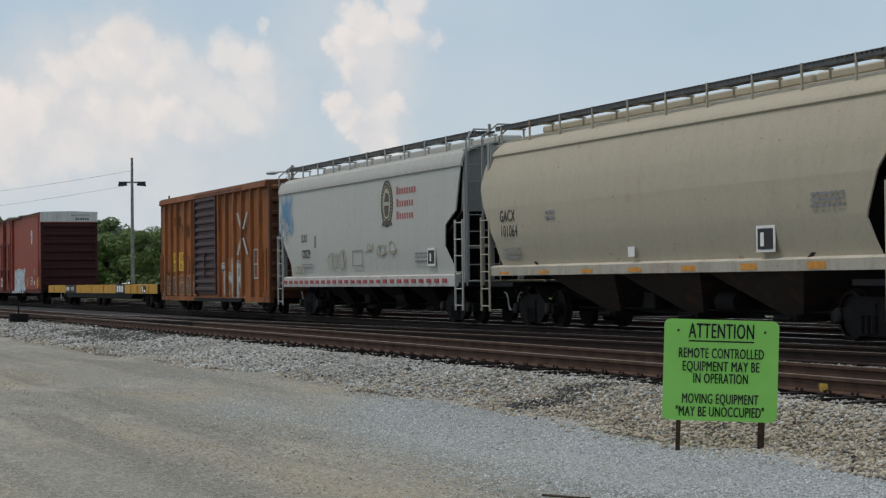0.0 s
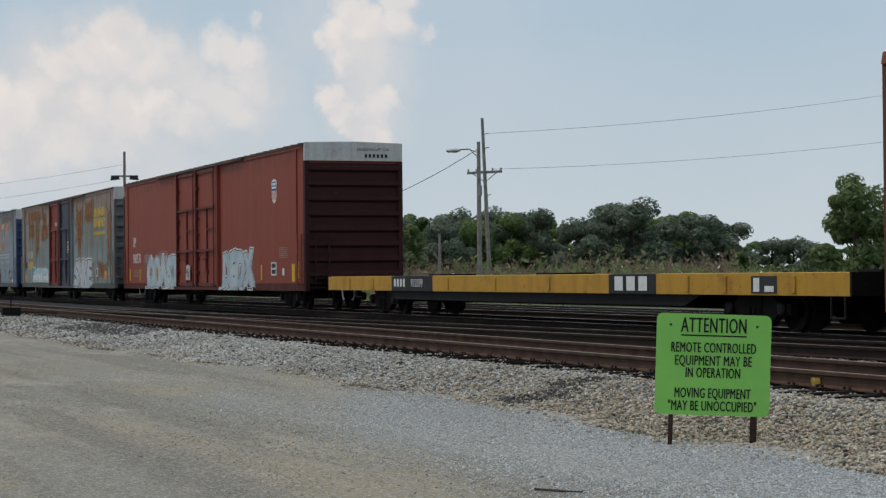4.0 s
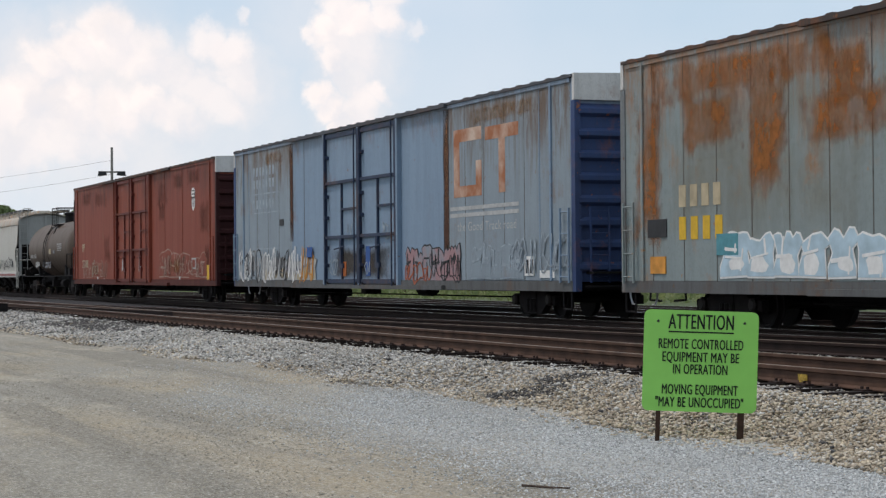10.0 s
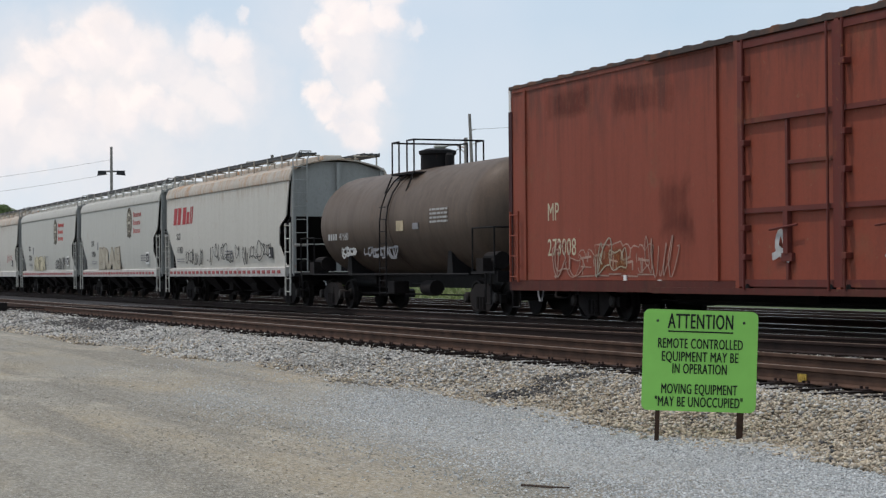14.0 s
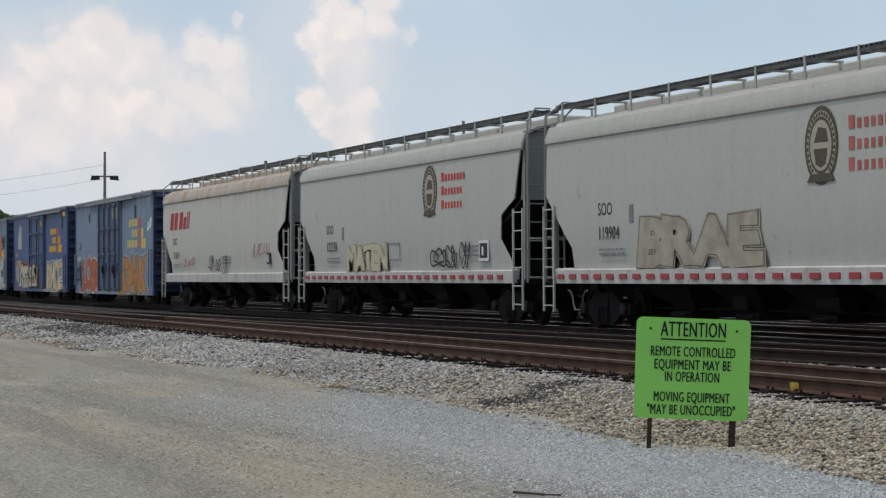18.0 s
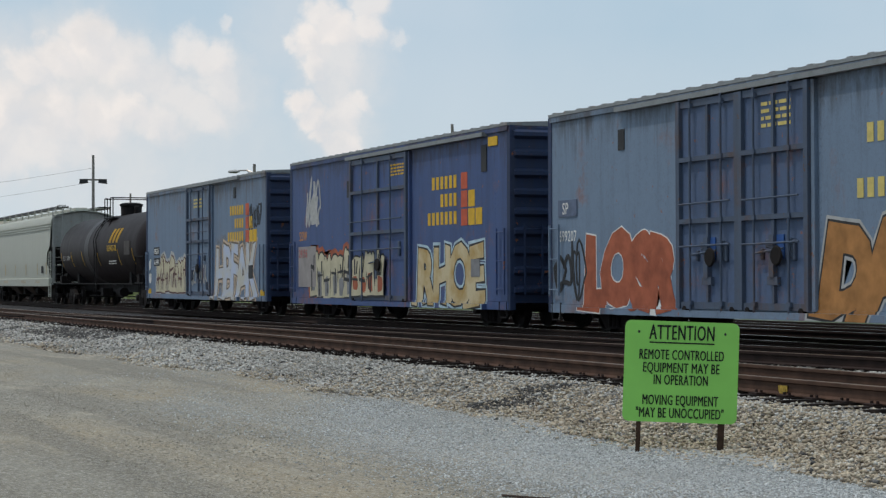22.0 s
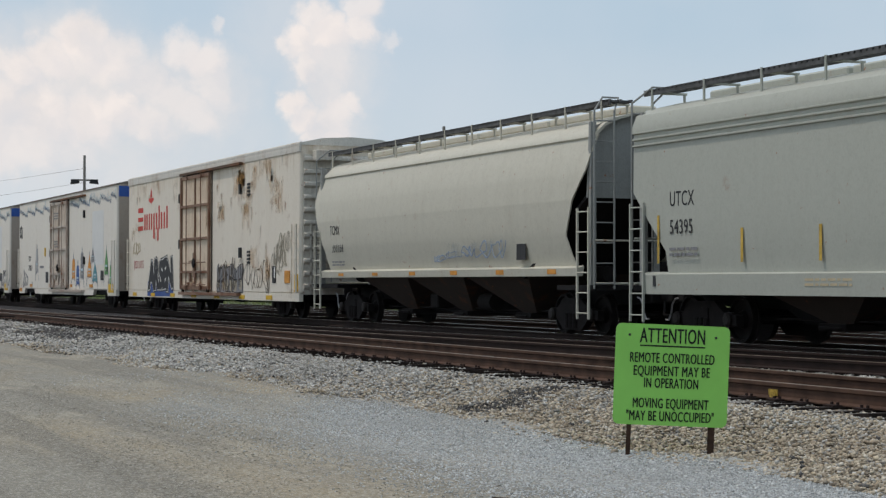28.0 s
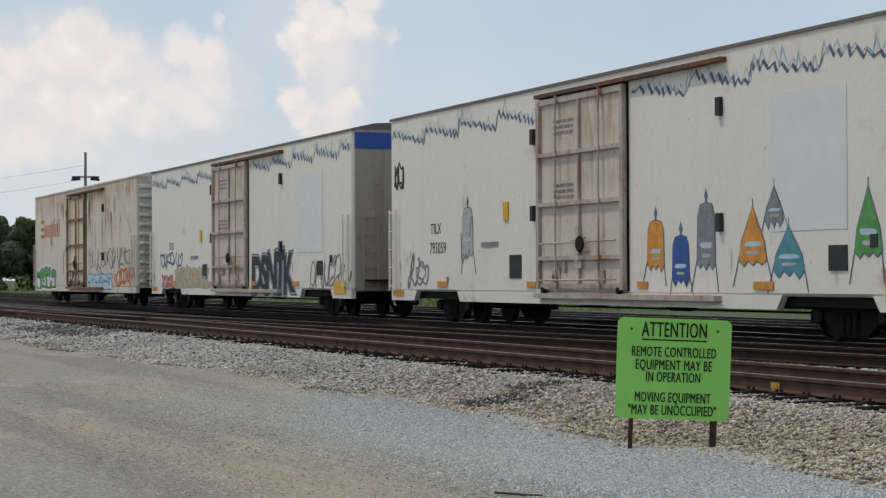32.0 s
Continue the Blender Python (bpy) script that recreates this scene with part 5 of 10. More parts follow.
def hicube(u, label, side, end, roof, L=26.3, doors=None, white_end=True, z0=0.62, z1=5.12, posts=(), seam_x=(), frame=None, door_z=(0.75, 4.95), rows=(3.57, 2.04), strip=0.8, lines=(), sill=None, deep=0.36):
    """Long high-cube boxcar with a pair of wide doors in each side."""
    car = thing("boxcar", label, "boxcar", "cars of the freight train", m=pose(u, TRACK_Y, 0))
    wall_box(car, side, L, z0 + 0.2, z1 - 0.08)
    for s in (-1, 1):
        bm = bmesh.new()
        box(bm, -L / 2 + 0.05, L / 2 - 0.05, min(s * 1.42, s * 1.58), max(s * 1.42, s * 1.58), z0, z0 + 0.22)
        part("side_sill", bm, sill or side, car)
    corrugated_roof(car, roof, L, z1 - 0.02, 0.05, 34)
    for s in (-1, 1):
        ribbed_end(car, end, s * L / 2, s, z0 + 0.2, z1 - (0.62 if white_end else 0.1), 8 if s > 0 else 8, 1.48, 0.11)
        if white_end:
            bm = bmesh.new()
            x = s * (L / 2 + 0.02)
            prism(bm, [(-1.57, z1 - 0.55), (1.57, z1 - 0.55), (1.57, z1 + 0.0), (0, z1 + 0.04), (-1.57, z1 + 0.0)], x - 0.05, x + 0.06, "x")
            w = part("height_stripe", bm, M_whiteend, car, "white end stripe")
            if s > 0:
                for string, dz in (("EXCESS HEIGHT CAR", -0.24),):
                    shared("lettering", text_mesh(string, M_dark, 0.09, 0.8), w, pose(x + 0.065, 0.1, z1 + dz, 90, 0, 90))
                bmm = bmesh.new()
                for k in range(6):
                    box(bmm, x + 0.06, x + 0.066, 0.35 + k * 0.13, 0.43 + k * 0.13, z1 - 0.45, z1 - 0.34)
                part("marking", bmm, M_dark, w)
        for yy in (-1.5, 1.5):
            bm = bmesh.new()
            box(bm, s * L / 2 - 0.09, s * L / 2 + 0.09, yy - 0.07, yy + 0.07, z0, z1 - (0.56 if white_end else 0.1))
            part("corner_post", bm, end, car)
    bm = bmesh.new()
    box(bm, -L / 2 + 0.13, L / 2 - 0.13, SIDE - 0.03, SIDE, z1 - 0.17, z1 - 0.085)
    part("top_chord", bm, side, car)
    # doors and their tracks
    dz0, dz1 = door_z
    for x0, x1, dm in doors:
        d = box_door(car, dm, x0, x1, dz0, dz1, rows, 2, frame_mat=frame, plain_top=True)
        bm = bmesh.new()
        zm = (rows[0] + rows[1]) / 2
        box(bm, (x0 + x1) / 2, x1 - 0.12, SIDE - 0.10, SIDE - 0.05, zm - 0.03, zm + 0.03)
        part("door_stiffener", bm, frame or dm, d)
        bm = bmesh.new()
        rod(bm, (x1 - 0.22, SIDE - 0.16, dz0 - 0.05), (x1 - 0.22, SIDE - 0.16, dz1 + 0.02), 0.024)
        part("lock_rod", bm, frame or dm, d)
        bm = bmesh.new()
        rod(bm, (x0 + 0.24, SIDE - 0.17, dz0 - 0.05), (x0 + 0.24, SIDE - 0.17, dz1 + 0.02), 0.024)
        part("lock_rod", bm, frame or dm, d)
        for z in (dz0 + 0.5, 1.75, 2.6, 3.2, 4.3):
            bm = bmesh.new()
            box(bm, x0 + 0.17, x0 + 0.31, SIDE - 0.19, SIDE - 0.05, z - 0.05, z + 0.05)
            part("rod_bracket", bevelled(bm, 0.01), frame or dm, d)
    a, b = min(d[0] for d in doors), max(d[1] for d in doors)
    for x in (a - 0.06, b + 0.06, (a + b) / 2):
        bm = bmesh.new()
        box(bm, x - 0.06, x + 0.06, SIDE - 0.12, SIDE, dz0 - 0.05, dz1 + 0.05)
        part("door_post", bm, side if x != (a + b) / 2 else doors[0][2], car)
    bm = bmesh.new()
    box(bm, a - 3.4, b + 3.4, SIDE - 0.12, SIDE + 0.01, dz1 + 0.04, dz1 + 0.13)
    part("door_header", bm, roof, car)
    bm = bmesh.new()
    box(bm, a - 3.2, b + 3.2, SIDE - 0.14, SIDE + 0.01, dz0 - 0.14, dz0 - 0.03)
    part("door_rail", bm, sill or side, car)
    seams(car, side, seam_x, z0 + 0.22, z1 - 0.1)
    seams(car, side, (-L / 2 + strip, L / 2 - strip), z0 + 0.22, z1 - 0.1, 0.09, 0.04)
    for x in lines:
        # grimy joint between two side sheets
        bm = bmesh.new()
        box(bm, x - 0.012, x + 0.012, SIDE - 0.007, SIDE, z0 + 0.22, z1 - 0.16)
        part("sheet_joint", bm, M_joint, car)
    for x in posts:
        bm = bmesh.new()
        box(bm, x - 0.05, x + 0.05, SIDE - 0.05, SIDE, z0 + 0.22, z1 - 0.1)
        part("side_post", bm, side, car)
    rivets(car, side, [x + d for x in seam_x for d in (-0.045, 0.045)] + [L / 2 - 0.16, -L / 2 + 0.16, L / 2 - strip - 0.1, -L / 2 + strip + 0.1], z0 + 0.3, z1 - 0.2)
    ladder(car, side, L / 2 - 0.32, SIDE - 0.08, 0.8, 2.35)
    ladder(car, side, -L / 2 + 0.32, SIDE - 0.08, 0.8, 2.35)
    ladder(car, end, L / 2 + 0.17, -1.05, 0.8, 2.35, 0.42, "y")
    # crossover platform, brake stand and lift bars at both ends
    for s in (-1, 1):
        bm = bmesh.new()
        box(bm, min(s * L / 2, s * (L / 2 + 0.35)), max(s * L / 2, s * (L / 2 + 0.35)), -1.3, 1.3, 0.98, 1.03)
        rod(bm, (s * (L / 2 + 0.3), -1.45, 0.72), (s * (L / 2 + 0.3), 1.45, 0.72), 0.02)
        part("end_platform", bm, M_black, car)
        bm = bmesh.new()
        rod(bm, (s * (L / 2 - 0.1), SIDE - 0.02, 0.6), (s * (L / 2 - 0.1), SIDE - 0.02, 0.25), 0.018)
        rod(bm, (s * (L / 2 - 0.5), SIDE - 0.02, 0.6), (s * (L / 2 - 0.5), SIDE - 0.02, 0.25), 0.018)
        rod(bm, (s * (L / 2 - 0.1), SIDE - 0.02, 0.25), (s * (L / 2 - 0.5), SIDE - 0.02, 0.25), 0.018)
        part("step", bm, M_black, car)
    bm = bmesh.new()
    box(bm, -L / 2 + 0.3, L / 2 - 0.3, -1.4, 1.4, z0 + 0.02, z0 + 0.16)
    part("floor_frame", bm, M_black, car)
    running_gear(car, L / 2 - 3.15, L / 2 + 0.35, sill=deep)
    return car


M_patchgrey = plain("grey_repaint_patch", (0.30, 0.275, 0.265), 0.7, 0, 0.25, 2)
M_yellowworn = plain("worn_yellow_marking", (0.50, 0.33, 0.07), 0.7, 0, 0.4, 5)
# sills: grime plus the shade at the car's foot, both in the colour
M_redsill = paint("grimy_shaded_red_sill", (0.10, 0.026, 0.019), 0.3, 0.5, 0.75, 0.1, (0.10, 0.05, 0.03), (0.04, 0.028, 0.024))
M_greysill = paint("grimy_shaded_grey_sill", (0.115, 0.118, 0.118), 0.35, 0.5, 0.75, 0.15, (0.14, 0.075, 0.04), (0.045, 0.036, 0.032))
M_joint = plain("grimy_sheet_joint", (0.125, 0.12, 0.112), 0.85, 0, 0.4, 3)
M_whiteend = paint("dirty_white_end", (0.62, 0.60, 0.57), 0.2, 0.3, 0.6, 0.1)


def short_boxcar(u, label, side, end, roof, L=15.8, z0=0.55, z1=4.5, door=(-1.55, 1.55), door_mat=None, style="panel", posts=(), header=None, end_ribs=7, door_rows=(3.2, 2.44), top=4.28, frame=None):
    """Fifty-foot boxcar; style: 'panel' (framed plug door), 'double' (two plug doors), 'ribbed' (corrugated sliding door)."""
    car = thing("boxcar", label, "boxcar", "cars of the freight train", m=pose(u, TRACK_Y, 0))
    wall_box(car, side, L, z0 + 0.15, z1 - 0.05)
    for s in (-1, 1):
        bm = bmesh.new()
        box(bm, -L / 2 + 0.04, L / 2 - 0.04, min(s * 1.42, s * 1.575), max(s * 1.42, s * 1.575), z0, z0 + 0.17)
        part("side_sill", bm, side, car)
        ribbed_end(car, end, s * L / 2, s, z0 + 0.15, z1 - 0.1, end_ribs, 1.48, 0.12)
        for yy in (-1.5, 1.5):
            bm = bmesh.new()
            box(bm, s * L / 2 - 0.09, s * L / 2 + 0.07, yy - 0.065, yy + 0.065, z0, z1 - 0.06)
            part("corner_post", bm, end, car)
    corrugated_roof(car, roof, L, z1, 0.08, 28)
    bm = bmesh.new()
    box(bm, -L / 2 + 0.02, L / 2 - 0.02, SIDE - 0.045, SIDE, z1 - 0.17, z1 - 0.07)
    part("top_chord", bm, side, car)
    dm = door_mat or side
    if style == "ribbed":
        bm = bmesh.new()
        n = 13
        a, b = z0 + 0.25, top
        step = (b - a) / n
        pts = []
        for i in range(n):
            z = a + i * step
            pts += [(SIDE - 0.05, z), (SIDE - 0.05, z + step * 0.35), (SIDE - 0.12, z + step * 0.5), (SIDE - 0.12, z + step * 0.85)]
        pts += [(SIDE - 0.05, b), (SIDE + 0.01, b), (SIDE + 0.01, a)]
        prism(bm, pts, door[0], door[1], "x")
        d = part("door", bm, dm, car, "corrugated dark sliding door")
        bm = bmesh.new()
        for x in (door[0], door[1]):
            box(bm, x - 0.05, x + 0.05, SIDE - 0.14, SIDE - 0.02, a, b)
        box(bm, (door[0] + door[1]) / 2 - 0.05, (door[0] + door[1]) / 2 + 0.05, SIDE - 0.16, SIDE - 0.1, a + 0.6, a + 1.5)
        part("door_frame", bm, dm, d)
    elif style == "double":
        mid = (door[0] + door[1]) / 2
        box_door(car, dm, door[0], mid, z0 + 0.15, top, door_rows, 2, frame, rods=2)
        box_door(car, dm, mid, door[1], z0 + 0.15, top, door_rows, 2, frame, rods=2)
    else:
        box_door(car, dm, door[0], door[1], z0 + 0.15, top, door_rows, 2, frame, rods=2)
    h0, h1 = header or (door[0] - 3.2, door[1] + 0.2)
    bm = bmesh.new()
    box(bm, h0, h1, SIDE - 0.13, SIDE + 0.01, top + 0.03, top + 0.12)
    part("door_header", bm, roof, car)
    bm = bmesh.new()
    box(bm, h0, h1, SIDE - 0.15, SIDE + 0.01, z0 + 0.0, z0 + 0.12)
    part("door_rail", bm, M_black if style == "ribbed" else side, car)
    for x in (door[0] - 0.07, door[1] + 0.07):
        bm = bmesh.new()
        box(bm, x - 0.05, x + 0.05, SIDE - 0.07, SIDE, z0 + 0.15, top)
        part("door_post", bm, side, car)
    for x in posts:
        bm = bmesh.new()
        prism(bm, [(x - 0.09, SIDE), (x - 0.05, SIDE - 0.11), (x + 0.05, SIDE - 0.11), (x + 0.09, SIDE)], z0 + 0.17, z1 - 0.12, "z")
        part("side_post", bm, side, car)
    rivets(car, side, [L / 2 - 0.12, -L / 2 + 0.12, L / 2 - 0.75, -L / 2 + 0.75, door[0] - 0.2, door[1] + 0.2], z0 + 0.25, z1 - 0.2)
    for s in (-1, 1):
        ladder(car, side, s * (L / 2 - 0.32), SIDE - 0.08, 0.75, 2.2)
        bm = bmesh.new()
        rod(bm, (s * (L / 2 - 0.1), SIDE - 0.02, 0.6), (s * (L / 2 - 0.1), SIDE - 0.02, 0.25), 0.018)
        rod(bm, (s * (L / 2 - 0.5), SIDE - 0.02, 0.6), (s * (L / 2 - 0.5), SIDE - 0.02, 0.25), 0.018)
        rod(bm, (s * (L / 2 - 0.1), SIDE - 0.02, 0.25), (s * (L / 2 - 0.5), SIDE - 0.02, 0.25), 0.018)
        part("step", bm, M_black, car)
    ladder(car, end, L / 2 + 0.17, -1.05, 0.75, 2.3, 0.42, "y")
    bm = bmesh.new()
    lathe(bm, [(L / 2 + 0.16, 0.28), (L / 2 + 0.2, 0.28)], 16, "x", (0, 0.5, 2.6))
    part("brake_wheel", bm, M_frame, car)
    bm = bmesh.new()
    box(bm, -L / 2 + 0.3, L / 2 - 0.3, -1.4, 1.4, z0 + 0.02, z0 + 0.12)
    part("floor_frame", bm, M_black, car)
    running_gear(car, L / 2 - 2.0, L / 2 + 0.2)
    return car


def reefer(u, label, side, end, roof, L=22.0, z0=0.55, z1=5.05, door=(-2.3, 1.53), rods=2, end_style="smooth", notches=True, rows=(3.6, 2.6, 1.5), frame_mat=None, door_mat=None):
    """Insulated refrigerator car: smooth side, heavy plug door on rods."""
    car = thing("refrigerator_car", label, "refrigerator car", "cars of the freight train", m=pose(u, TRACK_Y, 0))
    wall_box(car, side, L, z0 + 0.22, z1 - 0.03, bev=0.05)
    # skirt, cut out over the trucks
    tx = L / 2 - 3.0
    for s in (-1, 1):
        spans = [(-L / 2 + 0.05, -tx - 1.25), (-tx + 1.25, tx - 1.25), (tx + 1.25, L / 2 - 0.05)] if notches else [(-L / 2 + 0.05, L / 2 - 0.05)]
        for a, b in spans:
            bm = bmesh.new()
            k = 0.18 if notches else 0
            prism(bm, [(a, z0 + 0.24), (a + (k if a > -L / 2 + 1 else 0), z0), (b - (k if b < L / 2 - 1 else 0), z0), (b, z0 + 0.24)], min(s * 1.43, s * 1.555), max(s * 1.43, s * 1.555), "y")
            part("side_sill", bm, side, car)
    bm = bmesh.new()
    pts = [(SIDE - 0.03, z1 - 0.08), (SIDE - 0.03, z1 - 0.02), (-0.9, z1 + 0.13), (0, z1 + 0.18), (0.9, z1 + 0.13), (-SIDE + 0.03, z1 - 0.02), (-SIDE + 0.03, z1 - 0.08)]
    prism(bm, pts, -L / 2 - 0.02, L / 2 + 0.02, "x")
    part("roof", bm, roof, car)
    for s in (-1, 1):
        if end_style == "ribbed":
            ribbed_end(car, end, s * L / 2, s, z0 + 0.2, z1 - 0.35, 11, 1.45, 0.10)
        else:
            bm = bmesh.new()
            box(bm, s * L / 2 - 0.03, s * L / 2 + 0.03, -1.46, 1.46, z0 + 0.2, z1 - 0.05)
            part("end_wall", bm, end, car)
            bm = bmesh.new()
            box(bm, s * L / 2 - 0.045, s * L / 2 + 0.045, -1.47, 1.47, z1 - 0.55, z1 - 0.12)
            part("height_stripe", bm, M_bluestripe, car, "blue end stripe")
    box_door(car, door_mat or side, door[0], door[1], z0 + 0.3, 4.72, rows, 2, frame_mat=frame_mat, rods=rods, proud=0.06)
    bm = bmesh.new()
    box(bm, door[0] - 0.1, door[1] + 3.6, SIDE - 0.13, SIDE + 0.01, 4.76, 4.84)
    part("door_header", bm, M_darkrust, car)
    bm = bmesh.new()
    box(bm, door[0] - 0.1, door[1] + 3.4, SIDE - 0.16, SIDE + 0.01, z0 + 0.12, z0 + 0.22)
    part("door_rail", bm, frame_mat or side, car)
    for x, z in ((door[0] - 0.35, 4.0), (door[0] - 0.35, 2.4), (door[1] + 3.4, 4.0), (door[1] + 3.4, 2.0)):
        bm = bmesh.new()
        box(bm, x - 0.07, x + 0.07, SIDE - 0.08, SIDE, z - 0.16, z + 0.16)
        part("door_stop", bm, M_dark, car)
    for s in (-1, 1):
        ladder(car, side, s * (L / 2 - 0.32), SIDE - 0.08, 0.75, 2.75)
        bm = bmesh.new()
        box(bm, min(s * L / 2, s * (L / 2 + 0.3)), max(s * L / 2, s * (L / 2 + 0.3)), -1.2, 1.2, 0.98, 1.03)
        part("end_platform", bm, M_black, car)
    ladder(car, end, L / 2 + 0.1, -1.05, 0.75, 2.75, 0.42, "y")
    ladder(car, end, L / 2 + 0.1, 0.2, 1.2, 2.6, 0.9, "y", 4)
    bm = bmesh.new()
    box(bm, -L / 2 + 0.3, L / 2 - 0.3, -1.38, 1.38, z0 + 0.05, z0 + 0.2)
    part("floor_frame", bm, M_black, car)
    running_gear(car, tx, L / 2 + 0.25, sill=0.5)
    return car


def hopper(u, label, side, roof_mat, end_mat, L=16.0, sill_mat=None, style="flat", stripe=True, z_sill=(0.93, 1.2), bays=4, posts_mat=None, walk_mat=None, ribs=(), bay_mat=None):
    """Covered hopper: side sheets cut back over the trucks, sloped ends, bays below, running boards on top.
    style 'flat': near-flat sides and a fascia under the roof; 'round': sides bowed in one curve."""
    car = thing("covered_hopper", label, "hopper car", "cars of the freight train", m=pose(u, TRACK_Y, 0))
    h = L / 2
    posts_mat = posts_mat or side
    sill_mat = sill_mat or side
    if style == "flat":
        prof = [(1.22, 1.50), (1.7, 1.54), (2.1, 1.56), (2.75, 1.565), (3.4, 1.56), (3.95, 1.545)]
        roofp = [(-1.585, 3.86), (-1.59, 3.97), (-1.50, 4.19), (-1.25, 4.32), (-0.6, 4.47), (0, 4.52)]
    else:
        prof = [(1.32, 1.42), (1.7, 1.52), (2.1, 1.59), (2.75, 1.62), (3.3, 1.56), (3.7, 1.46), (4.0, 1.36)]
        roofp = [(-1.42, 3.96), (-1.40, 4.03), (-1.2, 4.22), (-0.95, 4.34), (-0.5, 4.46), (0, 4.5)]
    left = {"flat": [(1.2, h - 1.25), (1.65, h - 1.2), (2.75, h - 0.02), (4.0, h - 0.02)], "round": [(1.2, h - 0.95), (1.9, h - 0.75), (2.5, h - 0.35), (3.2, h + 0.1), (3.7, h + 0.08), (4.0, h - 0.02)]}[style]
    right = {"flat": [(1.2, h - 0.65), (1.5, h - 0.85), (1.9, h - 1.28), (2.45, h - 1.22), (2.78, h - 0.5), (4.0, h - 0.15)], "round": [(1.2, h - 0.75), (2.0, h - 1.05), (2.7, h - 0.7), (3.3, h - 0.2), (4.0, h - 0.02)]}[style]

    def edge(tab, z):
        return float(np.interp(z, [a for a, _ in tab], [b for _, b in tab]))
    for s in (-1, 1):
        bm = bmesh.new()
        zs = sorted({*[p[0] for p in prof], *[a for a, _ in left], *[a for a, _ in right]} & {z for z in [p[0] for p in prof] + [a for a, _ in left] + [a for a, _ in right] if prof[0][0] <= z <= prof[-1][0]})
        rows = []
        for z in zs:
            y = s * float(np.interp(z, [p[0] for p in prof], [p[1] for p in prof]))
            a, b = -edge(left, z), edge(right, z)
            rows.append([[bm.verts.new((a + (b - a) * i / 8, y - s * d, z)) for i in range(9)] for d in (0, 0.03)])
        for r0, r1 in zip(rows, rows[1:]):
            for i in range(8):
                bm.faces.new((r0[0][i], r0[0][i + 1], r1[0][i + 1], r1[0][i]))
                bm.faces.new((r0[1][i], r1[1][i], r1[1][i + 1], r0[1][i + 1]))
            for i in (0, 8):
                bm.faces.new((r0[0][i], r1[0][i], r1[1][i], r0[1][i]))
        for r in (rows[0], rows[-1]):
            for i in range(8):
                bm.faces.new((r[0][i], r[1][i], r[1][i + 1], r[0][i + 1]))
        part("side_sheet", bm, side, car, smooth=True)
    bm = bmesh.new()
    full = roofp + [(-y, z) for y, z in roofp[-2::-1]]
    inner = [(y * 0.97, z - 0.04) for y, z in full]
    prism(bm, full + inner[::-1], -h + 0.02, h - 0.05, "x")
    part("roof", bm, roof_mat, car, smooth=True)
    # bulkheads, sloped floors
    for s in (-1, 1):
        bm = bmesh.new()
        prism(bm, [(-1.5, 2.75), (1.5, 2.75), (1.45, 4.15), (0.6, 4.42), (-0.6, 4.42), (-1.45, 4.15)], s * (h - 0.22), s * (h - 0.26), "x")
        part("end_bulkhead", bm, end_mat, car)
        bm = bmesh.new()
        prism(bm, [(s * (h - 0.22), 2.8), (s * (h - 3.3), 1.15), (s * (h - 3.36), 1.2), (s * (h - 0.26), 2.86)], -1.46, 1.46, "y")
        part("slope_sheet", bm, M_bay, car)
        for y in (-1.42, 0, 1.42):
            bm = bmesh.new()
            box(bm, s * (h - 0.16) - 0.05, s * (h - 0.16) + 0.05, y - 0.06, y + 0.06, 1.0, 4.25 if y else 4.4)
            part("end_post", bm, end_mat, car)
        bm = bmesh.new()
        box(bm, min(s * (h - 1.6), s * (h + 0.1)), max(s * (h - 1.6), s * (h + 0.1)), -1.5, 1.5, 0.92, 1.02)
        part("end_deck", bm, M_black, car)
        bm = bmesh.new()
        box(bm, min(s * (h - 1.5), s * (h - 0.9)), max(s * (h - 1.5), s * (h - 0.9)), 0.2, 0.8, 1.02, 1.5)
        part("brake_valve", bevelled(bm, 0.03), M_frame, car)
        bm = bmesh.new()
        lathe(bm, [(s * (h - 1.9), 0.17), (s * (h - 1.0), 0.17)], 12, "x", (0, -0.6, 1.25))
        part("brake_reservoir", bm, M_frame, car, smooth=True)
    for s in (-1, 1):
        bm = bmesh.new()
        x0, x1 = -h + 0.35, h - 0.5
        y = s * 1.56
        prism(bm, [(y, z_sill[0]), (y - s * 0.10, z_sill[0]), (y - s * 0.13, z_sill[1] + 0.05), (y + s * 0.02, z_sill[1])], x0, x1, "x")
        sl = part("side_sill", bm, sill_mat, car)
        if s < 0 and stripe:
            bm = bmesh.new()
            n = 26
            for i in range(n):
                a = x0 + 0.25 + (x1 - x0 - 0.6) * i / n
                box(bm, a, a + (x1 - x0) / n * 0.52, -1.592, -1.568, (z_sill[0] + z_sill[1]) / 2 - 0.045, (z_sill[0] + z_sill[1]) / 2 + 0.055)
            tagged(part("reflector_strip", bm, M_redstrip, sl, "red and white reflector strip"), kind="stuff")
    for z in ribs:
        bm = bmesh.new()
        prism(bm, [(-1.54, z - 0.03), (-1.60, z - 0.012), (-1.60, z + 0.012), (-1.54, z + 0.03)], -h + 0.03, h - 0.25, "x")
        part("side_rib", bm, side, car)
    # hopper bays
    span = 2 * (h - 3.1)
    for i in range(bays):
        c = -h + 3.1 + span * (i + 0.5) / bays
        w = span / bays
        bm = bmesh.new()
        top = [(c - w / 2, -1.46, 1.25), (c + w / 2, -1.46, 1.25), (c + w / 2, 1.46, 1.25), (c - w / 2, 1.46, 1.25)]
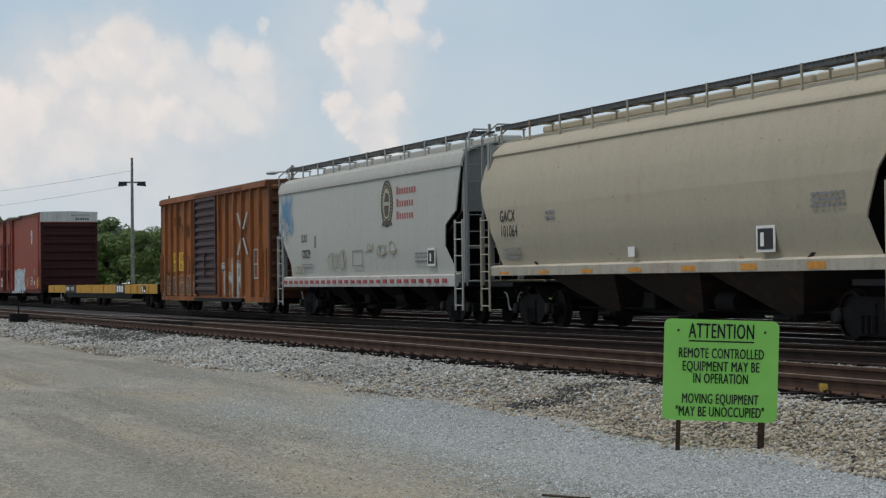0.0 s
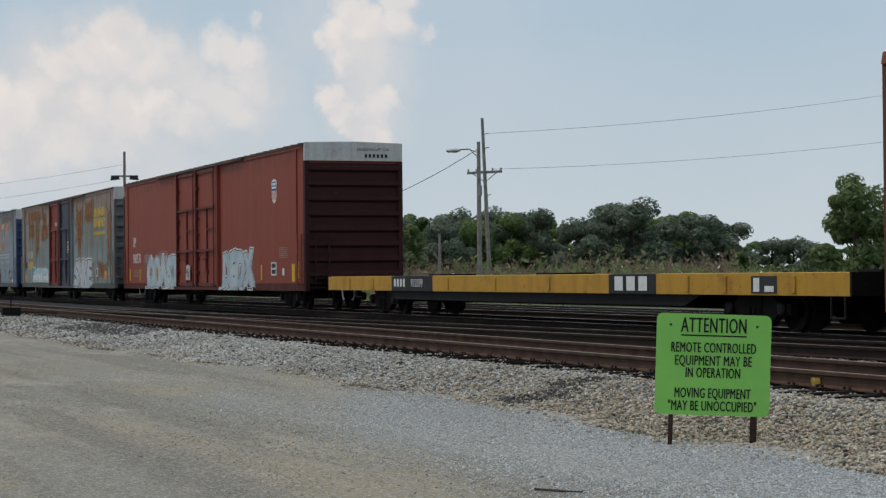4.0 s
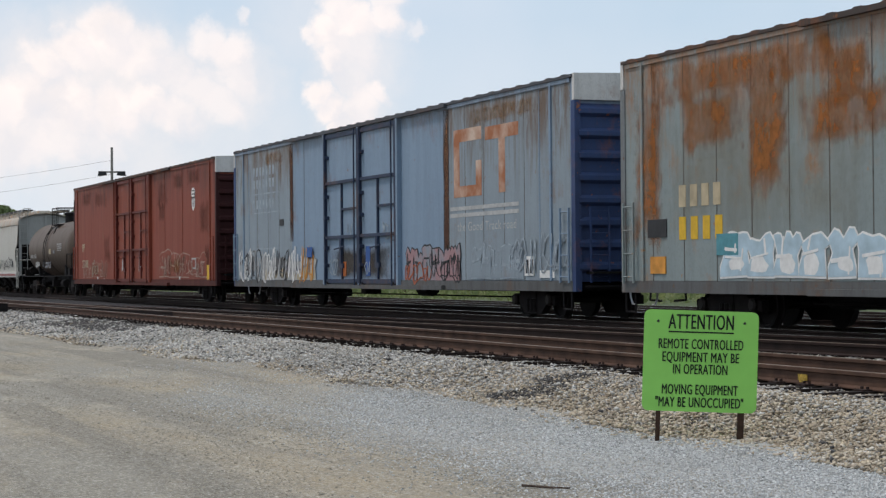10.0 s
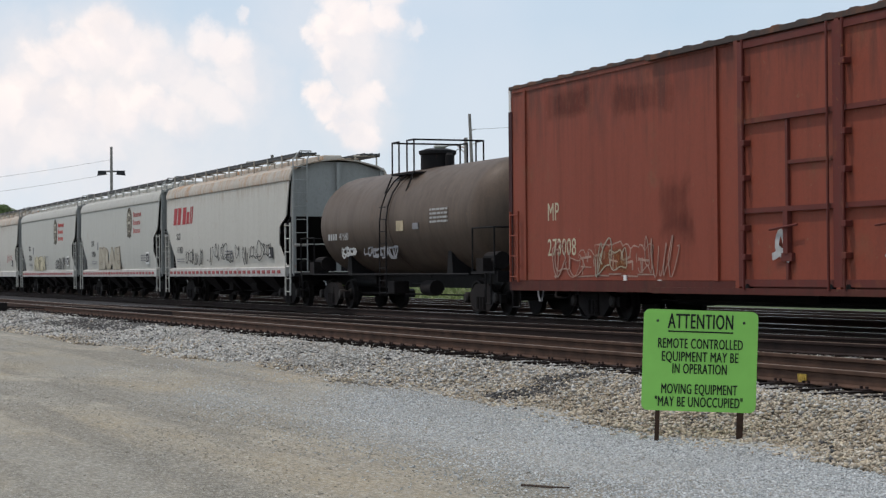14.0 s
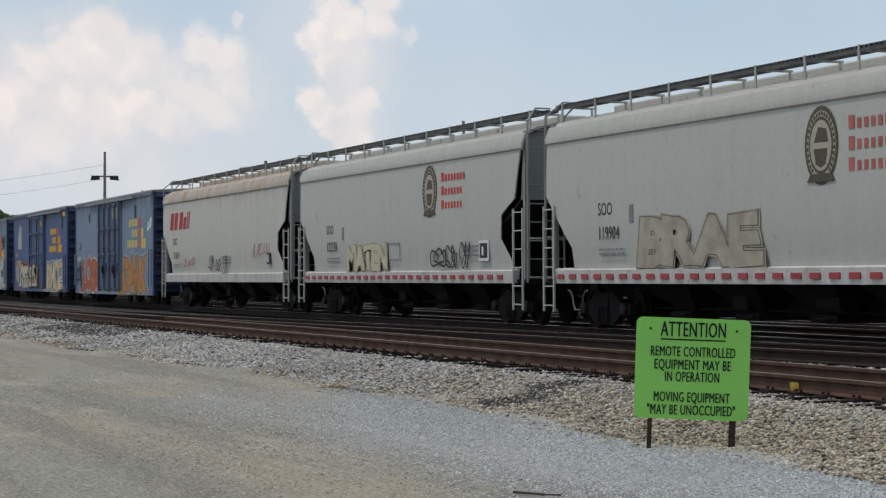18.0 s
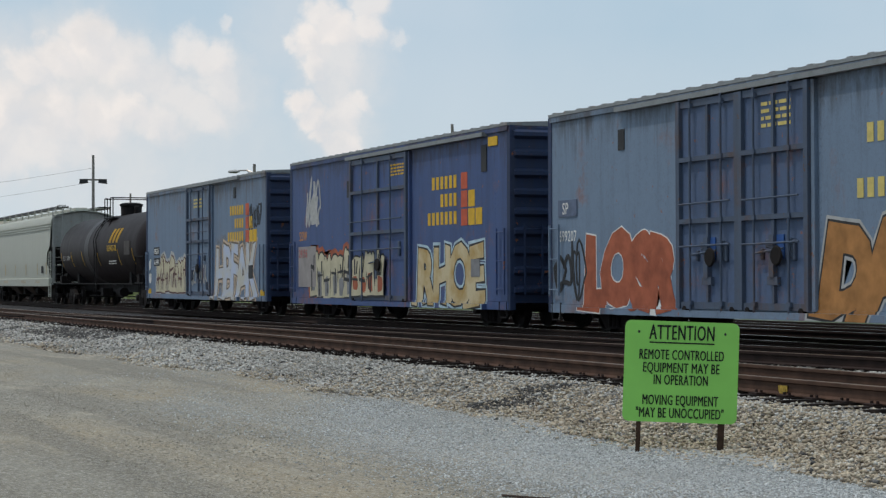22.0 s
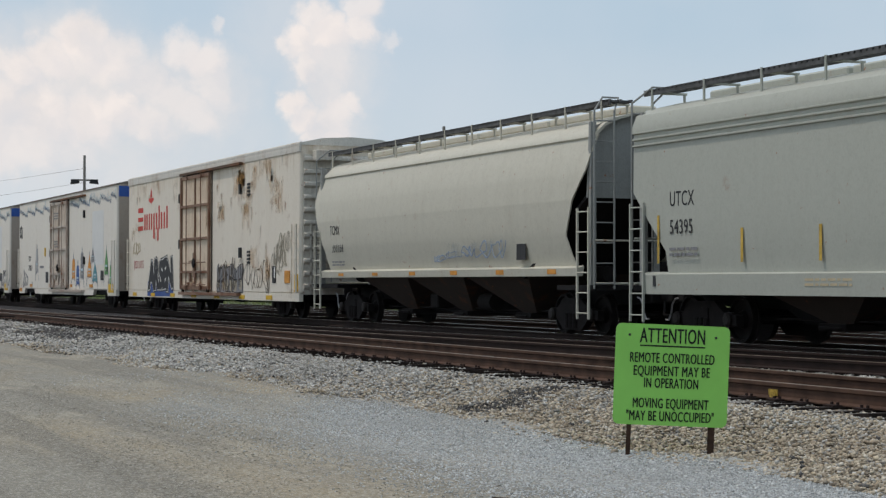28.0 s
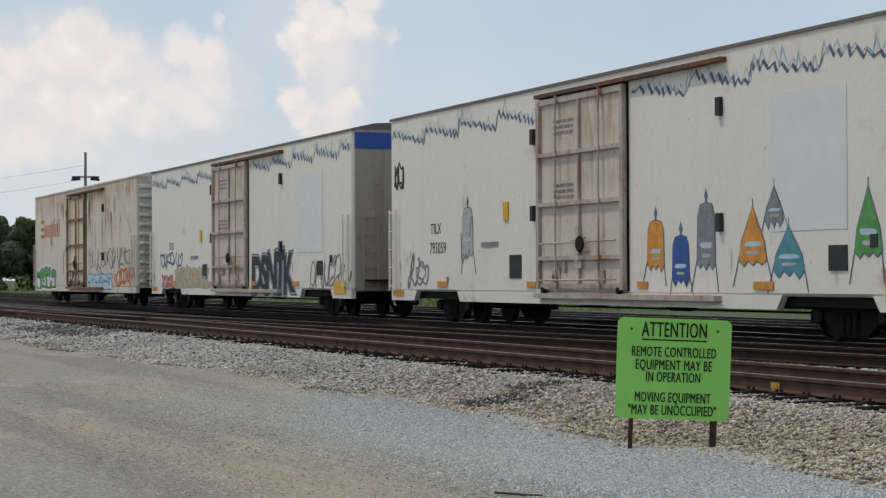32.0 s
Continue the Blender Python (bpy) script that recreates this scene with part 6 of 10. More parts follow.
        low = [(c - 0.3, -0.55, 0.38), (c + 0.3, -0.55, 0.38), (c + 0.3, 0.55, 0.38), (c - 0.3, 0.55, 0.38)]
        tv, lv = [bm.verts.new(p) for p in top], [bm.verts.new(p) for p in low]
        for k in range(4):
            bm.faces.new((tv[k], tv[(k + 1) % 4], lv[(k + 1) % 4], lv[k]))
        bm.faces.new(tv)
        bm.faces.new(lv)
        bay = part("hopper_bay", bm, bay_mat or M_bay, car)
        bm = bmesh.new()
        box(bm, c - 0.4, c + 0.4, -0.75, 0.75, 0.28, 0.40)
        rod(bm, (c - 0.3, -0.8, 0.33), (c + 0.3, -0.8, 0.33), 0.03)
        part("outlet_gate", bevelled(bm, 0.01), M_frame, bay)
    # roof walk with brackets, hatches
    wm = walk_mat or M_grating
    for s in (-1, 1):
        bm = bmesh.new()
        y0 = s * (1.02 if style == "flat" else 0.92)
        nb = 120
        for k in range(3):
            yy = y0 + s * (k - 1) * 0.24
            box(bm, -h - 0.1, h + 0.1, yy - 0.02, yy + 0.02, 4.58 if k == 2 else 4.63, 4.69)
        for k in range(nb):
            x = -h + 2 * h * k / (nb - 1)
            box(bm, x - 0.03, x + 0.03, y0 - 0.26, y0 + 0.26, 4.64, 4.68)
        part("running_board", bm, wm, car, "steel grating walkway")
        n = 11
        for k in range(n):
            x = -h + 0.25 + (2 * h - 0.5) * k / (n - 1)
            bm = bmesh.new()
            ye, ze = (s * 1.29, 4.30) if style == "flat" else (s * 1.17, 4.23)
            for p, q in (((x, ye, ze - 0.03), (x, ye, 4.70)), ((x, ye, 4.62), (x, s * 0.55, 4.62)), ((x, s * 0.6, 4.62), (x, s * 0.6, 4.44))):
                rod(bm, p, q, 0.026, 5)
            part("walk_bracket", bm, posts_mat, car)
    for k in range(4):
        a = -h + 0.6 + (2 * h - 1.2) * k / 4
        bm = bmesh.new()
        box(bm, a + 0.06, a + (2 * h - 1.2) / 4 - 0.06, -0.3, 0.3, 4.50, 4.66)
        part("roof_hatch", bevelled(bm, 0.03), roof_mat, car)
    # end ladders up to the roof, with the hoops above them
    for s in (-1, 1):
        x = s * (h + 0.12)
        z_top = 4.45
        bm = bmesh.new()
        for y in (-1.52, -1.08):
            rod(bm, (x, y, 0.95), (x, y, z_top), 0.022)
            rod(bm, (x, y, z_top), (x - s * 0.25, y * 0.8, z_top + 0.29), 0.02)
        rod(bm, (x - s * 0.25, -1.52 * 0.8, z_top + 0.29), (x - s * 0.25, -1.08 * 0.8, z_top + 0.29), 0.02)
        for k in range(9):
            z = 1.05 + k * 0.4
            rod(bm, (x, -1.52, z), (x, -1.08, z), 0.014, 5)
        part("end_ladder", bm, end_mat, car)
        ladder(car, posts_mat, s * (h - 0.22), -1.60, 0.35, 2.55, 0.5, "x", 6)
        bm = bmesh.new()
        rod(bm, (s * (h + 0.05), -1.5, 1.05), (s * (h + 0.05), 1.5, 1.05), 0.025)
        rod(bm, (s * (h + 0.05), -1.5, 1.9), (s * (h + 0.05), 1.5, 1.9), 0.02)
        part("end_rail", bm, posts_mat, car)
    running_gear(car, h - 1.75, h + 0.15)
    return car


def tank_car(u, label, shell_mat, L=14.0, R=1.42, zc=2.35, shell=None, under=None, plat_x=1.6, bands=(), rail_mat=None, band_w=0.15):
    """Cylindrical tank on a stub sill, with manway platform on top."""
    car = thing("tank_car", label, "tank car", "cars of the freight train", m=pose(u, TRACK_Y, 0))
    under, rail_mat = under or M_black, rail_mat or M_black
    a, b = shell
    bm = bmesh.new()
    prof = [(a + 0.9 - 0.9 * math.cos(math.pi / 2 * k / 7), max(0.06, R * math.sin(math.pi / 2 * k / 7))) for k in range(8)]
    prof += [(b - 0.9 + 0.9 * math.cos(math.pi / 2 * k / 7), max(0.06, R * math.sin(math.pi / 2 * k / 7))) for k in range(7, -1, -1)]
    lathe(bm, prof, 40, "x", (0, 0, zc))
    part("tank_shell", bm, shell_mat, car, smooth=True)
    for x in bands:
        bm = bmesh.new()
        lathe(bm, [(x - band_w - 0.01, R + 0.002), (x - band_w, R + 0.014), (x + band_w, R + 0.014), (x + band_w + 0.01, R + 0.002)], 40, "x", (0, 0, zc))
        part("shell_band", bm, shell_mat if band_w < 0.2 else M_band, car, smooth=True)
    for s in (-1, 1):
        bm = bmesh.new()
        xe = s * L / 2
        xi = s * (L / 2 - 3.6)
        box(bm, min(xi, xe), max(xi, xe), -0.35, 0.35, 0.7, 1.05)
        box(bm, xe - 0.06, xe + 0.06, -1.45, 1.45, 0.8, 1.05)
        prism(bm, [(xi - 0.2, 0.95), (xi + 0.2, 0.95), (xi + 0.1, 1.6), (xi - 0.1, 1.6)], -1.15, 1.15, "y")
        box(bm, min(xe, xe - s * 1.4), max(xe, xe - s * 1.4), -1.5, 1.5, 0.98, 1.04)
        part("stub_sill", bm, under, car)
        bm = bmesh.new()
        for y in (-1.48, 1.48):
            rod(bm, (xe - s * 0.05, y, 1.0), (xe - s * 0.05, y, 2.05), 0.022)
            rod(bm, (xe - s * 1.35, y, 1.0), (xe - s * 1.35, y, 2.05), 0.022)
            rod(bm, (xe - s * 0.05, y, 2.05), (xe - s * 1.35, y, 2.05), 0.022)
        rod(bm, (xe - s * 0.05, -1.48, 2.05), (xe - s * 0.05, 1.48, 2.05), 0.022)
        part("end_handrail", bm, rail_mat, car)
        bm = bmesh.new()
        lathe(bm, [(xe - s * 1.3, 0.2), (xe - s * 0.6, 0.2)], 12, "x", (0, -1.05, 1.3))
        box(bm, xe - s * 1.0 - 0.2, xe - s * 1.0 + 0.2, -1.45, -1.0, 1.02, 1.35)
        part("brake_cylinder", bm, M_frame, car)
        bm = bmesh.new()
        for y in (-1.55, 1.55):
            if y > 0:
                part("side_handrail", bm, rail_mat, car)
                bm = bmesh.new()
            rod(bm, (xe - s * 1.4, y, 0.98), (0, y, 0.98), 0.022)
            rod(bm, (xe - s * 0.4, y, 0.3), (xe - s * 0.4, y, 1.0), 0.02)
            rod(bm, (xe - s * 0.1, y, 0.3), (xe - s * 0.1, y, 1.0), 0.02)
            rod(bm, (xe - s * 0.1, y, 0.3), (xe - s * 0.4, y, 0.3), 0.02)
        part("side_handrail", bm, rail_mat, car)
    # manway, valves and the railed platform
    px = plat_x
    bm = bmesh.new()
    lathe(bm, [(zc + R - 0.06, 0.45), (zc + R + 0.32, 0.45), (zc + R + 0.36, 0.5), (zc + R + 0.44, 0.5), (zc + R + 0.5, 0.3)], 20, "z", (px, 0, 0))
    part("manway", bm, under, car, smooth=True)
    for dx in (-0.62, 0.6):
        bm = bmesh.new()
        lathe(bm, [(zc + R - 0.05, 0.11), (zc + R + 0.3, 0.11), (zc + R + 0.36, 0.06)], 10, "z", (px + dx, 0.1, 0))
        part("valve", bm, under, car)
    bm = bmesh.new()
    z = zc + R - 0.22
    for y0, y1 in ((-1.0, -0.5), (0.5, 1.0)):
        if y0 > 0:
            part("platform", bm, under, car)
            bm = bmesh.new()
        box(bm, px - 0.85, px + 0.85, y0, y1, z + 0.02, z + 0.07)
        for dx in (-0.8, 0.8):
            rod(bm, (px + dx, y0, z), (px + dx, y0 * 1.2 if y0 < 0 else y0, z - 0.45), 0.025)
    plat = part("platform", bm, under, car)
    for y in (-0.98, 0.98):
        for dx in (-0.82, -0.3, 0.3, 0.82):
            bm = bmesh.new()
            rod(bm, (px + dx, y, z + 0.05), (px + dx, y, z + 0.9), 0.024)
            part("railing_post", bm, under, plat)
        for a0, b0 in ((-0.82, -0.3), (0.3, 0.82)):
            bm = bmesh.new()
            rod(bm, (px + a0, y, z + 0.9), (px + b0, y, z + 0.9), 0.024)
            part("top_rail", bm, under, plat)
    for dx in (-0.82, 0.82):
        bm = bmesh.new()
        rod(bm, (px + dx, -0.98, z + 0.9), (px + dx, 0.98, z + 0.9), 0.024)
        part("top_rail", bm, under, plat)
    # ladder that follows the shell
    bm = bmesh.new()
    for dx in (-0.25, 0.25):
        pts = [(px + dx, -1.56, 0.4), (px + dx, -1.56, zc)] + [(px + dx, -(R + 0.13) * math.cos(radians(k * 14)), zc + (R + 0.13) * math.sin(radians(k * 14))) for k in range(1, 5)]
        for p, q in zip(pts, pts[1:]):
            rod(bm, p, q, 0.02, 5)
    for k in range(8):
        zz = 0.5 + k * 0.32
        rod(bm, (px - 0.25, -1.56, zz), (px + 0.25, -1.56, zz), 0.013, 5)
    part("side_ladder", bm, rail_mat, car)
    bm = bmesh.new()
    lathe(bm, [(zc - R - 0.42, 0.16), (zc - R - 0.1, 0.2), (zc - R + 0.1, 0.3)], 12, "z", ((a + b) / 2, 0, 0))
    rod(bm, ((a + b) / 2 - 0.6, -0.5, zc - R - 0.25), ((a + b) / 2 + 0.6, -0.5, zc - R - 0.25), 0.05)
    part("bottom_outlet", bm, under, car)
    running_gear(car, L / 2 - 1.75, L / 2 + 0.1, sill=0.62)
    return car


def flat_car(u, label, L=27.1):
    car = thing("flat_car", label, "flat car", "cars of the freight train", m=pose(u, TRACK_Y, 0))
    h = L / 2
    bm = bmesh.new()
    box(bm, -h, h, -1.45, 1.45, 0.95, 1.03)
    part("deck", bm, M_deck, car)
    for s in (-1, 1):
        spans = [(-h, -8.1, M_flat), (-8.1, -5.05, M_flatblack), (-5.05, 4.9, M_flat), (4.9, 6.95, M_flatblack), (6.95, h, M_flat)] if s < 0 else [(-h, h, M_flat)]
        for a, b, m in spans:
            bm = bmesh.new()
            y = s * 1.5
            prism(bm, [(y, 0.66), (y, 1.04), (y - s * 0.12, 1.05), (y - s * 0.12, 1.0), (y - s * 0.03, 0.98), (y - s * 0.03, 0.72), (y - s * 0.12, 0.70), (y - s * 0.12, 0.66)], a, b, "x")
            part("side_sill", bm, m, car)
        for x in (-11.6, -9.6, -4.0, -1.0, 2.0, 8.2, 9.6, 11.9):
            bm = bmesh.new()
            box(bm, x - 0.06, x + 0.06, min(s * 1.48, s * 1.53), max(s * 1.48, s * 1.53), 0.70, 1.0)
            part("stake_pocket", bevelled(bm, 0.01), M_flat, car)
        bm = bmesh.new()
        box(bm, min(s * h, s * (h + 0.06)), max(s * h, s * (h + 0.06)), -1.5, 1.5, 0.66, 1.05)
        part("end_sill", bm, M_black, car)
        bm = bmesh.new()
        rod(bm, (s * (h - 0.1), -1.52, 0.66), (s * (h - 0.1), -1.52, 0.3), 0.02)
        rod(bm, (s * (h - 0.5), -1.52, 0.66), (s * (h - 0.5), -1.52, 0.3), 0.02)
        rod(bm, (s * (h - 0.1), -1.52, 0.3), (s * (h - 0.5), -1.52, 0.3), 0.02)
        part("step", bm, M_black, car)
    for s in (-1, 1):
        bm = bmesh.new()
        prism(bm, [(-h + 4.9, 0.68), (h - 4.9, 0.68), (h - 5.6, 0.44), (-h + 5.6, 0.44)], min(s * 1.38, s * 1.44), max(s * 1.38, s * 1.44), "y")
        part("lower_sill", bm, M_black, car)
    bm = bmesh.new()
    prism(bm, [(-h + 0.2, 0.95), (h - 0.2, 0.95), (h - 3.5, 0.7), (7, 0.42), (-7, 0.42), (-h + 3.5, 0.7)], -0.4, 0.4, "y")
    for x in np.linspace(-h + 0.6, h - 0.6, 17):
        box(bm, x - 0.06, x + 0.06, -1.38, 1.38, 0.75, 0.94)
    part("fishbelly_frame", bm, M_black, car)
    for x, w in ((-7.5, 0.9), (-0.4, 1.1), (12.6, 0.7)):
        bm = bmesh.new()
        box(bm, x - w / 2, x + w / 2, -0.5, 0.5, 1.03, 1.09)
        part("deck_plate", bm, M_frame, car)
    bm = bmesh.new()
    rod(bm, (12.9, 1.2, 1.03), (12.9, 1.2, 1.5), 0.03)
    lathe(bm, [(12.95, 0.2), (12.99, 0.2)], 14, "x", (0, 1.2, 1.55))
    part("brake_stand", bm, M_frame, car)
    running_gear(car, h - 3.6, h + 0.3)
    return car

# ---- paints of the cars ----
M_redstrip = plain("reflector_red", (0.34, 0.05, 0.05), 0.45, 0, 0.15, 4)
# bays and end slopes near black: shade under the hoppers is in the colour
M_bay = paint("hopper_bay_shaded", (0.012, 0.0095, 0.010), 0.15, 0.3, 0.8, 0.05, (0.04, 0.022, 0.016), (0.022, 0.017, 0.016))
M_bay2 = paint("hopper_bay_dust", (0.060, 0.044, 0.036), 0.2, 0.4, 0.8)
M_grating = plain("roofwalk_steel", (0.10, 0.10, 0.10), 0.7, 0.2, 0.3, 6)
M_bluestripe = plain("blue_stripe", (0.035, 0.10, 0.36), 0.5, 0, 0.1, 3)
M_darkrust = paint("dark_rusty_steel", (0.10, 0.065, 0.045), 0.6, 0.3, 0.8)
M_band = plain("worn_grey_band", (0.045, 0.040, 0.042), 0.5, 0, 0.4, 2)
M_deck = plain("worn_deck", (0.10, 0.085, 0.07), 0.9, 0, 0.4, 3)
M_flat = paint("yellow_flat", (0.52, 0.275, 0.032), 0.35, 0.32, 0.6, 0.2, (0.17, 0.07, 0.03))
M_flatblack = paint("black_panel", (0.02, 0.02, 0.022), 0.1, 0.1, 0.6)
M_gacx = paint("tan_grey_hopper", (0.43, 0.38, 0.285), 0.05, 0.10, 0.55, 0.12, dirt_col=(0.16, 0.13, 0.10))
M_gacx_sill = paint("grey_sill", (0.50, 0.455, 0.375), 0.3, 0.35, 0.6)
M_soo = paint("grey_hopper", (0.455, 0.455, 0.415), 0.04, 0.10, 0.5, 0.08, dirt_col=(0.20, 0.185, 0.155))
M_soo_roof = paint("grey_hopper_roof", (0.44, 0.43, 0.39), 0.12, 0.15, 0.5, 0.12, (0.33, 0.20, 0.10))
M_soo_rust = paint("rusty_hopper_roof", (0.46, 0.43, 0.38), 0.95, 0.25, 0.6, 0.12, (0.38, 0.20, 0.085))
# end paints are darker mixes of the sides: shade on the ends is in them
M_soo_end = paint("grey_hopper_end_shaded", (0.30, 0.305, 0.29), 0.1, 0.3, 0.6, 0.1)
M_cprail = paint("pale_grey_hopper", (0.51, 0.495, 0.445), 0.05, 0.12, 0.5, 0.10, dirt_col=(0.20, 0.18, 0.145), runs=(4.0, 0.7, (0.30, 0.21, 0.13), 0.35))
M_sill_white = paint("white_sill", (0.56, 0.54, 0.51), 0.25, 0.35, 0.6)
M_ut = paint("light_grey_hopper", (0.43, 0.44, 0.385), 0.02, 0.06, 0.5, 0.06, dirt_col=(0.22, 0.20, 0.17))
M_tc = paint("cream_grey_hopper", (0.56, 0.535, 0.45), 0.02, 0.08, 0.5, 0.06, dirt_col=(0.22, 0.19, 0.15))
M_rbox = paint("orange_boxcar", (0.31, 0.100, 0.024), 0.75, 0.55, 0.6, 0.4, (0.15, 0.052, 0.020), (0.075, 0.036, 0.02), patch=0.2, runs=(4.35, 1.6, (0.13, 0.048, 0.02), 0.6))
M_rbox_door = paint("dark_door", (0.062, 0.036, 0.038), 0.3, 0.35, 0.6, 0.4, (0.10, 0.05, 0.035))
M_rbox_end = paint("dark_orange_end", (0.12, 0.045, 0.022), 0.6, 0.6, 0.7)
M_up = paint("boxcar_red", (0.265, 0.056, 0.034), 0.08, 0.12, 0.6, 0.12, (0.15, 0.06, 0.03), (0.09, 0.035, 0.028), runs=(5.05, 0.8, (0.09, 0.03, 0.022), 0.35))
# much darker than the side red: dirt, plus the end's shade in the colour
M_up_end = paint("boxcar_red_end_shaded", (0.047, 0.012, 0.0115), 0.12, 0.35, 0.65, 0.05, (0.07, 0.03, 0.02), (0.02, 0.012, 0.011))
M_up_roof = paint("dark_rusty_roof", (0.065, 0.050, 0.045), 0.5, 0.3, 0.75)
M_csx = paint("grey_rusty_boxcar", (0.232, 0.275, 0.272), 0.4, 0.22, 0.6, 0.2, (0.33, 0.145, 0.05), runs=(5.0, 1.6, (0.30, 0.12, 0.04), 0.6))
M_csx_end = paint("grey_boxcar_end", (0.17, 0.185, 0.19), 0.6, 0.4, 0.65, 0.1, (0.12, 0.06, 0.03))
M_csx_red = paint("red_door", (0.20, 0.036, 0.026), 0.2, 0.4, 0.6)
M_csx_dark = paint("slate_door", (0.055, 0.065, 0.085), 0.15, 0.35, 0.6)
M_gt = paint("light_blue_boxcar", (0.205, 0.285, 0.375), 0.2, 0.22, 0.55, 0.25, (0.19, 0.095, 0.055), (0.10, 0.115, 0.135), runs=(5.05, 0.8, (0.12, 0.085, 0.065), 0.4))
M_gt_panel = paint("greyed_blue_panel", (0.245, 0.295, 0.330), 0.3, 0.34, 0.6, 0.3, (0.20, 0.105, 0.06), (0.125, 0.13, 0.13), runs=(5.05, 1.9, (0.14, 0.088, 0.055), 0.8))
M_gt_roof = paint("grey_blue_roof_edge", (0.075, 0.080, 0.090), 0.5, 0.3, 0.7, 0.2, (0.12, 0.065, 0.04))
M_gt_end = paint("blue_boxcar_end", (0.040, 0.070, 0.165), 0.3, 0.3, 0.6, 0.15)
M_mp = paint("brown_red_boxcar", (0.245, 0.056, 0.031), 0.25, 0.30, 0.6, 0.16, (0.20, 0.085, 0.045), dirt_col=(0.075, 0.030, 0.024), runs=(5.0, 1.6, (0.09, 0.032, 0.024), 0.5))
M_gw1 = paint("slate_blue_boxcar", (0.165, 0.228, 0.315), 0.25, 0.25, 0.55, 0.2, runs=(4.45, 0.9, (0.06, 0.055, 0.055), 0.6))
M_gw1_door = paint("blue_plug_door", (0.085, 0.125, 0.215), 0.25, 0.3, 0.6, 0.25)
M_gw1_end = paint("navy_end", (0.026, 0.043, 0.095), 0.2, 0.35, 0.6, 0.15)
M_gw2 = paint("royal_blue_boxcar", (0.055, 0.092, 0.215), 0.3, 0.28, 0.55, 0.25, runs=(4.45, 0.9, (0.045, 0.04, 0.045), 0.6))
M_gw3 = paint("faded_blue_boxcar", (0.145, 0.203, 0.288), 0.25, 0.22, 0.55, 0.2, runs=(4.45, 1.0, (0.10, 0.08, 0.065), 0.6))
M_gwroof = paint("galvanised_roof", (0.23, 0.245, 0.25), 0.15, 0.25, 0.55)
M_tank1 = paint("brown_grimy_tank", (0.105, 0.074, 0.054), 0.3, 0.45, 0.5, 0.4, (0.15, 0.095, 0.06), (0.028, 0.022, 0.019))
M_tankplate = plain("grimy_tank_plate", (0.055, 0.045, 0.04), 0.6, 0, 0.4, 5)
M_tank2 = paint("black_tank", (0.015, 0.009, 0.0095), 0.05, 0.2, 0.55, 0.1, (0.03, 0.02, 0.018), (0.014, 0.010, 0.010))
M_sim = paint("white_rusty_reefer", (0.74, 0.68, 0.585), 0.22, 0.10, 0.6, 0.03, (0.24, 0.12, 0.055), (0.40, 0.31, 0.21), runs=(5.05, 0.9, (0.46, 0.34, 0.21), 0.4))
M_sim_door = paint("rusty_door_bars", (0.27, 0.175, 0.125), 0.95, 0.35, 0.7, 0.1, (0.15, 0.062, 0.032), patch=0.4)
M_sim_end = paint("dull_white_end", (0.62, 0.58, 0.51), 0.6, 0.4, 0.6, 0.1, (0.25, 0.13, 0.07))
M_til = paint("white_reefer", (0.745, 0.70, 0.625), 0.14, 0.10, 0.5, 0.03, (0.30, 0.17, 0.09), (0.40, 0.32, 0.24))
M_til_panel = paint("cream_plug_door", (0.60, 0.525, 0.445), 0.35, 0.3, 0.55, 0.05, (0.30, 0.16, 0.09), (0.36, 0.27, 0.19), runs=(4.8, 2.4, (0.36, 0.24, 0.15), 0.5))
M_til_door = paint("white_door_bars", (0.48, 0.42, 0.36), 0.7, 0.40, 0.55, 0.08, (0.26, 0.12, 0.07))
M_til_end = paint("beige_end", (0.40, 0.34, 0.285), 0.5, 0.4, 0.6, 0.1, (0.24, 0.13, 0.08), patch=0.3)
M_last = paint("yellowed_reefer", (0.66, 0.60, 0.50), 0.5, 0.16, 0.6, 0.06, (0.34, 0.16, 0.07), patch=0.15, runs=(5.05, 1.8, (0.38, 0.20, 0.085), 0.35))

M_gw_frame = paint("dark_blue_door_gear", (0.078, 0.105, 0.155), 0.5, 0.4, 0.6, 0.2, (0.12, 0.07, 0.045))
M_gt_frame = paint("blue_door_gear", (0.030, 0.046, 0.085), 0.4, 0.4, 0.6, 0.2, (0.15, 0.08, 0.05))
M_up_frame = paint("dark_red_door_gear", (0.13, 0.028, 0.021), 0.2, 0.4, 0.6, 0.15)

M_chalk = plain("chalky_spray", (0.36, 0.235, 0.185), 0.75, 0, 0.3, 5)
M_dulltan = plain("dull_tan_spray", (0.36, 0.325, 0.255), 0.7, 0, 0.25, 3)
M_dullbrown = plain("dull_brown_spray", (0.17, 0.10, 0.06), 0.75, 0, 0.35, 3)
M_umber = plain("umber_spray", (0.13, 0.105, 0.08), 0.7, 0, 0.25, 3)

M_run = rust_wash("rust_run", (0.30, 0.135, 0.052), 0.45)
M_runo = rust_wash("orange_rust_run", (0.34, 0.15, 0.055), 0.45)
M_rund = rust_wash("dark_rust_run", (0.12, 0.065, 0.04), 0.5)
M_straw = plain("straw_spray", (0.50, 0.455, 0.32), 0.7, 0, 0.15, 3)


